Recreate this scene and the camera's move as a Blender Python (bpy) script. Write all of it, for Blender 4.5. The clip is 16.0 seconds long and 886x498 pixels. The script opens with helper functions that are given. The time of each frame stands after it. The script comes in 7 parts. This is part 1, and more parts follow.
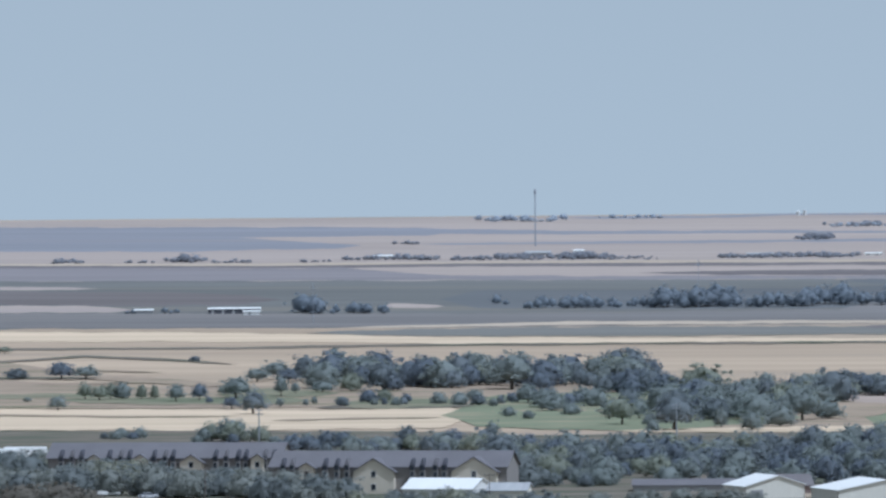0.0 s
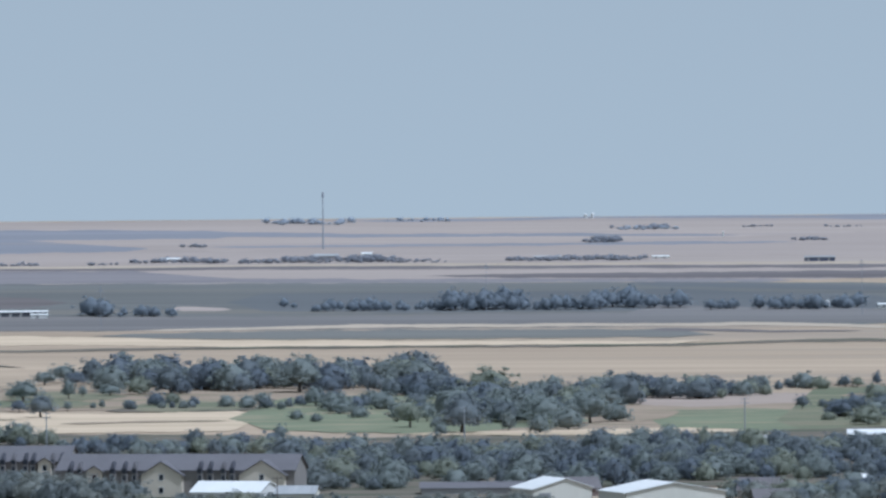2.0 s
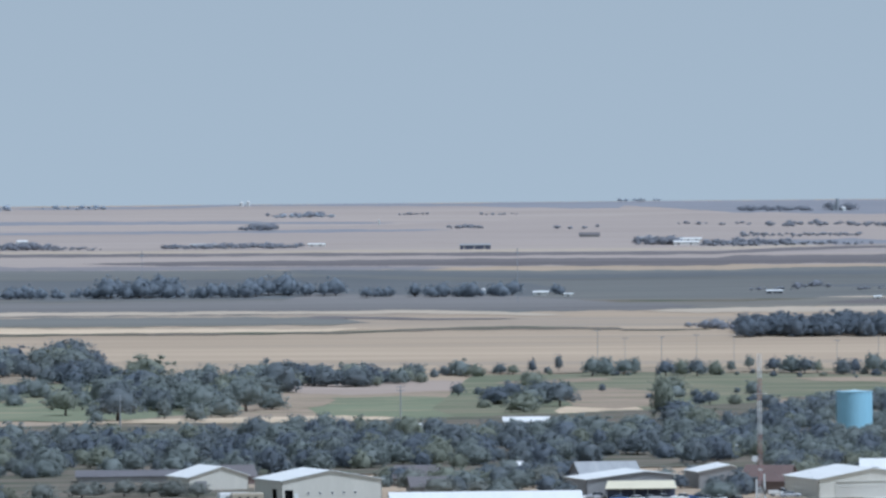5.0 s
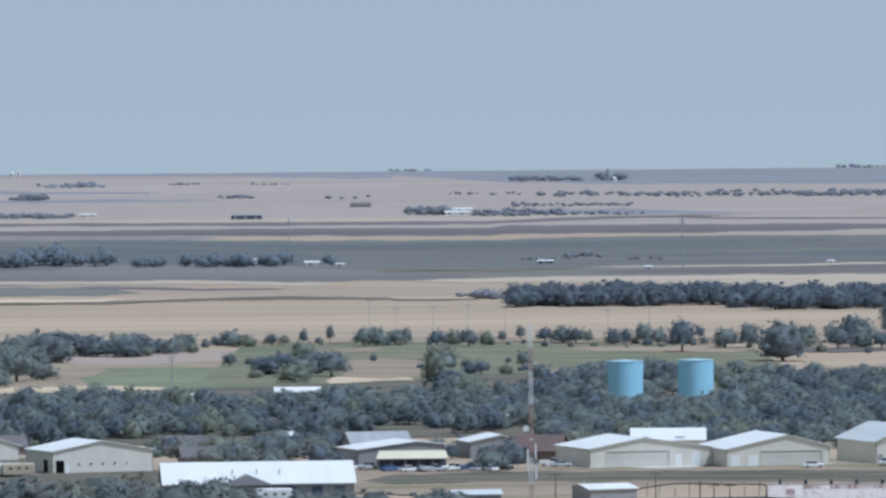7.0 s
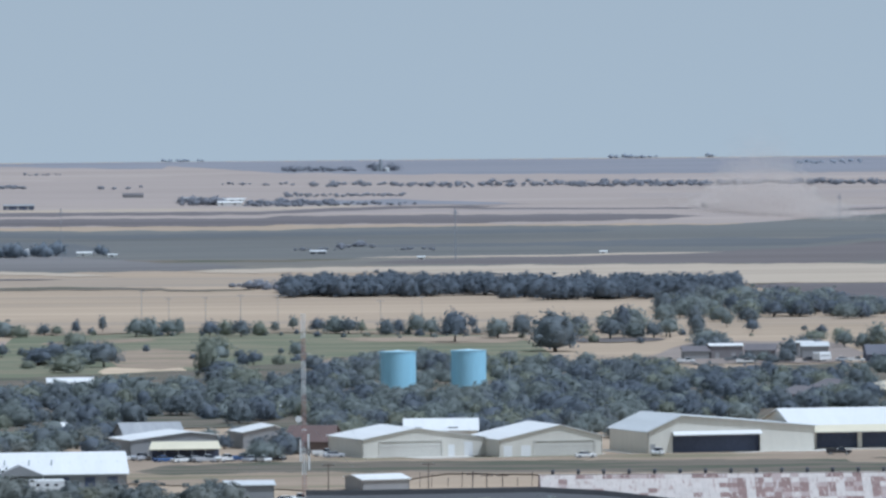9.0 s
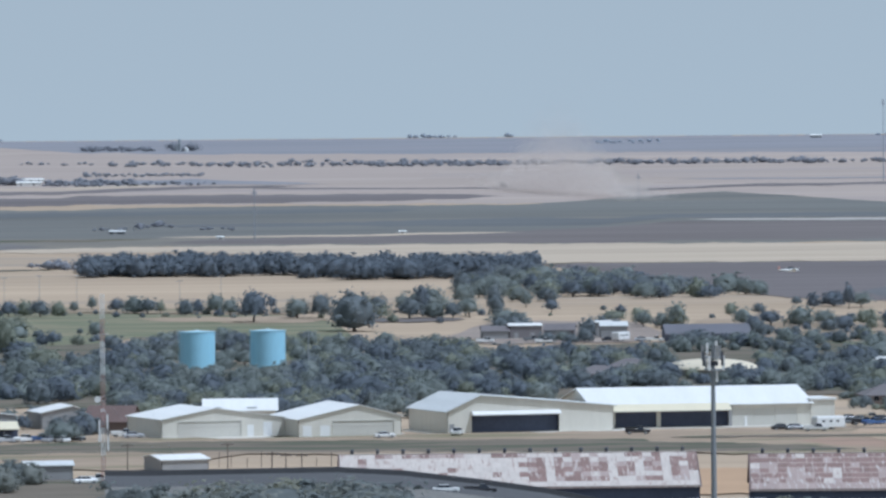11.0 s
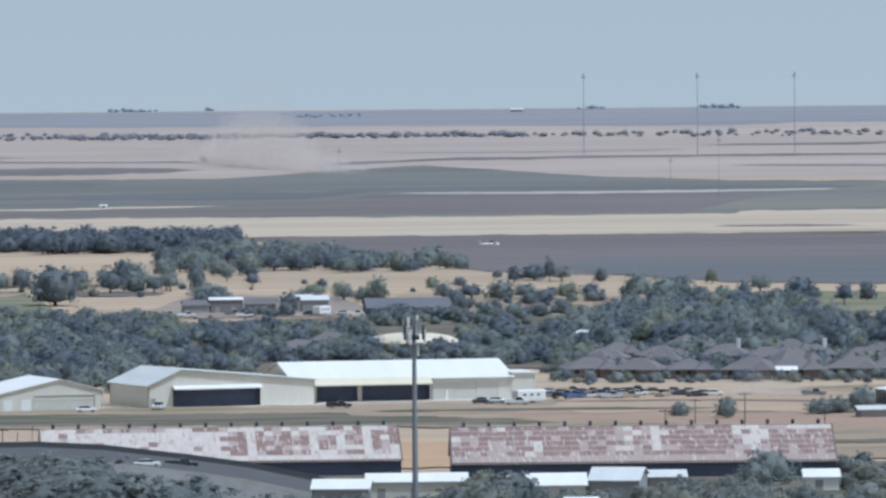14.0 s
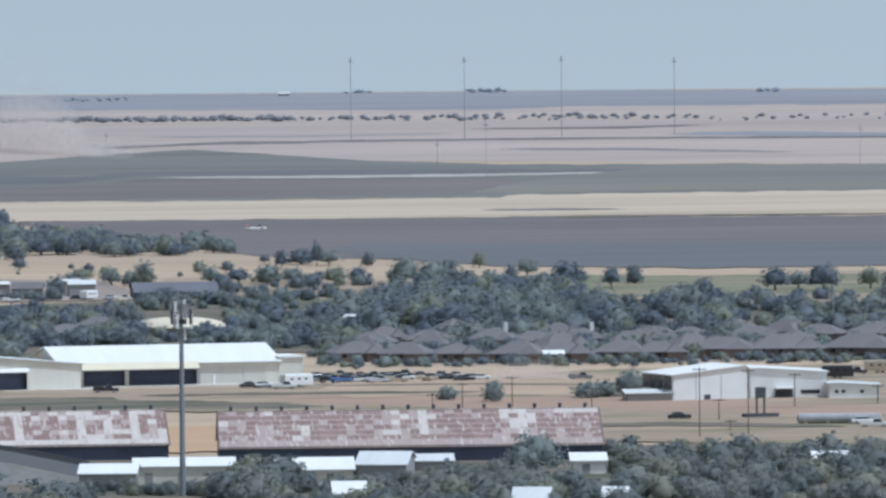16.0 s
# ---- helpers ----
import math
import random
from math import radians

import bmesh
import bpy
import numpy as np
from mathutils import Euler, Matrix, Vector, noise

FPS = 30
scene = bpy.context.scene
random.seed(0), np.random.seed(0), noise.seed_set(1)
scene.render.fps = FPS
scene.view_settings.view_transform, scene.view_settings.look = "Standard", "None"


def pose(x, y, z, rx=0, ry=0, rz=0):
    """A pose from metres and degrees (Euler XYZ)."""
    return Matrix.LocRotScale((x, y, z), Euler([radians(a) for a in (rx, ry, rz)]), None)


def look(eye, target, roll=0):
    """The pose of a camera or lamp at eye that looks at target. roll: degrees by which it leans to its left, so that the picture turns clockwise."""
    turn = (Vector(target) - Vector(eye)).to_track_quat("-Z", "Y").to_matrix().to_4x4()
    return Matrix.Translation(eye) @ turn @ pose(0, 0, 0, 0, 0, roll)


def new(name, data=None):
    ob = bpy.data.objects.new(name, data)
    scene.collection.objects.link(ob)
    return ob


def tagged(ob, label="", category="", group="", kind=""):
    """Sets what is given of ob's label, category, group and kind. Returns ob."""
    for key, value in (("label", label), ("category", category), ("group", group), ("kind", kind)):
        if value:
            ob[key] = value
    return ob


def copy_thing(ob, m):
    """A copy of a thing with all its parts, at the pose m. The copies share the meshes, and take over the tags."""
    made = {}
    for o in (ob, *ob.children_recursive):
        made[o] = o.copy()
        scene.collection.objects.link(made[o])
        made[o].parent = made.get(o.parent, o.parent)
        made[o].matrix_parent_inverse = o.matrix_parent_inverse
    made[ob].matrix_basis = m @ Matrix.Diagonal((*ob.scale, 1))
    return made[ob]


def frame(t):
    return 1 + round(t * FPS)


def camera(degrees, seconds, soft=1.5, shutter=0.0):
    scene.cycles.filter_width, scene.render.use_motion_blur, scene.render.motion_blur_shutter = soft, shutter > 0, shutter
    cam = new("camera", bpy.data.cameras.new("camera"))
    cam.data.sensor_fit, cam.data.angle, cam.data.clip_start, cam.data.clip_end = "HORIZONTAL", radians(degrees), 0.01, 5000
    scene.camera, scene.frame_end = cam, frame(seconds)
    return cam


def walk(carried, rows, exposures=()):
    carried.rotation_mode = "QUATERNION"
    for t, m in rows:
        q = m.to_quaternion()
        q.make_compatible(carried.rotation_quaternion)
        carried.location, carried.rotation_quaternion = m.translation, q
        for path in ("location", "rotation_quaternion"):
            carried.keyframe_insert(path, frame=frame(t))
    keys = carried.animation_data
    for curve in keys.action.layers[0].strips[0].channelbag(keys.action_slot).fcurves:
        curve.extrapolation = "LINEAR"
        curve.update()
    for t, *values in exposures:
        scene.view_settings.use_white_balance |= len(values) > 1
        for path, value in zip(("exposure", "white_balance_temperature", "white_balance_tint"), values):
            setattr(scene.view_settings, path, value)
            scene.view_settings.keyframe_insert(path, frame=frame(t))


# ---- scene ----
import itertools

EYE, LEAN = 65.5, 0.51
cam = camera(7.476, 16.0, soft=2.7)
# seconds, turn to the left, pitch (degrees); the camera stands and pans
ROWS = [
    (0.0, 7.3673, -0.3265),
    (0.5, 6.8706, -0.3179),
    (1.0, 6.4498, -0.3068),
    (1.5, 6.0410, -0.3251),
    (2.0, 5.5745, -0.3163),
    (2.5, 5.0685, -0.3266),
    (3.0, 4.5729, -0.3339),
    (3.5, 4.0825, -0.3283),
    (4.0, 3.6473, -0.3323),
    (4.2, 3.4540, -0.3446),
    (6.3, 1.4089, -0.6318),
    (6.5, 1.2190, -0.6518),
    (7.0, 0.7343, -0.7119),
    (7.5, 0.2221, -0.7799),
    (8.0, -0.1944, -0.8216),
    (8.5, -0.6161, -0.8380),
    (9.0, -1.1862, -0.8090),
    (9.2, -1.4071, -0.8148),
    (11.3, -3.1312, -1.0332),
    (11.5, -3.3074, -1.0583),
    (12.0, -3.7293, -1.0888),
    (12.5, -4.1412, -1.1157),
    (13.0, -4.5577, -1.1169),
    (13.5, -4.9720, -1.1757),
    (14.0, -5.4095, -1.2342),
    (14.5, -5.8499, -1.2959),
    (15.0, -6.3620, -1.3361),
    (15.5, -6.8976, -1.3730),
    (16.0, -7.3769, -1.3852),
]
walk(cam, [(t, pose(0, 0, EYE, 90 + pitch, LEAN, yaw)) for t, yaw, pitch in ROWS],
     exposures=[(0, -0.14, 5080, 9.5), (2, -0.18, 5080, 9.3), (9.2, -0.2, 5130, 9.2), (11.3, -0.17, 5160, 9.0), (14, -0.11, 5200, 9.0), (16, -0.09, 5220, 9.0)])

# ---- daylight: clear, hazy summer sky, sun high on the right ----
SUN_ELEVATION, SUN_BEARING = 62.0, 118.0
world = bpy.data.worlds.new("sky")
scene.world = world
world.use_nodes = True
wn = world.node_tree
wn.nodes.clear()
w_out = wn.nodes.new("ShaderNodeOutputWorld")
w_bg = wn.nodes.new("ShaderNodeBackground")
w_sky = wn.nodes.new("ShaderNodeTexSky")
w_sky.sky_type = "NISHITA"
w_sky.sun_disc = False
w_sky.sun_elevation, w_sky.sun_rotation = radians(SUN_ELEVATION), radians(SUN_BEARING)
w_sky.air_density, w_sky.dust_density, w_sky.ozone_density = 1.0, 1.0, 1.6
w_co = wn.nodes.new("ShaderNodeTexCoord")
w_map = wn.nodes.new("ShaderNodeVectorMath")
w_map.operation = "MULTIPLY_ADD"
w_map.inputs[1].default_value = (1, 1, 0.8)
w_map.inputs[2].default_value = (0, 0, 0.22)
w_hue = wn.nodes.new("ShaderNodeHueSaturation")
w_hue.inputs["Saturation"].default_value = 0.36
wn.links.new(w_co.outputs["Generated"], w_map.inputs[0])
wn.links.new(w_map.outputs[0], w_sky.inputs["Vector"])
wn.links.new(w_sky.outputs[0], w_hue.inputs["Color"])
w_haze = wn.nodes.new("ShaderNodeMix")  # dust in the air takes some of the blue
w_haze.data_type, w_haze.blend_type = "RGBA", "MULTIPLY"
w_haze.inputs["Factor"].default_value = 1
w_haze.inputs["B"].default_value = (0.95, 0.912, 0.77, 1)
wn.links.new(w_hue.outputs[0], w_haze.inputs["A"])
wn.links.new(w_haze.outputs["Result"], w_bg.inputs["Color"])
w_bg.inputs["Strength"].default_value = 0.14
wn.links.new(w_bg.outputs[0], w_out.inputs["Surface"])

sun = new("sun", bpy.data.lights.new("sun", "SUN"))
sun.data.energy, sun.data.angle, sun.data.color = 3.3, radians(0.55), (1.0, 0.975, 0.94)
sb, se = radians(SUN_BEARING), radians(SUN_ELEVATION)
sun.matrix_world = look((math.sin(sb) * math.cos(se) * 300, math.cos(sb) * math.cos(se) * 300, math.sin(se) * 300), (0, 0, 0))

# ---- materials ----


def material(name, base, rough=0.8, metal=0.0, vary=0.12, grain=1.0, large=30.0, stain=None, stain_at=0.62, bump=0.0, bump_size=0.2,
             piece=0.0, coords="Object", stretch=(1, 1, 1), spec=0.5):
    """base colour with variation at two scales, optional stains of another colour, bump, and variation from piece to piece"""
    m = bpy.data.materials.new(name)
    m.use_nodes = True
    n, l = m.node_tree.nodes, m.node_tree.links
    bsdf = n["Principled BSDF"]
    co = n.new("ShaderNodeTexCoord")
    mp = n.new("ShaderNodeMapping")
    mp.inputs["Scale"].default_value = stretch
    l.new(co.outputs[coords] if coords != "World" else n.new("ShaderNodeNewGeometry").outputs["Position"], mp.inputs["Vector"])
    fine, big = n.new("ShaderNodeTexNoise"), n.new("ShaderNodeTexNoise")
    fine.inputs["Scale"].default_value, fine.inputs["Detail"].default_value = 1 / grain, 4
    big.inputs["Scale"].default_value, big.inputs["Detail"].default_value = 1 / large, 3
    for t in (fine, big):
        l.new(mp.outputs[0], t.inputs["Vector"])
    add = n.new("ShaderNodeMath")
    add.operation = "ADD"
    l.new(fine.outputs["Fac"], add.inputs[0])
    l.new(big.outputs["Fac"], add.inputs[1])
    last = add.outputs[0]
    if piece:
        info = n.new("ShaderNodeObjectInfo")
        isl = n.new("ShaderNodeNewGeometry")
        for sock in (info.outputs["Random"], isl.outputs["Random Per Island"]):
            k = n.new("ShaderNodeMath")
            k.operation = "MULTIPLY_ADD"
            l.new(sock, k.inputs[0])
            k.inputs[1].default_value = piece
            l.new(last, k.inputs[2])
            last = k.outputs[0]
    ramp = n.new("ShaderNodeMapRange")
    ramp.inputs["From Min"].default_value, ramp.inputs["From Max"].default_value = 0.6, 1.4 + 2 * piece
    ramp.inputs["To Min"].default_value, ramp.inputs["To Max"].default_value = 1 - vary, 1 + vary
    l.new(last, ramp.inputs["Value"])
    mul = n.new("ShaderNodeMix")
    mul.data_type, mul.blend_type = "RGBA", "MULTIPLY"
    mul.inputs["Factor"].default_value = 1
    mul.inputs["A"].default_value = (*base, 1)
    l.new(ramp.outputs[0], mul.inputs["B"])
    col = mul.outputs["Result"]
    if stain:
        sn = n.new("ShaderNodeTexNoise")
        sn.inputs["Scale"].default_value, sn.inputs["Detail"].default_value = 2.3 / large, 6
        l.new(mp.outputs[0], sn.inputs["Vector"])
        th = n.new("ShaderNodeMapRange")
        th.inputs["From Min"].default_value, th.inputs["From Max"].default_value = stain_at - 0.05, stain_at + 0.07
        l.new(sn.outputs["Fac"], th.inputs["Value"])
        mx = n.new("ShaderNodeMix")
        mx.data_type = "RGBA"
        l.new(th.outputs[0], mx.inputs["Factor"])
        l.new(col, mx.inputs["A"])
        mx.inputs["B"].default_value = (*stain, 1)
        col = mx.outputs["Result"]
    l.new(col, bsdf.inputs["Base Color"])
    bsdf.inputs["Roughness"].default_value, bsdf.inputs["Metallic"].default_value = rough, metal
    bsdf.inputs["Specular IOR Level"].default_value = spec
    if bump:
        bn = n.new("ShaderNodeTexNoise")
        bn.inputs["Scale"].default_value = 1 / bump_size
        l.new(mp.outputs[0], bn.inputs["Vector"])
        bp = n.new("ShaderNodeBump")
        bp.inputs["Strength"].default_value, bp.inputs["Distance"].default_value = bump, bump_size
        l.new(bn.outputs["Fac"], bp.inputs["Height"])
        l.new(bp.outputs[0], bsdf.inputs["Normal"])
    return m



def leafy(m, share=0.5):
    """lets some light through the leaves"""
    n, l = m.node_tree.nodes, m.node_tree.links
    out, bsdf = n["Material Output"], n["Principled BSDF"]
    tr, mx = n.new("ShaderNodeBsdfTranslucent"), n.new("ShaderNodeMixShader")
    l.new(bsdf.inputs["Base Color"].links[0].from_socket, tr.inputs["Color"])
    mx.inputs[0].default_value = share
    l.new(bsdf.outputs[0], mx.inputs[1])
    l.new(tr.outputs[0], mx.inputs[2])
    l.new(mx.outputs[0], out.inputs["Surface"])
    return m


ROW = (0.045, 0.5, 1)  # grain drawn out along the furrows
STUBBLE = material("dry_stubble", (0.405, 0.315, 0.225), 0.95, vary=0.22, grain=9, large=84, coords="World", stretch=ROW, stain=(0.32, 0.265, 0.21), stain_at=0.6, spec=0.1)
PALE = material("pale_stubble", (0.575, 0.455, 0.32), 0.95, vary=0.18, grain=9, large=72, coords="World", stretch=ROW, stain=(0.43, 0.34, 0.23), stain_at=0.62, spec=0.1)
BLEACHED = material("bleached_stubble", (0.445, 0.37, 0.285), 0.95, vary=0.18, grain=9, large=72, coords="World", stretch=ROW, stain=(0.39, 0.32, 0.24), stain_at=0.62, spec=0.1)
# paler and bluer than PLOUGH: far haze is put into the colour
FAR_PLOUGH = material("hazed_ploughed_soil", (0.24, 0.238, 0.256), 0.95, vary=0.20, grain=12, large=120, coords="World", stretch=ROW, stain=(0.27, 0.25, 0.25), stain_at=0.6, spec=0.1)
PLOUGH = material("ploughed_soil", (0.16, 0.142, 0.14), 0.95, vary=0.22, grain=8, large=96, coords="World", stretch=ROW, spec=0.1)
SOIL = material("brown_soil", (0.163, 0.144, 0.138), 0.95, vary=0.26, grain=8, large=72, coords="World", stretch=ROW, spec=0.1)
CROP = material("grey_green_crop", (0.153, 0.152, 0.142), 0.9, vary=0.26, grain=8, large=90, coords="World", stretch=ROW, stain=(0.2, 0.18, 0.15), stain_at=0.6, spec=0.15)
GRASS = material("green_grass", (0.186, 0.202, 0.128), 0.9, vary=0.22, grain=4, large=40, coords="World", stretch=(0.4, 1, 1), stain=(0.29, 0.255, 0.17), stain_at=0.58, spec=0.15)
DRYGRASS = material("dry_grass", (0.315, 0.247, 0.182), 0.95, vary=0.28, grain=3, large=35, coords="World", stretch=(0.3, 1, 1), stain=(0.21, 0.19, 0.12), stain_at=0.58, spec=0.1)
SCRUB = material("scrub_soil", (0.17, 0.145, 0.115), 0.95, vary=0.2, grain=3, large=30, coords="World", stretch=(0.4, 1, 1), stain=(0.1, 0.105, 0.075), stain_at=0.52, spec=0.1)
# stubble greyed for the far plain, so its colour holds haze
PINK = material("hazed_pink_stubble", (0.372, 0.312, 0.272), 0.95, vary=0.2, grain=10, large=110, coords="World", stretch=ROW, stain=(0.33, 0.285, 0.265), stain_at=0.6, spec=0.1)
FALLOW = material("mauve_fallow", (0.225, 0.205, 0.207), 0.95, vary=0.2, grain=9, large=90, coords="World", stretch=ROW, stain=(0.27, 0.24, 0.23), stain_at=0.6, spec=0.1)
GREYSOIL = material("grey_brown_cultivated_soil", (0.19, 0.178, 0.17), 0.95, vary=0.22, grain=8, large=80, coords="World", stretch=ROW, stain=(0.235, 0.205, 0.18), stain_at=0.6, spec=0.1)
DARKCROP = material("dark_crop", (0.13, 0.134, 0.136), 0.9, vary=0.22, grain=8, large=80, coords="World", stretch=ROW, spec=0.15)
GREENCROP = material("dull_green_crop", (0.178, 0.172, 0.155), 0.9, vary=0.22, grain=8, large=80, coords="World", stretch=ROW, stain=(0.2, 0.185, 0.15), stain_at=0.6, spec=0.15)
WHITETRACK = material("white_gravel", (0.38, 0.355, 0.325), 0.95, vary=0.2, grain=6, large=60, coords="World", stretch=ROW, spec=0.1)
YARD = material("bare_yard_earth", (0.27, 0.225, 0.195), 0.95, vary=0.28, grain=3, large=22, coords="World", stretch=(0.4, 1, 1), stain=(0.36, 0.31, 0.26), stain_at=0.58, spec=0.1)
# leaf colours lifted and tinted blue to hold haze over the woods
LEAF = leafy(material("leaves", (0.267, 0.299, 0.285), 0.6, vary=0.24, grain=2.0, large=12, piece=0.05, coords="World", spec=0.4))
LEAF_BLUE = leafy(material("hazed_blue_green_leaves", (0.185, 0.215, 0.25), 0.6, vary=0.24, grain=2.0, large=12, piece=0.05, coords="World", spec=0.4))
LEAF_OLIVE = leafy(material("olive_leaves", (0.293, 0.314, 0.254), 0.65, vary=0.24, grain=2.0, large=12, piece=0.05, coords="World", spec=0.35))
LEAF_DARK = leafy(material("dark_leaves", (0.209, 0.237, 0.251), 0.6, vary=0.24, grain=2.0, large=12, piece=0.05, coords="World", spec=0.4))
LEAF_DRY = leafy(material("dusty_leaves", (0.21, 0.19, 0.155), 0.7, vary=0.3, grain=1.2, large=9, piece=0.1, coords="World", spec=0.3))
# leaves made paler and bluer with distance; haze is put into their colour
LEAF_FAR = leafy(material("hazed_far_leaves", (0.25, 0.285, 0.325), 0.7, vary=0.25, grain=2, large=14, piece=0.12, coords="World", spec=0.3))
LEAF_HAZED = leafy(material("hazed_distant_leaves", (0.34, 0.35, 0.385), 0.8, vary=0.22, grain=2, large=14, piece=0.12, coords="World", spec=0.1))
LEAF_SKYLINE = leafy(material("hazed_skyline_leaves", (0.46, 0.5, 0.56), 0.8, vary=0.2, grain=2, large=14, piece=0.12, coords="World", spec=0.1))
LEAF_NEAR = leafy(material("near_oak_leaves", (0.274, 0.288, 0.262), 0.6, vary=0.28, grain=1.6, large=10, piece=0.05, coords="World", spec=0.35))
LEAF_NEAR_DARK = leafy(material("near_dark_leaves", (0.209, 0.231, 0.228), 0.6, vary=0.28, grain=1.6, large=10, piece=0.05, coords="World", spec=0.35))
LEAF_NEAR_OLIVE = leafy(material("near_olive_leaves", (0.305, 0.311, 0.246), 0.65, vary=0.28, grain=1.6, large=10, piece=0.05, coords="World", spec=0.3))
BARK = material("bark", (0.12, 0.1, 0.085), 0.9, vary=0.25, grain=0.1, large=1, bump=0.4, bump_size=0.1)
WHITE_METAL = material("white_painted_metal", (0.71, 0.705, 0.68), 0.7, vary=0.06, grain=0.8, large=9, stretch=(3, 0.2, 1), spec=0.2)
GREY_METAL = material("galvanised_metal", (0.58, 0.59, 0.58), 0.6, vary=0.1, grain=0.8, large=8, stretch=(3, 0.2, 1), spec=0.3)
DULL_METAL = material("dull_weathered_metal", (0.35, 0.355, 0.36), 0.7, vary=0.14, grain=0.8, large=6, stretch=(3, 0.2, 1), stain=(0.42, 0.42, 0.41), stain_at=0.6, spec=0.25)
CREAM = material("cream_metal_siding", (0.66, 0.63, 0.55), 0.6, vary=0.08, grain=0.4, large=6, stretch=(3, 3, 0.3))
CREAM_DOOR = material("cream_door_panel", (0.58, 0.56, 0.5), 0.6, vary=0.08, grain=0.4, large=5)
CONCRETE = material("pale_concrete", (0.56, 0.53, 0.47), 0.85, vary=0.12, grain=0.6, large=9)
BLUE_TANK = material("light_blue_tank_paint", (0.36, 0.63, 0.77), 0.42, vary=0.07, grain=0.8, large=4, stretch=(1, 1, 0.25))
DARK = material("dark_interior", (0.07, 0.075, 0.09), 0.8, vary=0.2, grain=0.6, large=4)

# ---- ground ----


def ground_z(d):
    """flat below the camera, then raised to the skyline to fit the camera's view"""
    return 0.0 if d < 2200 else 61.0 * ((min(d, 4950) - 2200) / 2750) ** 1.4


def spot(b, d, z=0.0):
    """the place at a bearing (degrees, clockwise from straight ahead) and distance (metres) from the foot of the camera's mast"""
    a = radians(b)
    return Vector((d * math.sin(a), d * math.cos(a), ground_z(d) + z))


def mesh_object(name, verts, faces, mats, parent=None, index=None, smooth=False):
    me = bpy.data.meshes.new(name)
    me.from_pydata(verts, [], faces)
    for m in mats:
        me.materials.append(m)
    if index is not None:
        me.polygons.foreach_set("material_index", index)
    if smooth:
        me.polygons.foreach_set("use_smooth", [True] * len(me.polygons))
    me.update()
    ob = new(name, me)
    ob.parent = parent
    return ob


def build_ground():
    rings = [2, 200, 600, 1000, 1400, 1700, 2000] + [2200 + 50 * i for i in range(56)]
    seg = 720
    verts = [spot(360 * s / seg, d) for d in rings for s in range(seg)]
    faces = [(r * seg + s, r * seg + (s + 1) % seg, (r + 1) * seg + (s + 1) % seg, (r + 1) * seg + s) for r in range(len(rings) - 1) for s in range(seg)]
    faces.append(tuple(range(seg)))
    faces = [f[::-1] for f in faces]
    return tagged(mesh_object("ground", verts, faces, [STUBBLE]), "wide plain of dry tan stubble rising to the horizon", "ground", kind="structure")


build_ground()
LAYER = itertools.count(1)


def field(label, mat, stations, name="field", category="field", rag=0.004, step=0.05):
    """a strip of land between a near and a far edge; stations: (bearing, near, far), from left to right"""
    lift = 0.01 + 0.004 * next(LAYER)
    seed = lift * 573.1
    if stations[0][0] < -10.9:
        stations = [(-14.0, *stations[0][1:])] + stations
    if stations[-1][0] > 10.9:
        stations = stations + [(14.0, *stations[-1][1:])]
    bs = np.arange(stations[0][0], stations[-1][0] + step * 0.5, step)
    near = np.interp(bs, [s[0] for s in stations], [s[1] for s in stations])
    far = np.interp(bs, [s[0] for s in stations], [s[2] for s in stations])
    verts, faces, rows = [], [], max(7, int((far - near).max() / 24))
    fade = min(0.3, 0.12 * (bs[-1] - bs[0]))
    first, last = (bs[0] if bs[0] > -10.9 else -99), (bs[-1] if bs[-1] < 10.9 else 99)
    for i, b in enumerate(bs):
        q = min(1.0, 0.04 + min(b - first, last - b) / fade)
        q *= 0.5
        middle = near[i] * 0.5 + far[i] * 0.5
        near[i], far[i] = middle + (near[i] - middle) * 2 * q, middle + (far[i] - middle) * 2 * q
        w = far[i] - near[i]
        n0 = near[i] + min(rag * near[i], 0.25 * w) * (noise.noise((b * 3.1, seed, 0)) + 0.5 * noise.noise((b * 11, seed, 4)))
        f0 = far[i] + min(rag * far[i], 0.25 * w) * (noise.noise((b * 3.1, seed, 9)) + 0.5 * noise.noise((b * 11, seed, 7)))
        for k in range(rows):
            verts.append(spot(b, n0 + (f0 - n0) * k / (rows - 1), lift))
    for i in range(len(bs) - 1):
        for k in range(rows - 1):
            a = i * rows + k
            faces.append((a, a + rows, a + rows + 1, a + 1))
    return tagged(mesh_object(name, verts, faces, [mat]), label, category, kind="structure")


field("pale pinkish stubble far out on the plain", PINK, [(-11.203, 3663, 4930), (-7.370, 3703, 4930), (-0.733, 3732, 4930), (5.855, 3677, 4930), (11.273, 3543, 4930)])
field("pink-grey fallow below the village", material("pink_fallow", (0.355, 0.298, 0.262), 0.95, vary=0.14, grain=8, large=90, coords="World", stretch=ROW, spec=0.1), [(-11.201, 4053, 4300), (-7.368, 4049, 4351), (-3.755, 4171, 4450), (-0.731, 4072, 4662), (2.969, 4085, 4582)])
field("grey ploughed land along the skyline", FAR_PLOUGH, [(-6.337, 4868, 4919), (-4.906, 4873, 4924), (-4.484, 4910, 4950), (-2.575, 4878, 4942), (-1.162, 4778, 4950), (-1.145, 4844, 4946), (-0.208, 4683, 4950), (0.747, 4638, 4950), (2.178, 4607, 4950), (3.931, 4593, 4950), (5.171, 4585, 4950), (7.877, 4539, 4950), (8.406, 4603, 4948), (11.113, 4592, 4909)])
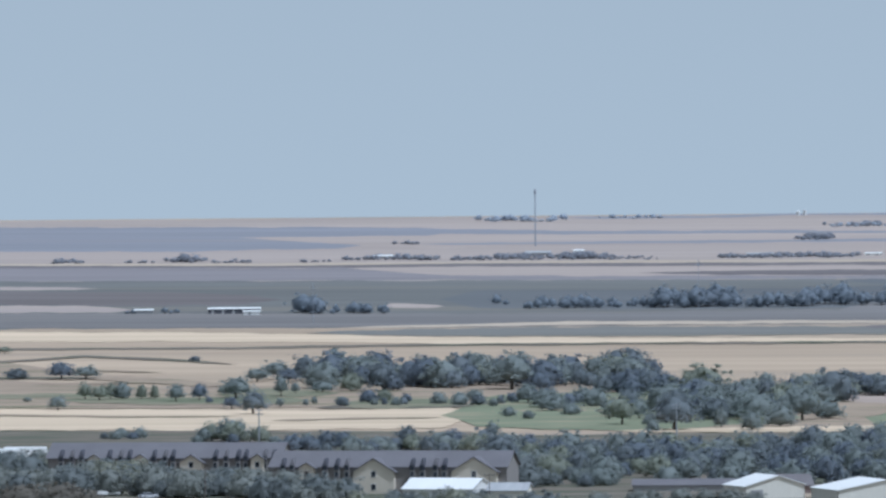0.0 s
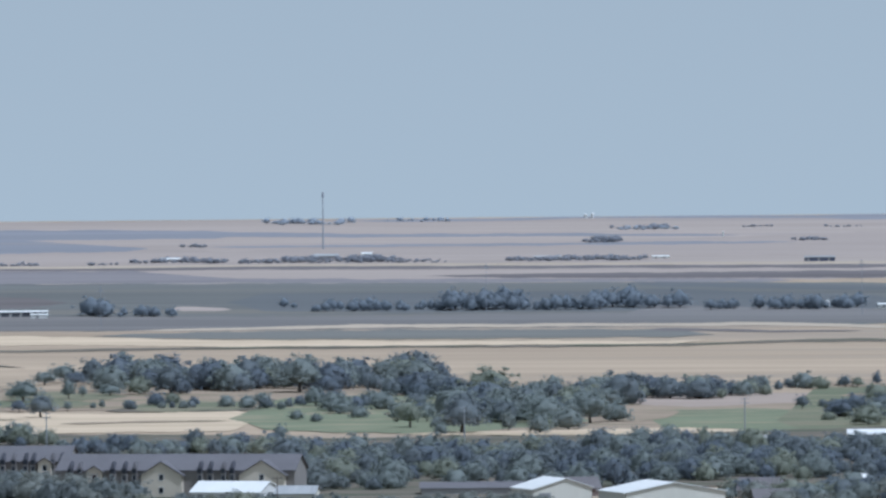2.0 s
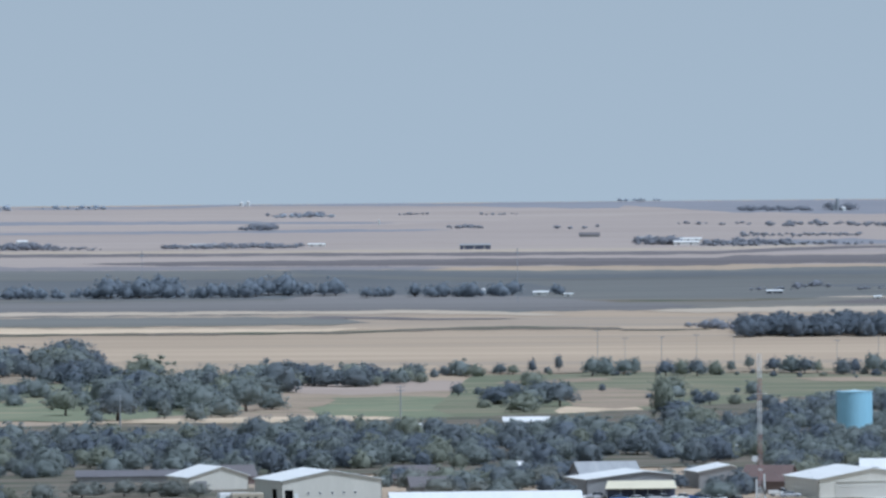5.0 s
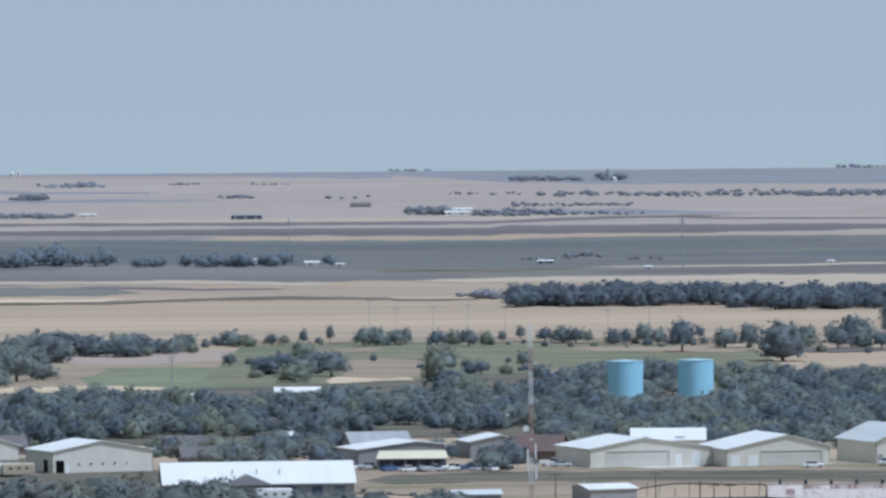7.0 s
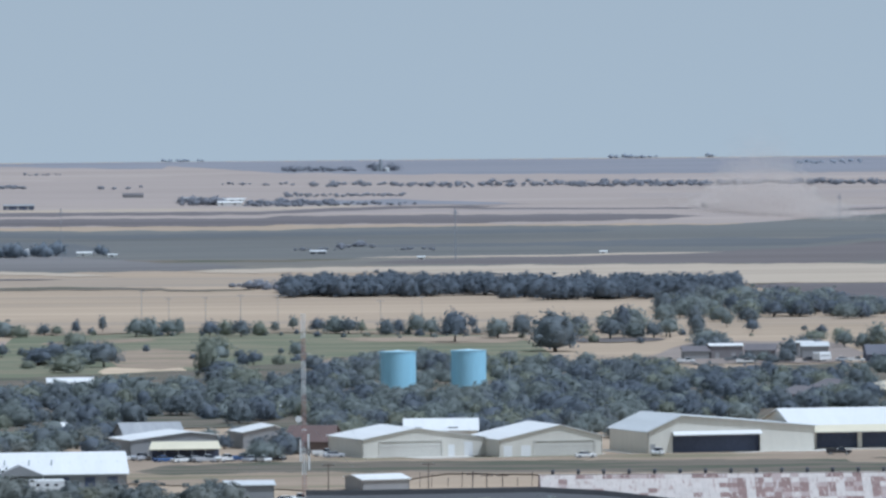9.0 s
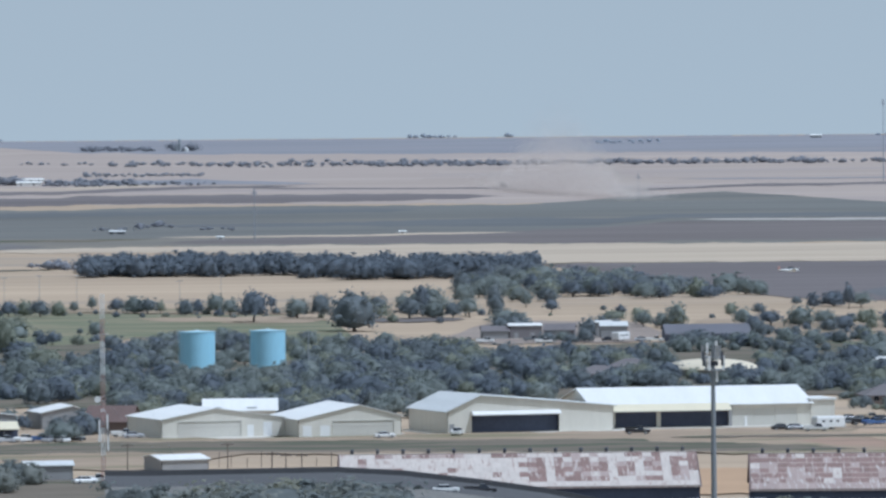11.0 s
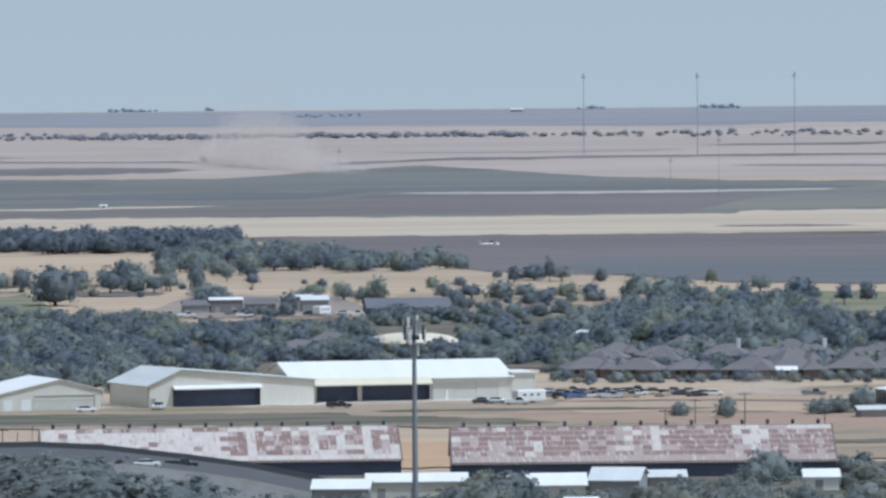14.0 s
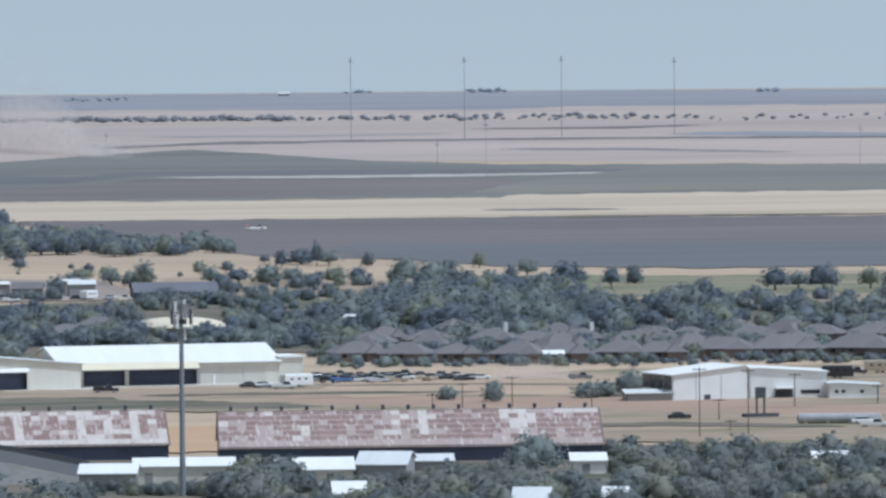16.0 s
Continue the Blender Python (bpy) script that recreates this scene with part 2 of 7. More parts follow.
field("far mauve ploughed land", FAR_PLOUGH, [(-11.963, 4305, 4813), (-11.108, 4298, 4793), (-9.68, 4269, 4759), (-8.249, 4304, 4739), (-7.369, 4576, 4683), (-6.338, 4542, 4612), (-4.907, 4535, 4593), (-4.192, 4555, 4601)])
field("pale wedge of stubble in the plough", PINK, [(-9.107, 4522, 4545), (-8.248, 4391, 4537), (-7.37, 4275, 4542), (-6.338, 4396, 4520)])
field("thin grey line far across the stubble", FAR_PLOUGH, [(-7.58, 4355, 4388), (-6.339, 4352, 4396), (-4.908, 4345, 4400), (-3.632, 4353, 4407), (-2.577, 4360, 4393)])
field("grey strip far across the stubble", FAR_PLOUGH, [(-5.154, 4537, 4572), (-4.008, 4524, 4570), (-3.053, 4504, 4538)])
field("bleached strip before a far village", BLEACHED, [(-11.964, 4058, 4088), (-8.966, 4000, 4040), (-6.34, 4001, 4040), (-3.633, 3983, 4022), (-2.101, 3971, 4010), (-0.348, 3979, 4008), (0.744, 4042, 4072)])
field("dark ploughed line below a far village", PLOUGH, [(-11.964, 4019, 4058), (-8.727, 3957, 3996), (-7.372, 3961, 4010), (-5.863, 3944, 3993), (-3.633, 3925, 3973), (-2.101, 3904, 3961), (-0.349, 3903, 3950), (0.744, 3974, 4022), (1.699, 3996, 4025)])
field("mauve fallow", FALLOW, [(-11.966, 3792, 4019), (-9.682, 3751, 3975), (-8.251, 3745, 3948), (-7.373, 3739, 3820), (-6.341, 3722, 3785), (-3.634, 3697, 3750), (-2.579, 3684, 3729)])
field("dark ploughed wedge in pink stubble", PLOUGH, [(-5.721, 3811, 3838), (-4.434, 3772, 3854), (-3.634, 3759, 3850), (-2.102, 3739, 3857), (-0.35, 3711, 3838), (-0.212, 3739, 3876), (1.22, 3733, 3870), (2.652, 3755, 3865), (3.366, 3798, 3835)])
field("wide field of grey-green crop", CROP, [(-11.969, 3121, 3792), (-11.114, 3108, 3777), (-7.376, 3077, 3730), (-3.638, 3087, 3697), (-2.106, 3091, 3668), (-0.353, 3113, 3650), (0.74, 3128, 3679), (2.172, 3131, 3683), (3.601, 3128, 3678), (4.687, 3110, 3808), (5.259, 3117, 3863), (6.595, 3128, 3670), (7.871, 3127, 3591), (8.4, 3150, 3577), (11.107, 3181, 3546)])
field("bare mauve soil", SOIL, [(-11.967, 3435, 3651), (-11.113, 3421, 3627), (-9.922, 3402, 3590), (-8.73, 3407, 3529)])
field("pale fallow strip", PINK, [(-11.966, 3651, 3721), (-10.636, 3636, 3680), (-10.255, 3638, 3664)])
field("pale fallow strip", PINK, [(-11.968, 3326, 3443), (-10.399, 3309, 3402), (-9.923, 3309, 3348)])
field("pale fallow strip", PINK, [(-7.871, 3332, 3394), (-7.394, 3333, 3372)])
field("grey-brown cultivated strip", GREYSOIL, [(-11.969, 3121, 3319), (-7.376, 3077, 3250), (-3.638, 3094, 3260), (-3.06, 3110, 3233)])
field("dark crop behind farm trees", DARKCROP, [(-7.394, 3333, 3574), (-5.866, 3289, 3559), (-4.436, 3285, 3572), (-3.536, 3284, 3588), (-2.581, 3286, 3506), (-1.628, 3289, 3460)])
field("dark weedy line", SCRUB, [(-2.076, 3232, 3255), (-1.17, 3205, 3234), (-0.215, 3198, 3228), (0.454, 3219, 3241)])
field("grey-brown strip of stubble", GREYSOIL, [(-4.028, 3153, 3361), (-2.124, 3111, 3300), (-1.17, 3097, 3197), (-0.502, 3116, 3173)])
field("dark strip in the crop", DARKCROP, [(0.359, 3387, 3419), (2.173, 3377, 3440), (3.602, 3358, 3485), (4.21, 3368, 3455), (4.822, 3452, 3517), (6.014, 3457, 3523), (7.924, 3461, 3509), (9.356, 3480, 3505)])
field("dark strip in the crop", DARKCROP, [(-4.025, 3638, 3717), (-1.645, 3531, 3598), (0.742, 3560, 3627), (2.651, 3581, 3632)])
field("bare mauve soil behind the stubble", SOIL, [(0.501, 3160, 3196), (2.41, 3150, 3259), (3.601, 3142, 3289), (4.209, 3116, 3329), (4.82, 3163, 3412), (6.013, 3161, 3402), (7.445, 3163, 3396), (8.162, 3271, 3393)])
field("pale track through the crop", BLEACHED, [(0.454, 3241, 3256), (2.172, 3240, 3262), (2.649, 3256, 3279), (3.541, 3271, 3286)])
field("white gravel track across the plain", WHITETRACK, [(4.917, 3427, 3443), (5.299, 3421, 3444), (6.014, 3409, 3441), (7.446, 3412, 3444), (8.401, 3430, 3454), (11.108, 3456, 3472)])
field("greener crop", GREENCROP, [(7.541, 3169, 3205), (8.4, 3172, 3406), (9.354, 3196, 3554), (11.107, 3189, 3546)])
field("dark streak in the stubble", PLOUGH, [(4.348, 3952, 3981), (4.499, 3876, 3904), (5.54, 3939, 3988), (6.972, 3961, 4000), (8.404, 3974, 4003), (11.11, 3956, 3985)])
field("dark streak in the stubble", PLOUGH, [(7.545, 4160, 4180), (8.882, 4155, 4196), (9.645, 4202, 4223)])
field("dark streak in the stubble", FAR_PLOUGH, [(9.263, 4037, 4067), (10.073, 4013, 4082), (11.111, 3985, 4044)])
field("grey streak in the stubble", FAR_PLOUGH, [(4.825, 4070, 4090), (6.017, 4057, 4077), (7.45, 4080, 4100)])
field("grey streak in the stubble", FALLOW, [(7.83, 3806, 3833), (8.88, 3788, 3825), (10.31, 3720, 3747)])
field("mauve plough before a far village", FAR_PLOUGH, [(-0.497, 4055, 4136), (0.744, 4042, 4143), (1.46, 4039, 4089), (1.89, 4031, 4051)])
field("thin dark line in the stubble", PLOUGH, [(1.221, 3965, 3994), (2.414, 3944, 3964), (3.557, 3934, 3954)])
field("tan strip of bleached stubble", PALE, [(-11.97, 2964, 3086), (-9.21, 2926, 3033), (-7.377, 2884, 2955), (-3.639, 2874, 2906), (-3.3, 2911, 2930)])
field("dull green strip in the stubble", GREENCROP, [(-8.542, 3010, 3037), (-7.377, 2969, 3063), (-5.868, 2950, 3065), (-3.638, 2952, 3046), (-3.299, 2956, 2996)])
field("bleached line", BLEACHED, [(-8.255, 3075, 3089), (-6.345, 3092, 3134), (-3.638, 3087, 3122), (-2.583, 3076, 3118), (-1.629, 3024, 3058)])
field("dark weedy bank between stubble fields", SCRUB, [(-11.971, 2861, 2880), (-9.211, 2843, 2868), (-7.378, 2858, 2884), (-3.639, 2849, 2874), (-3.061, 2869, 2895), (-2.107, 2884, 2923), (-1.172, 2870, 2896), (-1.154, 2855, 2880), (-0.408, 2855, 2874)])
field("brown streak in the stubble", SOIL, [(-3.442, 3025, 3046), (-2.822, 2997, 3018), (-2.058, 3002, 3015)])
field("brown streak in the stubble", SOIL, [(-3.839, 3025, 3066), (-3.173, 3015, 3042), (-2.792, 3003, 3023)])
field("pale stubble band before the plough", BLEACHED, [(-0.98, 3067, 3109), (0.739, 3058, 3128), (2.648, 2955, 3133), (3.6, 2918, 3128), (3.73, 2893, 3122), (5.64, 2890, 3112), (7.87, 2892, 3127), (7.921, 2898, 3156), (11.106, 2902, 3181)])
field("weedy tufts in the pale stubble", SOIL, [(7.683, 2966, 2986), (8.399, 2964, 2991), (8.924, 2965, 2978)])
field("dark weedy edge of the plough", SCRUB, [(3.682, 2874, 2894), (5.64, 2871, 2890), (7.87, 2872, 2892), (7.921, 2872, 2898), (8.876, 2887, 2906), (11.106, 2889, 2902)])
field("bare purple-grey ploughed field", PLOUGH, [(3.684, 2866, 2885), (4.495, 2690, 2881), (5.850, 2504, 2890), (9.551, 2352, 2881), (11.269, 2368, 2874)])
field("bright tan stubble behind the apartments", PALE, [(-11.214, 2055, 2264), (-9.690, 2037, 2246), (-8.450, 2029, 2222), (-7.380, 2039, 2243), (-7.065, 2107, 2224)])
field("dark scrubby verge behind the apartments", SCRUB, [(-11.215, 1874, 2050), (-8.738, 1850, 2022), (-6.828, 1835, 1993)])
field("grass and dry weeds between scattered trees", DRYGRASS, [(-11.212, 2275, 2553), (-9.688, 2257, 2437), (-7.378, 2254, 2510), (-5.871, 2015, 2398), (-3.641, 1997, 2316), (-2.100, 1987, 2337), (-0.743, 2025, 2419)])
field("green mown grass among the woods", GRASS, [(-7.399, 2072, 2243), (-6.921, 2035, 2355), (-5.632, 1982, 2375), (-4.917, 2049, 2310), (-4.346, 2044, 2168)], "lawn", "lawn")
field("bare pinkish earth behind the wood", material("pinkish_earth", (0.36, 0.29, 0.24), 0.95, vary=0.12, grain=4, large=40, coords="World", stretch=ROW, spec=0.1), [(-4.196, 2277, 2350), (-3.529, 2237, 2374), (-2.194, 2286, 2360), (-1.525, 2300, 2353)])
field("green pasture beside the tree belt", GRASS, [(-3.912, 2103, 2203), (-3.436, 1914, 2214), (-2.769, 1889, 2218), (-2.243, 1989, 2182)], "pasture", "pasture")
field("dull green pasture with mown strips", material("dull_pasture", (0.225, 0.205, 0.14), 0.9, vary=0.2, grain=4, large=40, coords="World", stretch=(0.25, 1, 1), stain=(0.15, 0.165, 0.105), stain_at=0.5, spec=0.1), [(-2.768, 1921, 2271), (-2.386, 1960, 2415), (-0.743, 1974, 2424), (0.289, 2183, 2409), (1.481, 1955, 2377), (2.209, 1870, 2281)], "pasture", "pasture")
field("bleached hay strip in the pasture", PALE, [(-1.742, 2014, 2100), (-1.336, 2000, 2118), (-0.931, 2011, 2069)])
field("bleached hay strip in the pasture", PALE, [(-1.622, 2168, 2216), (-0.977, 2161, 2203)])
field("pale dirt track along the belt", PALE, [(-5.968, 1985, 2005), (-4.918, 1972, 2017), (-3.642, 1977, 2033), (-2.912, 1981, 2006)])
field("brown grass before the plough", DRYGRASS, [(4.776, 2023, 2327), (5.846, 2013, 2280), (7.832, 1995, 2245), (9.586, 2059, 2284), (11.266, 1987, 2326)])
field("dull green crop strip behind the woods", bpy.data.materials["dull_pasture"], [(7.068, 2001, 2268), (8.309, 2053, 2299), (9.586, 2087, 2279), (11.266, 2093, 2289)])
field("dull green meadow between tree rows", bpy.data.materials["dull_pasture"], [(4.8, 1975, 2060), (5.5, 1960, 2090), (6.9, 1985, 2075)], "pasture", "pasture")
field("brown scrub under the tree belt", SCRUB, [(-7.021, 1547, 1965), (-3.644, 1593, 1972), (-0.746, 1626, 2067), (1.174, 1609, 1924), (3.781, 1644, 2052), (4.773, 1678, 2088), (9.583, 1615, 1981), (11.263, 1586, 1914)])
field("brown scrub under the near trees", SCRUB, [(-11.220, 1357, 1874), (-6.356, 1334, 1640), (-3.065, 1184, 1459), (-1.825, 1180, 1341), (-0.668, 1147, 1289), (1.166, 1141, 1287), (2.565, 1003, 1231), (5.830, 993, 1175), (9.573, 987, 1231), (11.253, 964, 1218)])
field("dry mown airfield grass", DRYGRASS, [(-1.822, 1359, 1460), (0.280, 1310, 1461), (1.170, 1382, 1448), (2.097, 1373, 1465), (5.838, 1365, 1475), (8.778, 1237, 1549), (11.259, 1218, 1570)])
field("dark weedy verge across the airfield", SCRUB, [(-1.440, 1381, 1424), (-0.187, 1394, 1440), (4.586, 1374, 1432), (4.481, 1372, 1424), (5.837, 1377, 1402), (6.392, 1375, 1384)])
field("reddish dirt road beside the warehouse", material("reddish_dirt", (0.34, 0.24, 0.18), 0.95, vary=0.14, grain=3, large=25, coords="World", stretch=(0.3, 1, 1), stain=(0.27, 0.2, 0.15), spec=0.1), [(5.838, 1407, 1432), (7.347, 1371, 1415), (9.578, 1352, 1407), (10.306, 1334, 1374), (11.258, 1327, 1361)], "road", "road")
field("orange dirt bank behind the warehouse", material("orange_dirt", (0.44, 0.3, 0.19), 0.95, vary=0.14, grain=3, large=20, coords="World", stretch=(0.4, 1, 1), spec=0.1), [(4.6, 1215, 1308), (5.2, 1212, 1306), (5.9, 1215, 1305)])

field("greyer half of the plough", material("grey_plough", (0.135, 0.135, 0.14), 0.95, vary=0.16, grain=8, large=120, coords="World", stretch=ROW, spec=0.1), [(6.403, 2499, 2634), (7.835, 2388, 2608), (9.550, 2352, 2603), (11.268, 2368, 2598)])
field("tan grazing land with weedy lines", DRYGRASS, [(-11.210, 2553, 2739), (-10.401, 2538, 2600), (-9.115, 2431, 2485)])
field("dark weedy line in the stubble", SCRUB, [(-11.210, 2548, 2570), (-10.259, 2542, 2564)])
field("dark weedy line in the stubble", SCRUB, [(-11.209, 2709, 2727), (-10.400, 2765, 2789), (-9.685, 2720, 2744), (-9.114, 2666, 2683)])
field("bare brown farm yard", YARD, [(2.9, 2110, 2200), (3.3, 2075, 2300), (3.9, 2085, 2300), (4.4, 2080, 2290), (4.75, 2110, 2240)])
field("brown earth before the hangars' wood", SOIL, [(2.259, 2301, 2343), (3.070, 2315, 2341)])

field("yellowed patch in the pasture", DRYGRASS, [(-1.670, 2099, 2259), (-1.240, 2073, 2276), (-0.762, 2112, 2229)])
field("thin yellowed strip in the pasture", DRYGRASS, [(-2.241, 2318, 2350), (-1.812, 2324, 2361), (-1.239, 2350, 2376)])
field("weedy dark patch in the pasture", SCRUB, [(-0.859, 1975, 2069), (-0.381, 2001, 2108), (0.097, 2038, 2126)])
field("dry yellow strip in the pasture", DRYGRASS, [(0.290, 2335, 2377), (1.244, 2305, 2369), (1.912, 2300, 2373)])
field("brown weedy ground by the lawn", DRYGRASS, [(-4.387, 2132, 2289), (-3.959, 2082, 2253), (-3.578, 2145, 2227)])
field("brown strip of weeds", SCRUB, [(-8.449, 2233, 2265), (-7.494, 2234, 2276), (-7.112, 2241, 2262)])
field("grey mown strip along the stubble", DRYGRASS, [(-2.384, 2415, 2480), (-0.665, 2429, 2472), (1.483, 2388, 2441), (2.674, 2399, 2431)])

field("orange-tan strip along the dry lot", material("tan_dust_lot", (0.4, 0.3, 0.215), 0.95, vary=0.16, grain=3, large=25, coords="World", stretch=(0.3, 1, 1), stain=(0.3, 0.25, 0.18), stain_at=0.6, spec=0.1), [(6.296, 1405, 1502), (7.367, 1431, 1537), (8.876, 1411, 1511), (9.591, 1408, 1421)])

DULL = bpy.data.materials["dull_pasture"]
for st in ([(-10.641, 2310, 2378), (-9.689, 2289, 2362), (-8.448, 2286, 2344)], [(-9.307, 2348, 2411), (-8.877, 2353, 2428), (-8.257, 2358, 2400)], [(-11.117, 2358, 2400), (-10.546, 2361, 2404), (-9.879, 2375, 2396)], [(-8.258, 2231, 2305), (-7.780, 2237, 2332), (-7.207, 2252, 2315)]):
    field("dull green weeds under scattered trees", DULL, st, "pasture", "pasture")
for st in ([(-11.210, 2621, 2639), (-10.544, 2625, 2642), (-9.686, 2591, 2603)], [(-10.830, 2483, 2499), (-9.878, 2493, 2510), (-9.067, 2462, 2473)], [(-11.213, 2199, 2216), (-10.166, 2167, 2185), (-9.118, 2159, 2171)], [(-8.832, 2110, 2127), (-8.068, 2124, 2141), (-7.399, 2128, 2139)], 
           [(4.768, 1433, 1441), (6.393, 1435, 1446), (7.825, 1434, 1442)], [(6.298, 1470, 1479), (7.587, 1473, 1481), (8.780, 1462, 1471)], [(7.918, 1287, 1298), (9.351, 1289, 1304), (10.781, 1278, 1287)]):
    field("thin weedy line in dry grass", DRYGRASS if st[0][1] > 1500 else SCRUB, st)

# ---- trees ----


def ball(level):
    bm = bmesh.new()
    bmesh.ops.create_icosphere(bm, subdivisions=level, radius=1)
    found = np.array([v.co for v in bm.verts]), [[v.index for v in f.verts] for f in bm.faces]
    bm.free()
    return found


def crown_mesh(seed, puffs, leaf, n, slim=1.0, low=0.28, ragged=1.0, level=2):
    """a crown one metre high and wide: an uneven dome inside, and puffs of small leaf clumps all over it; returns vertices and faces"""
    r = np.random.RandomState(seed)
    mid = low + 0.36 * (0.97 - low)
    up, down, wide = 0.95 - mid, mid - low, 0.44 * slim
    iv, jf = ball(level)

    def skin(p):
        """where the dome's skin lies in a direction; its skirt hangs nearly straight"""
        flat = math.hypot(p[0], p[1])
        k = 1 + 0.22 * noise.noise(Vector(p) * 1.5 + Vector((seed * 3.7, 0, 0))) + 0.16 * noise.noise(Vector(p) * 3.4 + Vector((0, seed * 2.3, 0)))
        if p[2] >= 0:
            return np.array((p[0] * wide * k, p[1] * wide * k, mid + p[2] * up * k))
        side = (1 - 0.25 * p[2] * p[2]) / max(flat, 0.3)
        return np.array((p[0] * side * wide * k, p[1] * side * wide * k, mid + p[2] * down))

    inner = [np.array((0, 0, mid)) + (skin(p) - np.array((0, 0, mid))) * r.uniform(0.64, 0.82) for p in iv]
    verts, faces = inner, [list(f) for f in jf]
    for k in range(puffs):
        h, a = -0.75 + 1.72 * (k + 0.5) / puffs, 2.399963 * k + r.uniform(-0.4, 0.4)
        q = math.sqrt(1 - h * h)
        d = np.array((q * math.cos(a), q * math.sin(a), h))
        c = np.array((0, 0, mid)) + (skin(d) - np.array((0, 0, mid))) * r.uniform(0.74, 1.0) * ragged
        spread = r.uniform(0.06, 0.115)
        for _ in range(n // puffs):
            o = r.normal(size=3) * (1, 1, 0.75)
            p = c + o * spread * 0.6
            nn = d * 0.45 + o * 0.3 + r.normal(size=3) * 0.4 + np.array((0, 0, 0.5))
            nn /= np.linalg.norm(nn)
            t = np.cross(nn, r.normal(size=3))
            t /= np.linalg.norm(t)
            s, e, base = np.cross(nn, t), leaf * r.uniform(0.5, 1.35), len(verts)
            verts.extend((p - t * e - s * e * 0.5, p + t * e - s * e * 0.5, p + s * e))
            faces.append([base, base + 1, base + 2])
    return np.array(verts), faces


def trunk_mesh(seed, low=0.28, thick=0.03, limbs=5):
    """a tapered trunk that forks into limbs reaching into the crown"""
    r = np.random.RandomState(seed)
    verts, faces = [], []

    def limb(p, q, a, b, sides=6):
        p, q = np.array(p), np.array(q)
        base = len(verts)
        ax = (q - p) / np.linalg.norm(q - p)
        u = np.cross(ax, (0.3, 1, 0.1))
        u /= np.linalg.norm(u)
        w = np.cross(ax, u)
        for o, rad in ((p, a), (p * 0.5 + q * 0.5, (a + b) / 2), (q, b)):
            for s in range(sides):
                t = 2 * math.pi * s / sides
                verts.append(o + (u * math.cos(t) + w * math.sin(t)) * rad)
        for k in range(2):
            for s in range(sides):
                i, j = base + k * sides + s, base + k * sides + (s + 1) % sides
                faces.append([i, j, j + sides, i + sides])

    top = (r.uniform(-0.03, 0.03), r.uniform(-0.03, 0.03), low + 0.12)
    limb((0, 0, -0.03), top, thick * 1.25, thick * 0.75)
    for k in range(limbs):
        a = 2 * math.pi * (k + r.uniform(0, 0.6)) / limbs
        q = r.uniform(0.12, 0.26)
        limb((top[0], top[1], top[2] - 0.03), (q * math.cos(a), q * math.sin(a), low + r.uniform(0.25, 0.5)), thick * 0.55, thick * 0.18)
    return np.array(verts), faces


KINDS = {  # seed, puffs, leaf, clumps, slim, low, ragged
    "broad": (3, 30, 0.031, 960, 1.06, -0.02, 1.0), "round": (8, 26, 0.033, 860, 1.0, 0.0, 1.0), "loose": (15, 24, 0.027, 900, 0.92, 0.14, 1.0),
    "tall": (21, 26, 0.032, 840, 0.92, 0.04, 1.03), "bush": (27, 16, 0.042, 480, 1.1, -0.08, 1.03), "wide": (34, 32, 0.03, 1000, 1.1, -0.02, 1.0), "standard": (41, 26, 0.028, 900, 0.98, 0.12, 1.0)}
SHAPES = {k: (crown_mesh(*v), trunk_mesh(v[0] + 1, v[5])) for k, v in KINDS.items()}
FAR_SHAPES = {k: (crown_mesh(v[0] + 2, 12, 0.05, 130, v[4], v[5], 1.0, 1), trunk_mesh(v[0] + 1, v[5], limbs=1)) for k, v in KINDS.items()}
MODELS = {}


def plant(kind, leaf, place, height, width, turn, label, group="", category="tree"):
    """one tree of its own: trunk and crown under an empty at its foot"""
    m = Matrix.Translation(place) @ Matrix.Rotation(turn, 4, "Z") @ Matrix.Diagonal((width, width, height, 1))
    key = (kind, leaf.name)
    if key in MODELS:
        first = MODELS[key].scale
        ob = copy_thing(MODELS[key], m @ Matrix.Diagonal((1 / first.x, 1 / first.y, 1 / first.z, 1)))
    else:
        ob = new("tree" if category == "tree" else "bush")
        (cv, cf), (tv, tf) = SHAPES[kind]
        mesh_object("trunk", [tuple(v) for v in tv], tf, [BARK], ob)
        mesh_object("crown", [tuple(v) for v in cv], cf, [leaf], ob, smooth=True)
        MODELS[key] = ob
        ob.matrix_basis = m
    return tagged(ob, label, category, group)


TREE_RANDOM = random.Random(11)


def trees(label, group, rows, leaf=None, kinds=("standard", "standard", "round", "loose"), grow=1.0):
    """rows: bearing, distance, height, width"""
    for b, d, h, w in rows:
        k = TREE_RANDOM.choice(kinds) if h < w * 1.45 else TREE_RANDOM.choice(("tall", "loose"))
        plant(k, leaf or TREE_RANDOM.choice((LEAF, LEAF, LEAF_DARK, LEAF_BLUE, LEAF_OLIVE)), spot(b, d), h * grow * TREE_RANDOM.uniform(0.95, 1.05), w * grow * 1.42, TREE_RANDOM.uniform(0, 6.28), label, group)


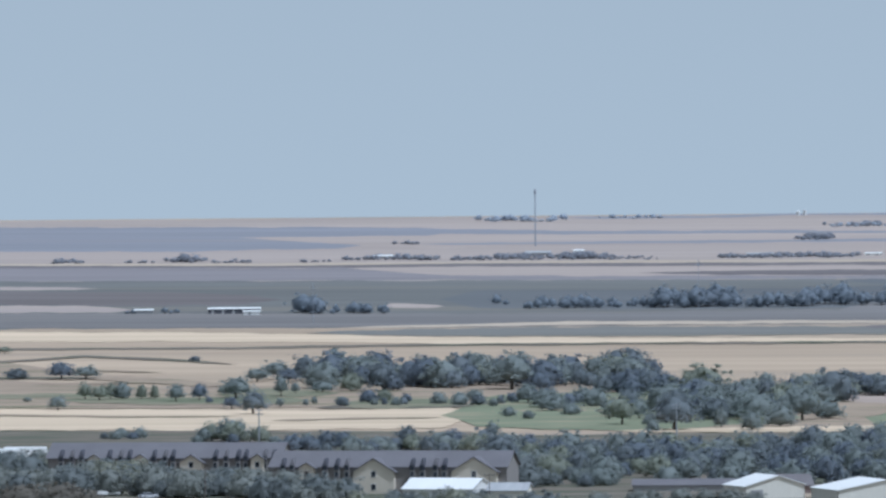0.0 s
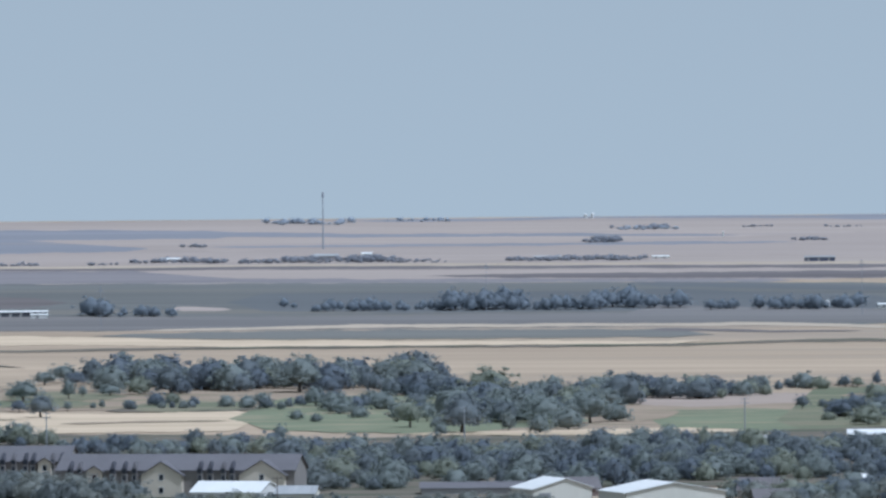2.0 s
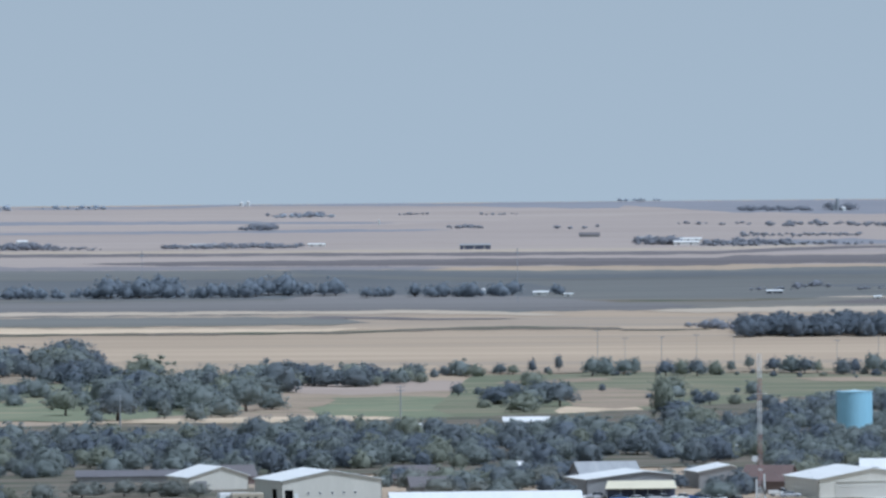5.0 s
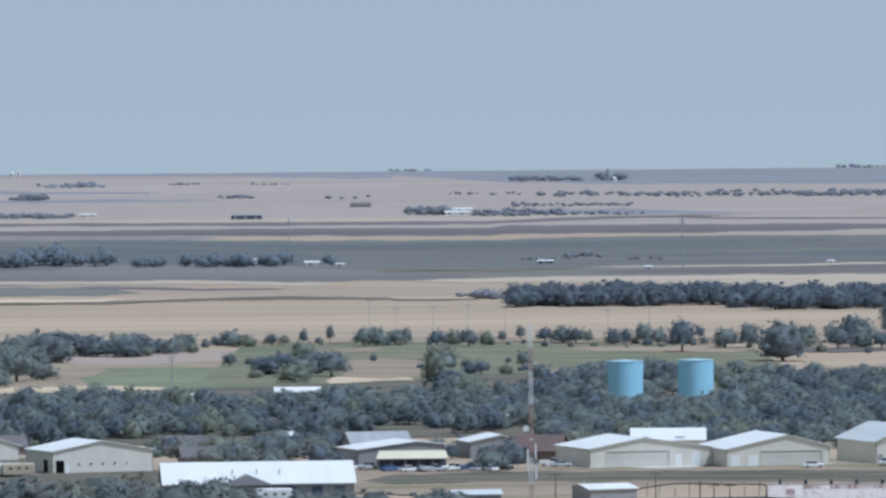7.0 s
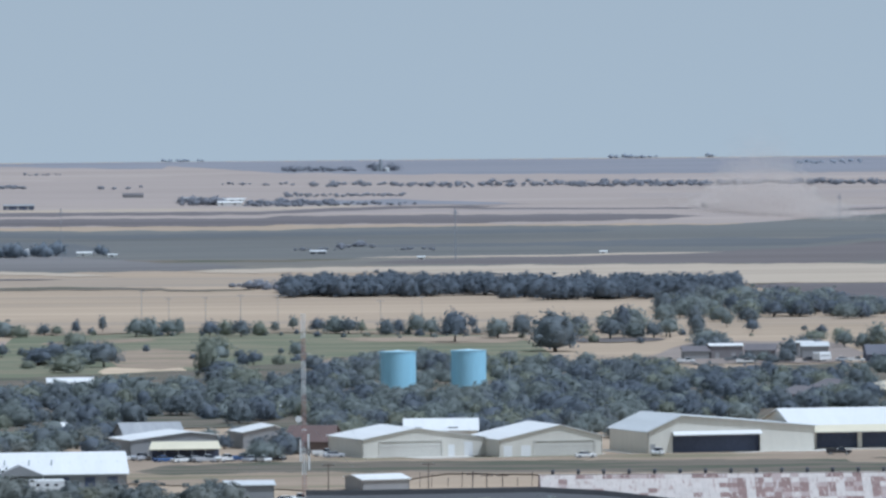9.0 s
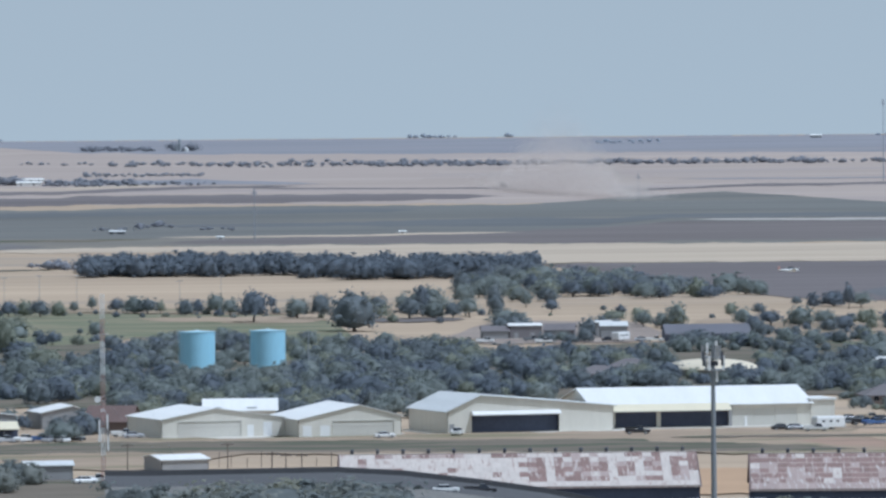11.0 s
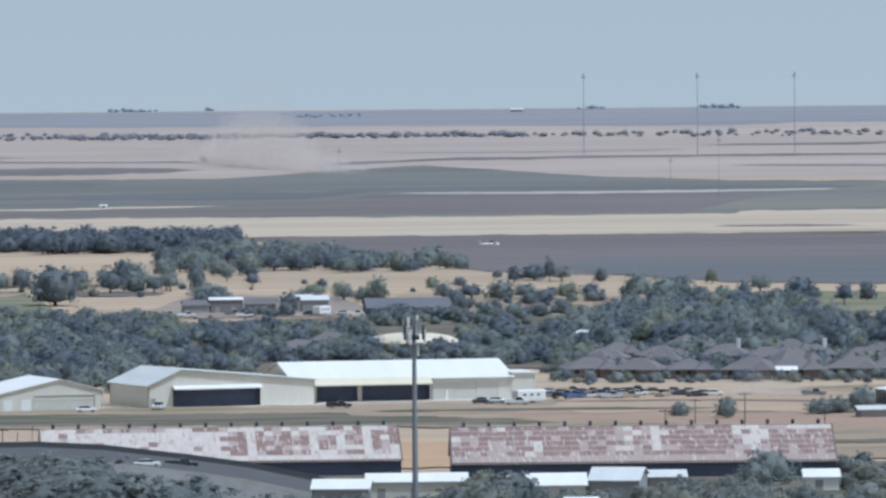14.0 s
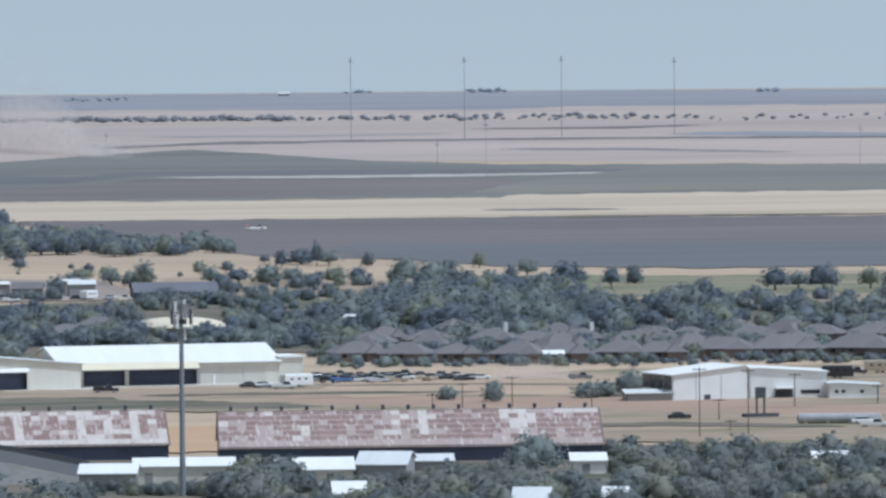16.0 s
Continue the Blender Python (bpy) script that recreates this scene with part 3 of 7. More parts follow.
def woodland(label, belts, seed, leaf=LEAF, kinds=("broad", "round", "wide", "wide", "tall", "bush"), spare=()):
    """many trees grown together, past counting, as one mesh; belts: bearing from, to, distance from, to, height from, to, trees.
    spare: (bearing, half width, distance from, to) that stay clear"""
    r = random.Random(seed)
    vs, fs, ix, base = [], [], [], 0
    for b0, b1, d0, d1, h0, h1, n in belts:
        for k in range(n):
            b = b0 + (b1 - b0) * (k + r.uniform(-0.6, 1.6)) / n
            d = r.uniform(min(d0, d1), max(d0, d1))
            h = h0 * 0.8 + (h1 * 1.08 - h0 * 0.8) * r.random() ** 1.15
            if any(abs(b - sb_) < hw and s0 < d < s1 for sb_, hw, s0, s1 in spare):
                continue
            w = h * r.uniform(1.05, 1.7) * (1.6 if leaf in (LEAF_HAZED, LEAF_SKYLINE) else 1)
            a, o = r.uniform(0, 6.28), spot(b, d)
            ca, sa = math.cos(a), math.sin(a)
            (cv, cf), (tv, tf) = (FAR_SHAPES if leaf in (LEAF_FAR, LEAF_HAZED, LEAF_SKYLINE) else SHAPES)[r.choice(kinds)]
            tint = r.choice((1, 1, 1, 2, 2, 3, 4, 4))
            for (v, f), slot in (((cv, cf), tint), ((tv, tf), 0)):
                vs.append(np.column_stack([o.x + (v[:, 0] * ca - v[:, 1] * sa) * w, o.y + (v[:, 0] * sa + v[:, 1] * ca) * w, o.z + v[:, 2] * h]))
                fs += [[base + i for i in q] for q in f]
                ix += [slot] * len(f)
                base += len(v)
    ob = mesh_object("woodland", np.vstack(vs).tolist(), fs, [BARK] + ([leaf] * 4 if leaf in (LEAF_FAR, LEAF_BLUE, LEAF_HAZED, LEAF_SKYLINE) else ([LEAF_NEAR, LEAF_NEAR_DARK, LEAF_NEAR_OLIVE, LEAF_NEAR_DARK] if leaf is LEAF_NEAR else [LEAF, LEAF_BLUE, LEAF_OLIVE, LEAF_DARK])), index=ix, smooth=True)
    return tagged(ob, label, "trees", kind="stuff")


woodland("dense dark wood beside a green lawn", [(-8.519, -5.630, 2399, 2529, 7.81, 11.92, 70), (-8.210, -6.730, 2244, 2307, 2.66, 5.32, 16),
    (-6.610, -5.727, 2186, 2316, 4.54, 7.56, 7), (-5.400, -4.060, 2085, 2310, 7.6, 11.6, 34), (-6.05, -5.45, 2330, 2400, 6.5, 9.5, 10), (-4.916, -3.640, 2321, 2373, 4.91, 7.47, 20)], 1)
woodland("row of dark trees on bare earth", [(-4.434, -2.814, 2312, 2375, 5.08, 8.59, 34), (-2.766, -2.384, 2396, 2428, 4.03, 6.85, 8)], 2)
woodland("long dense belt of oaks", [(-7.021, -3.645, 1594, 1845, 4.83, 7.67, 150), (-3.773, -1.626, 1630, 1874, 4.37, 7.28, 100),
    (-1.626, -0.766, 1664, 1906, 4.44, 6.81, 40), (-0.766, 0.333, 1640, 1945, 4.42, 7.08, 65)], 3)
woodland("dense belt of oaks round water tanks", [(0.332, 2.992, 1623, 1810, 4.01, 6.01, 110), (1.515, 3.782, 1734, 1969, 4.25, 6.68, 100), (0.107, 0.680, 1885, 2031, 4.18, 6.44, 18), (0.943, 1.253, 1983, 2050, 3.71, 5.06, 7)], 4,
    spare=[(0.793, 0.22, 1791, 1961), (1.389, 0.22, 1787, 1956)])
woodland("wood between the hangars and farmland", [(3.675, 4.773, 1696, 1953, 3.98, 6.13, 55), (4.773, 5.537, 1798, 1840, 2.14, 3.36, 12), (4.775, 6.208, 1985, 2097, 3.40, 5.43, 40),
    (5.538, 6.398, 1799, 1937, 3.43, 5.92, 34), (6.302, 8.689, 1797, 1998, 5.39, 9.19, 95), (8.498, 9.736, 1803, 1985, 4.10, 6.93, 34), (9.358, 11.359, 1777, 1954, 3.40, 6.18, 50)], 5)
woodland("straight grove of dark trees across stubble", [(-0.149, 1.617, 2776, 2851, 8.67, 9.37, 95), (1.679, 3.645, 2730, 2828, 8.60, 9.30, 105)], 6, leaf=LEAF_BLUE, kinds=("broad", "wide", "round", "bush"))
woodland("sloping grove of lighter trees", [(3.024, 3.787, 2466, 2693, 5.65, 8.69, 34), (3.787, 4.597, 2531, 2715, 5.69, 8.32, 34), (4.493, 5.591, 2513, 2614, 4.71, 8.13, 30)], 7)
woodland("trees before the apartment buildings", [(-11.314, -10.65, 1561, 1640, 4.90, 7.34, 16), (-10.65, -9.75, 1560, 1612, 6.0, 8.2, 26), (-9.75, -8.95, 1550, 1585, 5.8, 7.6, 22), (-8.95, -8.25, 1500, 1540, 5.4, 7.8, 18), (-8.170, -6.356, 1422, 1495, 3.72, 5.46, 26), (-6.974, -6.306, 1588, 1659, 4.65, 7.11, 14)], 8, leaf=LEAF_NEAR)
woodland("trees behind the apartment buildings", [(-10.263, -9.882, 1960, 1980, 2.63, 3.94, 8), (-9.501, -8.929, 1918, 1946, 3.23, 6.46, 9), (-8.834, -6.972, 1818, 1887, 4.01, 6.48, 38)], 9)
woodland("leafy trees along the apartments' front", [(-11.313, -10.7, 1668, 1712, 5.62, 7.31, 16), (-10.7, -9.9, 1608, 1630, 5.0, 6.8, 20), (-9.8, -9.0, 1578, 1600, 4.6, 6.2, 16), (-8.0, -7.75, 1516, 1528, 1.5, 3.2, 4), (-7.8, -6.85, 1504, 1524, 2.2, 3.5, 18)], 35, leaf=LEAF_NEAR)
woodland("shrubs and trees before the white-roofed stores", [(5.55, 6.0, 1096, 1112, 3.4, 6.0, 8), (7.0, 8.0, 1096, 1124, 2.4, 4.4, 16), (4.6, 5.1, 1084, 1094, 1.6, 2.8, 7), (4.187, 5.525, 1081, 1102, 1.64, 3.10, 20), (5.907, 7.437, 1080, 1106, 1.82, 3.65, 22), (7.437, 8.440, 1100, 1129, 1.86, 4.09, 14), (5.334, 6.671, 1120, 1141, 0.94, 1.88, 16)], 37, leaf=LEAF_NEAR)
woodland("trees behind the last warehouse", [(8.702, 10.586, 1174, 1206, 2.98, 4.37, 20)], 38, leaf=LEAF_NEAR)
woodland("near trees before sheds", [(-4.779, -3.5, 1282, 1352, 3.99, 5.76, 22), (-4.5, -3.75, 1260, 1288, 6.2, 8.2, 14), (-3.62, -3.25, 1262, 1290, 6.4, 8.2, 8), (-3.1, -2.4, 1255, 1285, 5.8, 7.8, 12), (-2.4, -1.75, 1245, 1275, 3.6, 5.4, 10), (-1.75, -0.678, 1243, 1283, 3.2, 5.2, 14), (-0.98, -0.82, 1240, 1262, 5.6, 7.0, 3)], 10, leaf=LEAF_NEAR)
woodland("near trees below the curving road", [(1.801, 2.705, 1010, 1037, 9.8, 12.6, 18), (2.705, 3.516, 995, 1027, 7.6, 10.4, 16), (3.516, 4.280, 986, 1018, 5.86, 7.53, 12), (0.093, 0.95, 1052, 1089, 8.0, 10.6, 14), (0.95, 2.428, 1052, 1089, 10.4, 12.0, 30)], 11, leaf=LEAF_NEAR)
woodland("near trees before the rusty warehouse", [(5.452, 6.050, 1040, 1083, 4.12, 6.27, 12), (6.097, 7.244, 1024, 1066, 3.15, 5.26, 20), (7.243, 8.868, 1013, 1083, 3.18, 5.48, 34), (8.821, 9.824, 1044, 1154, 3.12, 5.14, 44), (9.824, 11.444, 1008, 1179, 3.12, 5.32, 66)], 12, leaf=LEAF_NEAR)

# ---- building ----


def part(name, bm, mat, parent, label=""):
    """one mesh under a thing or a part"""
    bmesh.ops.recalc_face_normals(bm, faces=bm.faces)
    me = bpy.data.meshes.new(name)
    bm.to_mesh(me)
    bm.free()
    me.materials.append(mat)
    ob = new(name, me)
    ob.parent = parent
    return tagged(ob, label)


def thing(name, b, d, turn, label, category, group="", z=0.0):
    """an empty at the thing's foot; its x runs to the right and its y away, as seen from the camera's mast, turned to its left by some degrees"""
    ob = new(name)
    ob.matrix_basis = Matrix.Translation(spot(b, d, z)) @ Matrix.Rotation(radians(turn - b), 4, "Z")
    return tagged(ob, label, category, group)


def hexa(bm, pts):
    """a solid of eight corners: four below, four above, both counted round"""
    v = [bm.verts.new(p) for p in pts]
    for q in ((3, 2, 1, 0), (4, 5, 6, 7), (0, 1, 5, 4), (1, 2, 6, 5), (2, 3, 7, 6), (3, 0, 4, 7)):
        bm.faces.new([v[i] for i in q])


def box(bm, x0, x1, y0, y1, z0, z1):
    hexa(bm, [(x0, y0, z0), (x1, y0, z0), (x1, y1, z0), (x0, y1, z0), (x0, y0, z1), (x1, y0, z1), (x1, y1, z1), (x0, y1, z1)])


def boxes(*dims):
    bm = bmesh.new()
    for q in dims:
        box(bm, *q)
    return bm


def slab(bm, quad, thick):
    """a plate under four corners"""
    hexa(bm, [(p[0], p[1], p[2] - thick) for p in quad] + [tuple(p) for p in quad])


def pipe(bm, p, q, r0, r1=None, sides=10):
    """a tapered rod between two points"""
    r1 = r0 if r1 is None else r1
    p, q = Vector(p), Vector(q)
    ax = (q - p).normalized()
    u = ax.orthogonal().normalized()
    w = ax.cross(u)
    rings = []
    for o, r in ((p, r0), (q, r1)):
        rings.append([bm.verts.new(o + (u * math.cos(2 * math.pi * k / sides) + w * math.sin(2 * math.pi * k / sides)) * r) for k in range(sides)])
    for k in range(sides):
        bm.faces.new((rings[0][k], rings[0][(k + 1) % sides], rings[1][(k + 1) % sides], rings[1][k]))
    bm.faces.new(rings[0][::-1])
    bm.faces.new(rings[1])


def pipes(*rods, sides=10):
    bm = bmesh.new()
    for q in rods:
        pipe(bm, *q, sides=sides)
    return bm


def lathe(bm, profile, sides=40):
    """a turned body; profile: (radius, height), from below"""
    rings = [[bm.verts.new((r * math.cos(2 * math.pi * k / sides), r * math.sin(2 * math.pi * k / sides), z)) for k in range(sides)] for r, z in profile]
    for a, b in zip(rings, rings[1:]):
        for k in range(sides):
            bm.faces.new((a[k], a[(k + 1) % sides], b[(k + 1) % sides], b[k]))
    bm.faces.new(rings[0][::-1])
    bm.faces.new(rings[-1])


def wall(bm, length, top, openings, put, thick=0.22):
    """a wall of that length with a top line [(s, z), ...] and openings (s0, s1, z0, z1); put(s, depth, z) gives the corner"""
    cuts = sorted({0.0, length, *[s for s, _ in top], *[s for o in openings for s in o[:2]]})
    level = lambda s: float(np.interp(s, [q[0] for q in top], [q[1] for q in top]))
    for a, b in zip(cuts, cuts[1:]):
        if b - a < 1e-6:
            continue
        mid, low = (a + b) / 2, 0.0
        spans = []
        for o in sorted([o for o in openings if o[0] < mid < o[1]], key=lambda o: o[2]):
            if o[2] > low + 1e-6:
                spans.append((low, low, o[2], o[2]))
            low = o[3]
        spans.append((low, low, level(a), level(b)))
        for za, zb, ya, yb in spans:
            hexa(bm, [put(a, 0, za), put(b, 0, zb), put(b, thick, zb), put(a, thick, za), put(a, 0, ya), put(b, 0, yb), put(b, thick, yb), put(a, thick, ya)])
    bmesh.ops.remove_doubles(bm, verts=bm.verts, dist=0.0005)


def shell(ob, w, dep, left, right, at, ridge, axis, walls, roof, openings=None, over=0.4, roof_label="", thick=0.18):
    """walls and a gabled roof. axis "y": the gables stand in front and behind, left and right are the eaves' heights and the ridge stands at x = at;
    axis "x": the gables stand at the sides, left is the front eave's height, right the back one's and the ridge stands at y = at"""
    openings = openings or {}
    if axis == "y":
        gable, flat = [(0, left), (at, ridge), (w, right)], None
        tops = {"front": gable, "back": gable, "left": [(0, left), (dep, left)], "right": [(0, right), (dep, right)]}
    else:
        gable = [(0, left), (at, ridge), (dep, right)]
        tops = {"left": gable, "right": gable, "front": [(0, left), (w, left)], "back": [(0, right), (w, right)]}
    t = 0.22
    puts = {"front": lambda s, k, z: (s, k, z), "back": lambda s, k, z: (s, dep - k, z), "left": lambda s, k, z: (k, s, z), "right": lambda s, k, z: (w - k, s, z)}
    for side, top in tops.items():
        bm = bmesh.new()
        wall(bm, dep if side in ("left", "right") else w, top, openings.get(side, ()), puts[side])
        part("wall", bm, walls, ob)
    n = w if axis == "y" else dep
    up = lambda s: float(np.interp(s, [q[0] for q in gable], [q[1] for q in gable])) + thick
    sl, sr = (ridge - left) / max(at, 0.01), (ridge - right) / max(n - at, 0.01)
    edges = ((-over, left - over * sl + thick), (at, ridge + thick), (n + over, right - over * sr + thick))
    for (s0, z0), (s1, z1) in zip(edges, edges[1:]):
        bm = bmesh.new()
        long = (-over, (dep if axis == "y" else w) + over)
        f = (lambda s, k, z: (s, k, z)) if axis == "y" else (lambda s, k, z: (k, s, z))
        slab(bm, [f(s0, long[0], z0), f(s1, long[0], z1), f(s1, long[1], z1), f(s0, long[1], z0)], thick)
        part("roof", bm, roof, ob, roof_label)


def window(ob, x, z, w, h, y=-0.03, frame_mat=None):
    """a framed window on a front wall, with its pane"""
    f = part("window", boxes((x, x + w, y - 0.05, y + 0.02, z, z + 0.09), (x, x + w, y - 0.05, y + 0.02, z + h - 0.09, z + h), (x, x + 0.09, y - 0.05, y + 0.02, z + 0.09, z + h - 0.09),
                               (x + w - 0.09, x + w, y - 0.05, y + 0.02, z + 0.09, z + h - 0.09)), frame_mat or WHITE_METAL, ob)
    part("pane", boxes((x + 0.09, x + w - 0.09, y - 0.02, y + 0.015, z + 0.09, z + h - 0.09)), GLASS, f, "dark window glass")


GLASS = material("dark_glass", (0.03, 0.035, 0.045), 0.12, vary=0.2, grain=0.5, large=2)
SHINGLE = material("grey_brown_shingles", (0.155, 0.142, 0.145), 0.9, vary=0.2, grain=0.3, large=5, piece=0.3, bump=0.3, bump_size=0.15)
APT_ROOF = material("grey_apartment_shingles", (0.14, 0.133, 0.142), 0.9, vary=0.14, grain=0.3, large=7, bump=0.3, bump_size=0.15)
STUCCO = material("cream_stucco", (0.62, 0.55, 0.45), 0.85, vary=0.08, grain=0.3, large=4)
MAUVE_SIDING = material("mauve_grey_siding", (0.2, 0.185, 0.19), 0.85, vary=0.14, grain=0.4, large=4)
BRICK = material("red_brown_brick", (0.2, 0.155, 0.14), 0.9, vary=0.2, grain=0.2, large=3, piece=0.3)
GREY_SIDING = material("grey_siding", (0.3, 0.3, 0.3), 0.7, vary=0.1, grain=0.4, large=5)
BROWN_ROOF = material("brown_metal_roof", (0.14, 0.095, 0.085), 0.7, vary=0.15, grain=0.5, large=5)
STEEL = material("galvanised_steel", (0.36, 0.38, 0.4), 0.5, metal=0.4, vary=0.1, grain=0.3, large=3)
RED_PAINT = material("faded_red_paint", (0.4, 0.24, 0.21), 0.6, vary=0.15, grain=0.3, large=3)
WHITE_PAINT = material("white_paint", (0.78, 0.78, 0.76), 0.55, vary=0.08, grain=0.3, large=3)
WOOD_POLE = material("weathered_pole_wood", (0.13, 0.105, 0.09), 0.9, vary=0.25, grain=0.2, large=2)
# siding; also holds shade for warehouse walls, hangar insides and the carport back
NAVY = material("dark_blue_siding_and_shade", (0.085, 0.1, 0.155), 0.7, vary=0.2, grain=0.5, large=4)
ASPHALT = material("worn_asphalt", (0.08, 0.08, 0.083), 0.9, vary=0.12, grain=0.8, large=9, coords="World")
RUBBER = material("black_rubber", (0.03, 0.03, 0.03), 0.8, vary=0.1, grain=0.1, large=1)
DOME = material("tan_roof_membrane", (0.62, 0.55, 0.42), 0.7, vary=0.1, grain=0.6, large=6)
CANVAS = material("cream_awning_metal", (0.66, 0.6, 0.44), 0.6, vary=0.06, grain=0.5, large=4)

# ---- water tanks ----


def water_tank(b, d, r, h, label):
    ob = thing("water_tank", b, d, 0, label, "water tank", "blue water tanks")
    bm = bmesh.new()
    lathe(bm, [(r, -0.2), (r, h * 0.34), (r, h * 0.67), (r, h)], 128)
    s = part("shell", bm, BLUE_TANK, ob)
    bm = bmesh.new()
    lathe(bm, [(r + 0.12, h), (r + 0.12, h + 0.12), (r * 0.5, h + 0.3), (0.3, h + 0.45)], 56)
    part("roof", bm, material("pale_blue_roof_paint", (0.42, 0.64, 0.74), 0.5, vary=0.06, grain=0.6, large=3), ob, "paler blue conical roof")
    part("vent", pipes(((0, 0, h + 0.4), (0, 0, h + 0.65), 0.3), sides=12), WHITE_PAINT, ob)
    a = radians(-168)
    x, y = math.cos(a) * (r + 0.2), math.sin(a) * (r + 0.2)
    part("ladder", pipes(((x - 0.2, y, 0), (x - 0.2, y, h + 0.5), 0.04), ((x + 0.2, y, 0), (x + 0.2, y, h + 0.5), 0.04), *[((x - 0.2, y, 0.3 * k), (x + 0.2, y, 0.3 * k), 0.02) for k in range(1, int(h / 0.3))], sides=5), BLUE_TANK, ob)
    return ob


water_tank(0.792, 1841, 4.83, 11.66, "light blue cylindrical steel water tank among oaks")
water_tank(1.388, 1837, 4.75, 11.94, "light blue steel water tank, half hidden by oaks")

# ---- hangars along the apron ----


def rolling_door(ob, x0, x1, h, y, mat=None, leaves=4):
    """a closed door of upright leaves, set in its opening"""
    for k in range(leaves):
        a, b = x0 + (x1 - x0) * k / leaves, x0 + (x1 - x0) * (k + 1) / leaves
        part("door", boxes((a + 0.03, b - 0.03, y + 0.05 * (k % 2), y + 0.1 + 0.05 * (k % 2), 0.02, h)), mat or CREAM_DOOR, ob)


def sectional_door(ob, x0, x1, h, y):
    """a closed door of level panels with a frame that stands proud"""
    n = 3
    for k in range(n):
        part("door_panel", boxes((x0 + 0.05, x1 - 0.05, y + 0.03 * (k % 2), y + 0.12, 0.03 + (h - 0.05) * k / n, 0.02 + (h - 0.05) * (k + 1) / n)), CREAM_DOOR, ob)
    part("door_frame", boxes((x0 - 0.2, x0 + 0.05, -0.1, 0.1, 0, h), (x1 - 0.05, x1 + 0.2, -0.1, 0.1, 0, h), (x0 - 0.2, x1 + 0.2, -0.1, 0.1, h, h + 0.25)), CREAM_DOOR, ob)


def bifold_door(ob, x0, x1, h, z=0.0):
    """a folded-up door: two leaves that jut out over the opening"""
    part("folded_door", boxes((x0 - 0.1, x1 + 0.1, -1.5, -0.05, h - 0.05, h + 0.2)), WHITE_METAL, ob, "white bifold door folded up over the opening")
    bm = bmesh.new()
    hexa(bm, [(x0 - 0.1, -1.5, h + 0.2), (x1 + 0.1, -1.5, h + 0.2), (x1 + 0.1, -1.42, h + 0.2), (x0 - 0.1, -1.42, h + 0.2), (x0 - 0.1, -0.12, h + 0.85), (x1 + 0.1, -0.12, h + 0.85), (x1 + 0.1, -0.04, h + 0.85), (x0 - 0.1, -0.04, h + 0.85)])
    part("folded_door", bm, WHITE_METAL, ob)


def apron(ob, x0, x1, y0, y1):
    part("floor_slab", boxes((x0, x1, y0, y1, -0.1, 0.16)), CONCRETE, ob, "pale concrete slab")


GH = "aircraft hangars along the apron"
PX = 0.1214  # metres per camera pixel at the first hangar, so sizes fit the view

h1 = thing("hangar", 0.483, 1455, 18, "cream metal hangar with white gabled roof, door closed", "hangar", GH)
shell(h1, 236 * PX, 24, 34 * PX, 33 * PX, 100 * PX, 52 * PX, "y", CREAM, WHITE_METAL, {"front": [(32 * PX, 148 * PX, 0, 29 * PX)]})
sectional_door(h1, 32 * PX, 148 * PX, 29 * PX, 0.05)
part("side_door", boxes((160 * PX, 172 * PX, -0.04, 0.06, 0, 2.7)), WHITE_PAINT, h1)
# second white door of the front
part("panel", boxes((190 * PX, 206 * PX, -0.05, 0.03, 0.2, 3.2)), WHITE_PAINT, h1, "white door in the front wall")
apron(h1, -4, 236 * PX + 4, -6, 24)

h2 = thing("hangar", 1.639, 1454, 16, "cream metal hangar with bright white roof", "hangar", GH)
shell(h2, 190 * PX, 24, 32 * PX, 36 * PX, 112 * PX, 56 * PX, "y", CREAM, WHITE_METAL, {"front": [(64 * PX, 176 * PX, 0, 28 * PX)]})
sectional_door(h2, 64 * PX, 176 * PX, 28 * PX, 0.05)
part("side_door", boxes((8 * PX, 24 * PX, -0.04, 0.06, 0, 2.6)), WHITE_PAINT, h2)
# another white door, beside the first
part("panel", boxes((40 * PX, 58 * PX, -0.05, 0.03, 0.2, 2.6)), WHITE_PAINT, h2, "white door in the front wall")
apron(h2, -4, 190 * PX + 3, -6, 24)

h3 = thing("hangar", 2.898, 1465, 19, "cream metal hangar with open bifold door", "hangar", GH)
shell(h3, 316 * PX, 26, 41 * PX, 45 * PX, 62 * PX, 68 * PX, "y", CREAM, GREY_METAL, {"front": [(46 * PX, 212 * PX, 0, 33 * PX)]}, over=0.6, roof_label="pale galvanised gabled roof")
bifold_door(h3, 46 * PX, 212 * PX, 33 * PX)
# panel added close behind the opening stands in for the shaded interior
part("inner_shade_panel", boxes((43 * PX, 215 * PX, 1.6, 1.8, 0.2, 40 * PX)), NAVY, h3, "added dark blue panel for the shaded interior")
part("side_door", boxes((0.5, 1.6, -0.05, 0.05, 0.1, 2.2)), GREY_SIDING, h3)
apron(h3, -3, 316 * PX + 3, -7, 26)

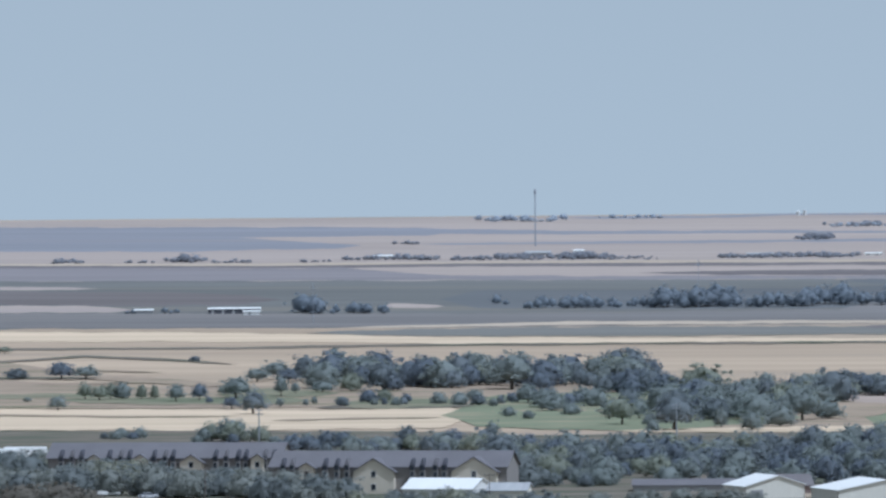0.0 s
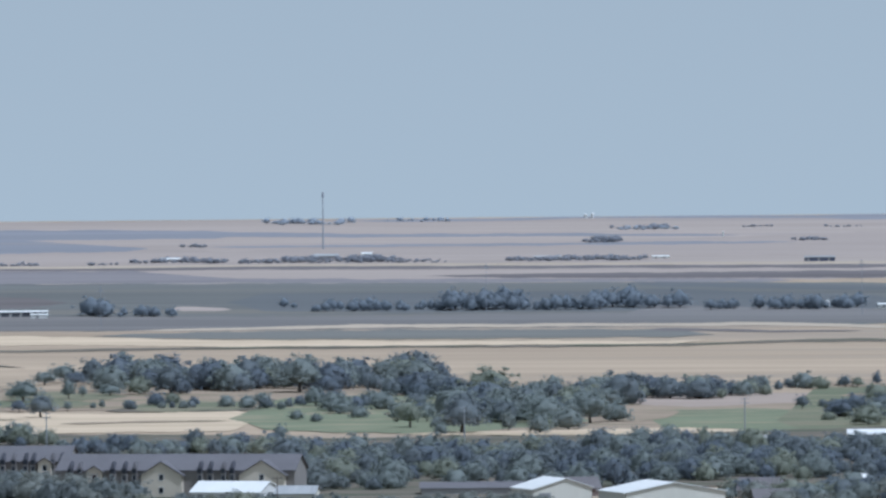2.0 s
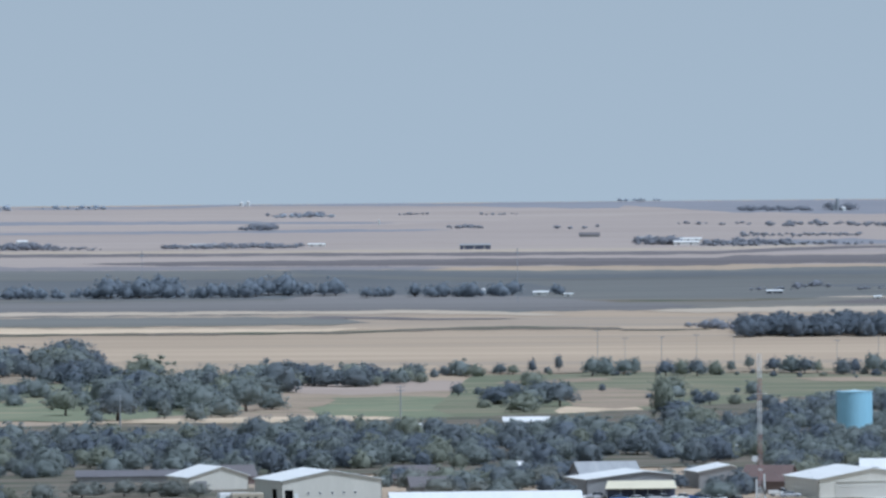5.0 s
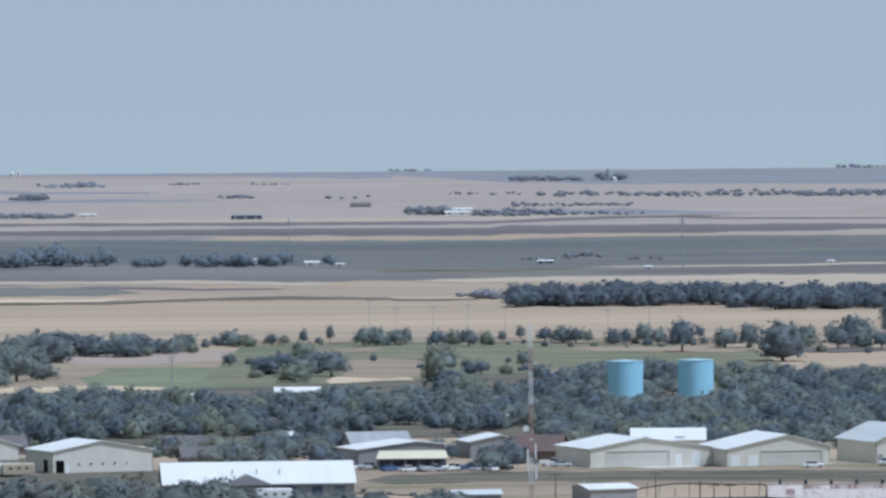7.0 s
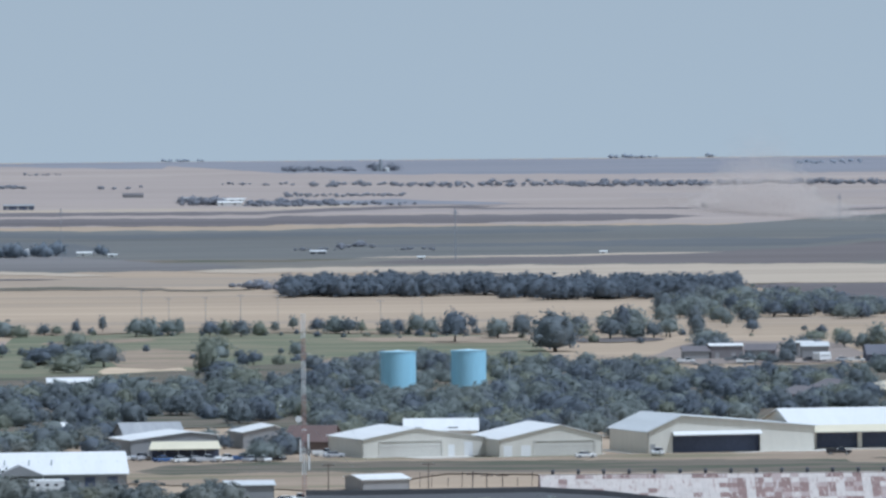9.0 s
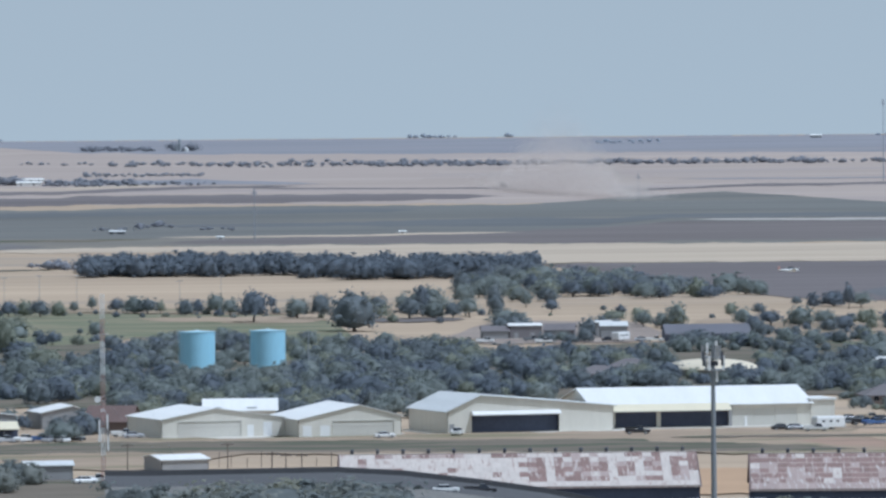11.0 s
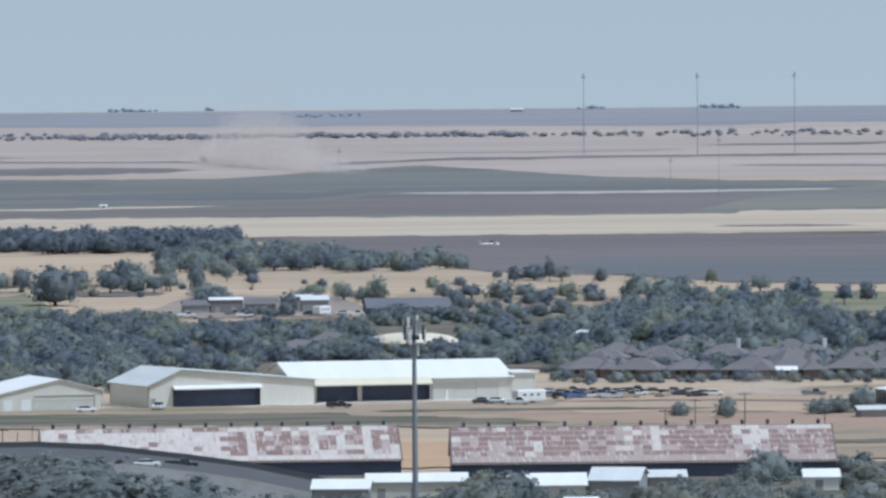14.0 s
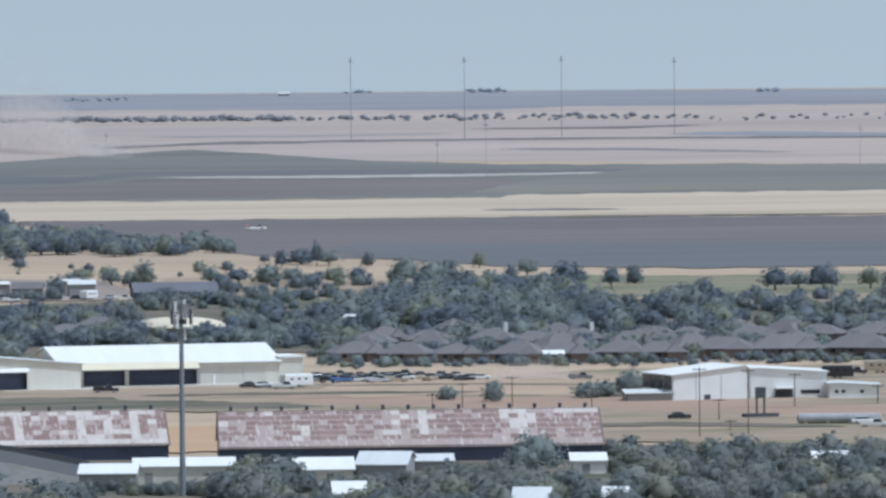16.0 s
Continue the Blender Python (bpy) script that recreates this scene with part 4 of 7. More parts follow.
h4 = thing("hangar", 4.129, 1485, 13, "long white-roofed hangar with open bays", "hangar", GH)
W4 = 452 * PX
shell(h4, W4 - 46 * PX, 32, 41 * PX, 41 * PX, 14, 69 * PX, "x", CREAM, WHITE_METAL, {"front": [(42 * PX, 118 * PX, 0, 29 * PX), (126 * PX, 252 * PX, 0, 29 * PX), (258 * PX, 380 * PX, 0, 33 * PX)]}, over=0.7, roof_label="bright white metal roof")
part("canopy", boxes((-2 * PX, 252 * PX, -3.2, -0.05, 31 * PX, 32.5 * PX)), CREAM, h4, "cream canopy over the bays")
bm = bmesh.new()
hexa(bm, [(-2 * PX, -3.2, 32.5 * PX), (252 * PX, -3.2, 32.5 * PX), (252 * PX, -3.1, 32.5 * PX), (-2 * PX, -3.1, 32.5 * PX), (-2 * PX, -0.8, 44 * PX), (252 * PX, -0.8, 44 * PX), (252 * PX, -0.7, 44 * PX), (-2 * PX, -0.7, 44 * PX)])
part("canopy", bm, CANVAS, h4)
# the same kind of added panel for shade inside the bays
part("inner_shade_panel", boxes((30 * PX, 254 * PX, 1.4, 1.6, 0.2, 40 * PX)), NAVY, h4, "added dark blue panel for the shaded interior")
part("post", boxes((252 * PX, 258 * PX, -0.3, 0.3, 0, 41 * PX)), GREY_SIDING, h4)
rolling_door(h4, 258 * PX, 380 * PX, 33 * PX, 0.05, leaves=3)
part("side_door", boxes((282 * PX, 287 * PX, -0.05, 0.05, 0.1, 2.2)), WHITE_PAINT, h4)
part("wall", boxes((W4 - 46 * PX, W4, 0.4, 14, 0, 46 * PX)), CREAM, h4, "cream flat-roofed end bay")
part("roof", boxes((W4 - 47 * PX, W4 + 0.4, 0, 14.4, 46 * PX, 49 * PX)), WHITE_METAL, h4)
apron(h4, 0, W4, -5, 24)

h5 = thing("shed", 0.845, 1497, 0, "white-roofed shed behind the hangars", "shed", GH)
shell(h5, 15.9, 12, 4.3, 4.3, 6, 6.6, "x", CREAM, WHITE_METAL, over=0.5)
# two grey sheets near the front eave
for x, w in ((2.2, 1.6), (9.5, 2.2)):
    part("roof_sheet", boxes((x, x + w, 0.5, 1.6, 4.9, 5.05)), GREY_METAL, h5, "grey sheet low on the white roof")

# ---- rusty warehouses ----
STREAK = dict(coords="World", stretch=(3.2, 0.6, 0.6), grain=1.3, large=3.6)
RUSTS = [material("rusty_roof_sheet", (0.235, 0.157, 0.138), 0.85, vary=0.3, piece=0.7, stain=(0.46, 0.4, 0.365), stain_at=0.6, **STREAK),
         material("pale_roof_sheet", (0.52, 0.465, 0.42), 0.7, vary=0.16, piece=0.4, stain=(0.37, 0.285, 0.25), stain_at=0.6, **STREAK),
         material("dull_pink_roof_sheet", (0.36, 0.285, 0.258), 0.8, vary=0.2, piece=0.5, stain=(0.5, 0.45, 0.42), stain_at=0.6, **STREAK)]


def warehouse(b, d, turn, w, dep, eave, ridge, cols, rows, worn, label, seed, laps=True, foot=2):
    """a long shed whose roof sheets have rusted unevenly; worn(share along, share up) gives the chance of rust"""
    ob = thing("warehouse", b, d, turn, label, "warehouse", "rusty warehouses")
    half = dep / 2
    for args in ((w, "front"), (w, "back"), (dep, "left"), (dep, "right")):
        bm = bmesh.new()
        top = [(0, eave), (half, ridge), (dep, eave)] if args[1] in ("left", "right") else [(0, eave), (w, eave)]
        put = {"front": lambda s, k, z: (s, k, z), "back": lambda s, k, z: (s, dep - k, z), "left": lambda s, k, z: (k, s, z), "right": lambda s, k, z: (w - k, s, z)}[args[1]]
        wall(bm, args[0], top, (), put)
        # shade below the eaves is put into this dark blue
        part("wall", bm, NAVY, ob)
    slope = (ridge - eave) / half
    bm = bmesh.new()
    slab(bm, [(-0.3, -0.5, eave - 0.5 * slope), (w + 0.3, -0.5, eave - 0.5 * slope), (w + 0.3, half, ridge), (-0.3, half, ridge)], 0.12)
    slab(bm, [(-0.3, half, ridge), (w + 0.3, half, ridge), (w + 0.3, dep + 0.5, eave - 0.5 * slope), (-0.3, dep + 0.5, eave - 0.5 * slope)], 0.12)
    part("roof_deck", bm, BROWN_ROOF, ob)
    part("ridge_cap", boxes((-0.3, w + 0.3, half - 0.3, half + 0.3, ridge - 0.02, ridge + 0.1)), RUSTS[1], ob)
    bm = boxes((-0.3, w + 0.3, -0.75, -0.5, eave - 0.5 * slope - 0.35, eave - 0.5 * slope))
    part("gutter", bm, RUSTS[2], ob)
    n = int(w / 4.4)
    for k in range(n):
        x = (k + 0.5) * w / n
        bm = bmesh.new()
        pipe(bm, (x, half, ridge), (x, half, ridge + 0.7), 0.28, sides=8)
        pipe(bm, (x, half, ridge + 0.7), (x, half, ridge + 0.95), 0.5, 0.1, sides=8)
        part("roof_vent", bm, DARK, ob, "dark ridge ventilator")
    r = random.Random(seed)
    cw, run = w / cols, (half + 0.5) / rows
    meshes = []
    for m in RUSTS:
        bm = bmesh.new()
        g = 0.004
        split = 0.18 * run if laps and m is RUSTS[0] else 0.0
        for lo, hi in ((g, split), (split + g, run - g)) if split else ((g, run - g),):
            slab(bm, [(g, lo, lo * slope), (cw - g, lo, lo * slope), (cw - g, hi, hi * slope), (g, hi, hi * slope)], 0.07)
        if split:
            for f in bm.faces:
                f.material_index = 1 if f.calc_center_median().y < split else 0
        bmesh.ops.recalc_face_normals(bm, faces=bm.faces)
        me = bpy.data.meshes.new("roof_sheet")
        bm.to_mesh(me)
        bm.free()
        me.materials.append(m)
        me.materials.append(RUSTS[2])
        meshes.append(me)
    for c in range(cols):
        tall = r.random() < (0.06 if laps else 0.14)
        for k in range(rows):
            chance = worn((c + 0.5) / cols, (k + 0.5) / rows)
            patch = 0.5 + 0.9 * noise.noise((c * 0.5 + seed * 7, k * 0.9, seed)) + r.uniform(-0.34, 0.34)
            pick = 1 if tall and r.random() < 0.85 else ((0 if r.random() < 0.82 else 2) if patch < chance else (1 if patch > chance + 0.22 or chance < 0.2 else 2))
            if k == 0:
                pick = foot
            s = new("roof_sheet", meshes[pick])
            s.parent = ob
            s.location = (c * cw, -0.5 + k * run, eave - 0.5 * slope + k * run * slope + 0.06 + 0.008 * r.random())
    return ob




def pale_half(u, v):
    if v > 0.9:
        return 0.25
    if any(a < u < b for a, b in ((0.56, 0.63), (0.65, 0.71), (0.72, 0.78))):
        return 1.2 if v < 0.8 else 0.7
    return 0.05 if u < 0.05 else 0.32 if u < 0.17 and 0.3 < v < 0.75 else 0.04 if u < 0.5 else 0.62 if u > 0.78 else 0.3


def rusty(u, v):
    if any(a < u < b for a, b in ((0.0, 0.07), (0.1, 0.15), (0.2, 0.25), (0.42, 0.57))):
        return 0.55
    if 0.73 < u < 0.83:
        return 0.35
    return 0.2 if u > 0.83 and v > 0.88 else 1.35


warehouse(1.993, 1188, 1, 63.10, 24, 3.25, 8.38, 40, 7, pale_half, "long warehouse with pale, partly rusted sheet roof", 5, laps=False, foot=1)
warehouse(5.461, 1176, 1, 66.70, 24, 3.23, 8.61, 42, 7, rusty, "long warehouse with heavily rusted patchy sheet roof", 6)

# ---- sheds and workshops ----
GS = "sheds and workshops"
k8 = 0.1207
s1 = thing("shed", -4.053, 1452, 20, "cream metal workshop with white roof and small windows", "workshop", GS)
shell(s1, 190 * k8, 17, 40 * k8, 40 * k8, 92 * k8, 57 * k8, "y", CREAM, WHITE_METAL, {"front": [(6 * k8, 22 * k8, 0, 24 * k8)], "left": [(3, 6, 0, 3)]})
for x in (48, 70, 93, 115, 137):
    window(s1, x * k8, 15 * k8, 5 * k8, 5 * k8)
# dark panel for the shade inside the doorway
part("inner_shade_panel", boxes((0.4, 30 * k8, 3, 3.2, 0, 30 * k8)), DARK, s1)
part("door", boxes((20 * k8, 28 * k8, -1.2, -1.1, 0, 2.2)), WHITE_PAINT, s1, "white door standing open")

k9 = 0.1119
s2 = thing("shed", -3.112, 1333, 3, "long shed with bright white metal roof", "shed", GS)
shell(s2, 334 * k9, 16, 28 * k9, 28 * k9, 8, 62 * k9, "x", GREY_SIDING, WHITE_METAL, over=0.5, roof_label="bright white sheet roof")
for k in range(12):
    part("roof_seam", boxes((334 * k9 * (k + 0.5) / 12, 334 * k9 * (k + 0.5) / 12 + 0.08, 3.9, 4.1, 62 * k9 - 1.72, 62 * k9 - 1.55)), GREY_METAL, s2)
bm = bmesh.new()
hexa(bm, [(100 * k9, -3, 26 * k9), (190 * k9, -3, 26 * k9), (190 * k9, 3, 26 * k9), (100 * k9, 3, 26 * k9), (144 * k9, -3, 44 * k9), (146 * k9, -3, 44 * k9), (146 * k9, 6, 44 * k9), (144 * k9, 6, 44 * k9)])
part("porch_roof", bm, GREY_SIDING, s2, "grey gabled porch roof")
part("porch_post", boxes((104 * k9, 106 * k9, -2.8, -2.6, 0, 26 * k9)), WHITE_PAINT, s2)
part("porch_post", boxes((184 * k9, 186 * k9, -2.8, -2.6, 0, 26 * k9)), WHITE_PAINT, s2)
for x in (121, 164, 204):
    part("roof_pipe", pipes(((x * k9, 3, 40 * k9), (x * k9, 3, 52 * k9), 0.12), sides=8), STEEL, s2)
for x in (215, 260, 300):
    part("door", boxes((x * k9, (x + 18) * k9, -0.06, 0.02, 0, 22 * k9)), NAVY, s2)

k7 = 0.1214
s3 = thing("workshop", -1.477, 1459, 16, "grey workshop with white lean-to roof", "workshop", GS)
shell(s3, 160 * k7, 16, 35 * k7, 42 * k7, 110 * k7, 48 * k7, "y", GREY_SIDING, WHITE_METAL)
s4 = thing("workshop", -1.524, 1527, 10, "upper workshop with grey gabled metal roof", "workshop", GS)
shell(s4, 112 * k7, 14, 22 * k7, 22 * k7, 7, 42 * k7, "x", GREY_SIDING, DULL_METAL)
s5 = thing("carport", -1.305, 1452, 3, "open carport with cream awning, dark panel for shade below", "carport", GS)
bm = bmesh.new()
slab(bm, [(-0.4, 0, 22 * k7), (124 * k7, 0, 22 * k7), (122 * k7, 5, 34 * k7), (0.4, 5, 34 * k7)], 0.15)
part("awning", bm, CANVAS, s5)
for k in range(6):
    part("post", boxes((k * 24 * k7, k * 24 * k7 + 0.15, 0.2, 0.35, 0, 22 * k7)), STEEL, s5)
# dark panel added for the shade under the awning
part("awning_shade_panel", boxes((0, 122 * k7, 4.6, 4.75, 0, 33 * k7)), NAVY, s5)

s6 = thing("shed", -0.530, 1510, 12, "white-roofed shed beside a brown barn", "shed", GS)
shell(s6, 80 * k7, 14, 30 * k7, 34 * k7, 60 * k7, 42 * k7, "y", GREY_SIDING, WHITE_METAL)
s7 = thing("barn", -0.172, 1485, -14, "dark brown hipped barn beside the hangars", "barn", GS)
shell(s7, 84 * k7, 12, 22 * k7, 22 * k7, 6, 48 * k7, "x", BRICK, BROWN_ROOF)


def low_shed(b, d, turn, w, dep, h, rise, walls, roof, label, name="shed", group=GS):
    ob = thing(name, b, d, turn, label, name.replace("_", " "), group)
    shell(ob, w, dep, h, h + rise * 0.4, dep * 0.55, h + rise, "x", walls, roof, over=0.35)
    n = max(1, int(w / 5))
    for k in range(n):
        part("door" if k % 2 else "shutter", boxes(((k + 0.3) * w / n, (k + 0.3) * w / n + 1.3, -0.05, 0.03, 0.02, min(2.1, h * 0.8))), GREY_SIDING, ob)
    return ob


low_shed(-0.667, 1282, 4, 8.97, 8, 2.99, 0.64, GREY_SIDING, GREY_METAL, "low grey office hut with flat metal roof", "hut")
low_shed(0.480, 1311, 22, 9.83, 9, 2.40, 0.76, GREY_SIDING, WHITE_METAL, "small grey metal store with white roof")
low_shed(-2.956, 1495, 8, 9.71, 8, 1.49, 1.99, GREY_SIDING, SHINGLE, "grey-roofed house among trees", "house", "houses among the oaks")
low_shed(-3.108, 1537, -6, 9.73, 10, 1.79, 2.56, BRICK, SHINGLE, "brown-roofed house among trees", "house", "houses among the oaks")
low_shed(-4.584, 1553, 10, 8.79, 9, 1.81, 2.33, BRICK, SHINGLE, "brown-roofed house among trees", "house", "houses among the oaks")
low_shed(-2.168, 1924, 2, 12.82, 9, 1.28, 1.28, WHITE_METAL, WHITE_METAL, "long low white-roofed barn by the pasture", "barn", "farm buildings")
low_shed(-3.047, 1891, 4, 6.30, 7, 1.26, 0.79, GREY_SIDING, WHITE_METAL, "small white-roofed shed by the pasture", "shed", "farm buildings")
low_shed(-7.730, 1539, -20, 16.65, 12, 2.3, 2.2, WHITE_METAL, WHITE_METAL, "white-roofed store beside the apartments")
low_shed(-7.014, 1511, -8, 8.81, 9, 2.9, 1.51, CREAM, DULL_METAL, "pale store with grey roof beside trees")
low_shed(-5.781, 1565, 0, 23.45, 10, 1.56, 1.17, GREY_SIDING, APT_ROOF, "long low grey shed before oaks")
ks = 0.1270
s8 = thing("store", -4.838, 1518, 20, "cream gabled store with white roof before oaks", "store", GS)
shell(s8, 112 * ks, 14, 24 * ks, 26 * ks, 62 * ks, 42 * ks, "y", CREAM, WHITE_METAL)
part("door", boxes((12 * ks, 34 * ks, -0.05, 0.03, 0, 18 * ks)), GREY_SIDING, s8)
k14 = 0.0923
low_shed(4.742, 1115, 1, 178 * k14, 9, 34 * k14, 12 * k14, CREAM, WHITE_METAL, "pale block with bright white roof before the warehouse", "store")
low_shed(4.273, 1110, -6, 100 * k14, 8, 26 * k14, 14 * k14, GREY_SIDING, WHITE_METAL, "low store with weathered white roof", "store")
low_shed(5.946, 1108, 2, 135 * k14, 9, 30 * k14, 18 * k14, CREAM, WHITE_METAL, "white-roofed store before the rusty warehouse", "store")
low_shed(6.616, 1122, -10, 90 * k14, 9, 30 * k14, 20 * k14, GREY_SIDING, GREY_METAL, "store with curved grey metal roof", "store")
low_shed(7.113, 1147, 3, 70 * k14, 7, 20 * k14, 10 * k14, GREY_SIDING, GREY_METAL, "small grey-roofed store before the warehouse", "store")
low_shed(8.440, 1134, 4, 62 * k14, 6, 26 * k14, 12 * k14, WHITE_PAINT, WHITE_METAL, "small white hut at the warehouse's end", "hut")
low_shed(0.666, 1138, 8, 58 * k14, 7, 18 * k14, 20 * k14, BRICK, material("orange_red_roof", (0.4, 0.13, 0.08), 0.8, vary=0.15, grain=0.4, large=3), "small house with orange-red roof among trees", "house", "houses among near trees")
low_shed(1.333, 1131, 3, 150 * k14, 8, 16 * k14, 18 * k14, GREY_SIDING, GREY_METAL, "grey-roofed house among near trees", "house", "houses among near trees")

# ---- white plant beside the dirt road ----
kr = 0.1166
r1 = thing("factory", 9.295, 1394, 22, "white metal factory hall with sloping white roof", "factory", "white plant")
shell(r1, 143 * kr, 17, 46 * kr, 57 * kr, 138 * kr, 60 * kr, "y", WHITE_PAINT, WHITE_METAL)
part("glazing", boxes((-0.12, -0.02, 0.6, 16.4, 2.4, 5.2)), GLASS, r1, "dark glazed side wall")
for y in (4.4, 8.4, 12.4):
    part("glazing_bar", boxes((-0.2, -0.1, y, y + 0.25, 2.4, 5.2)), GREY_SIDING, r1)
for x in (44, 92):
    part("seam", boxes((x * kr, x * kr + 0.12, -0.05, 0.02, 0, 46 * kr)), GREY_SIDING, r1)
part("shutter", boxes((60 * kr, 72 * kr, -0.06, 0.02, 0.2, 11 * kr)), DARK, r1)
r2 = thing("factory", 9.944, 1404, 8, "long low white factory wing", "factory", "white plant")
shell(r2, 140 * kr, 14, 53 * kr, 46 * kr, 2, 54 * kr, "y", WHITE_PAINT, WHITE_METAL)
part("canopy", boxes((46 * kr, 78 * kr, -2.5, 0, 18 * kr, 20 * kr)), WHITE_METAL, r2, "small white canopy")
part("entrance", boxes((46 * kr, 78 * kr, -0.4, 0.02, 0, 16 * kr)), DARK, r2)
part("window_band", boxes((92 * kr, 126 * kr, -0.06, 0.02, 8 * kr, 15 * kr)), GLASS, r2)
r3 = thing("factory", 10.612, 1400, 4, "low white annex with small dark windows", "factory", "white plant")
shell(r3, 90 * kr, 10, 27 * kr, 24 * kr, 2, 28 * kr, "y", WHITE_PAINT, GREY_METAL)
for x in (10, 22, 55):
    window(r3, x * kr, 10 * kr, 8 * kr, 7 * kr)
r4 = thing("shed", 8.904, 1393, 8, "low pale blue lean-to beside the factory", "shed", "white plant")
shell(r4, 84 * kr, 6, 15 * kr, 15 * kr, 4.5, 20 * kr, "x", GREY_SIDING, GREY_METAL)

# ---- apartments ----


# darker than the cream gables: tree shade is put into this wall colour
APT_WALL = material("tree_shaded_siding", (0.24, 0.22, 0.205), 0.85, vary=0.12, grain=0.3, large=4)
# the dormers' shadow side put into a dark roof colour
DORMER_SHADE = material("shaded_dormer_roof", (0.07, 0.07, 0.085), 0.8, vary=0.2, grain=0.3, large=3)


def apartment(b, d, turn, w, label, dormers, wings):
    """a two-storey block under one long shingled roof; dormers: where the pointed ones stand; wings: (place, width) of the cream gables"""
    ob = thing("apartment_block", b, d, turn, label, "apartment block", "apartment blocks")
    shell(ob, w, 14, 6.4, 6.4, 7, 9.7, "x", APT_WALL, APT_ROOF, over=0.5)
    for x, ww in wings:
        eave, out = (6.2 if ww < 5 else 5.4), (-1.4 if ww < 5 else -2.2)
        top = eave + ww * 0.3
        f = part("wing", boxes((x, x + ww, out, 0.0, 0, eave)), STUCCO, ob, "cream gabled wing")
        bm = bmesh.new()
        v = [bm.verts.new(p) for p in ((x, out, eave), (x + ww, out, eave), (x + ww / 2, out, top), (x, 5.0, eave), (x + ww, 5.0, eave), (x + ww / 2, 5.0, top))]
        for q in ((0, 1, 2), (5, 4, 3), (0, 2, 5, 3), (2, 1, 4, 5), (1, 0, 3, 4)):
            bm.faces.new([v[i] for i in q])
        part("gable", bm, STUCCO, f)
        for sgn in (-1, 1):
            bm = bmesh.new()
            e = x + ww / 2 + sgn * (ww / 2 + 0.6)
            slab(bm, [(e, out - 0.5, eave - 0.15), (x + ww / 2, out - 0.5, top + 0.25), (x + ww / 2, 5.6, top + 0.25), (e, 5.6, eave - 0.15)], 0.22)
            part("gable_roof", bm, APT_ROOF, f)
        for z in (1.0, 4.0):
            window(ob, x + ww / 2 - 0.6, z, 1.2, 1.5, y=out - 0.03)
    for k, x in enumerate(dormers):
        bm = bmesh.new()
        hw, tip = 0.6, 8.4
        lo = [bm.verts.new(p) for p in ((x - hw, -0.9, 5.6), (x + hw, -0.9, 5.6), (x + hw, 2.6, 5.6), (x - hw, 2.6, 5.6))]
        mi = [bm.verts.new(p) for p in ((x - hw, -0.9, 6.7), (x + hw, -0.9, 6.7), (x + hw, 2.6, 6.7), (x - hw, 2.6, 6.7))]
        up = [bm.verts.new((x, -0.5, tip)), bm.verts.new((x, 2.6, tip))]
        bm.faces.new(lo[::-1])
        for a in range(4):
            bm.faces.new((lo[a], lo[(a + 1) % 4], mi[(a + 1) % 4], mi[a]))
        for q in ((mi[0], mi[1], up[0]), (mi[1], mi[2], up[1], up[0]), (mi[2], mi[3], up[1]), (mi[3], mi[0], up[0], up[1])):
            bm.faces.new(q)
        dm = part("dormer", bm, DORMER_SHADE if k % 3 != 1 else APT_ROOF, ob, "small pointed dormer")
        part("dormer_window", boxes((x - 0.4, x + 0.4, -0.98, -0.88, 5.75, 6.75)), GLASS, dm)
        part("bay", boxes((x - 0.7, x + 0.7, -0.8, 0, 0, 5.58)), APT_WALL, ob)
        for z in (1.0, 3.9):
            window(ob, x - 0.5, z, 1.0, 1.4, y=-0.83, frame_mat=GREY_SIDING)
    return ob


apartment(-10.724, 1644, -14, 57.5, "long apartment block behind trees, pointed dormers in its grey roof", [3.5, 6.2, 8.5, 15.4, 18.3, 20.4, 26.5, 29.3, 31.2, 41.7, 44.4, 47.3, 49.2, 53.9, 56.1], [(10.3, 3.2), (21.7, 3.2), (33.3, 5.5), (50.6, 3.2)])
apartment(-8.847, 1573, -14, 56.0, "end apartment block with two large cream gables", [3.2, 5.4, 13.2, 16.0, 18.4, 33.9, 36.3, 39.4, 41.5], [(7.2, 3.6), (20.3, 9.6), (43.5, 10.6)])


# ---- suburb ----


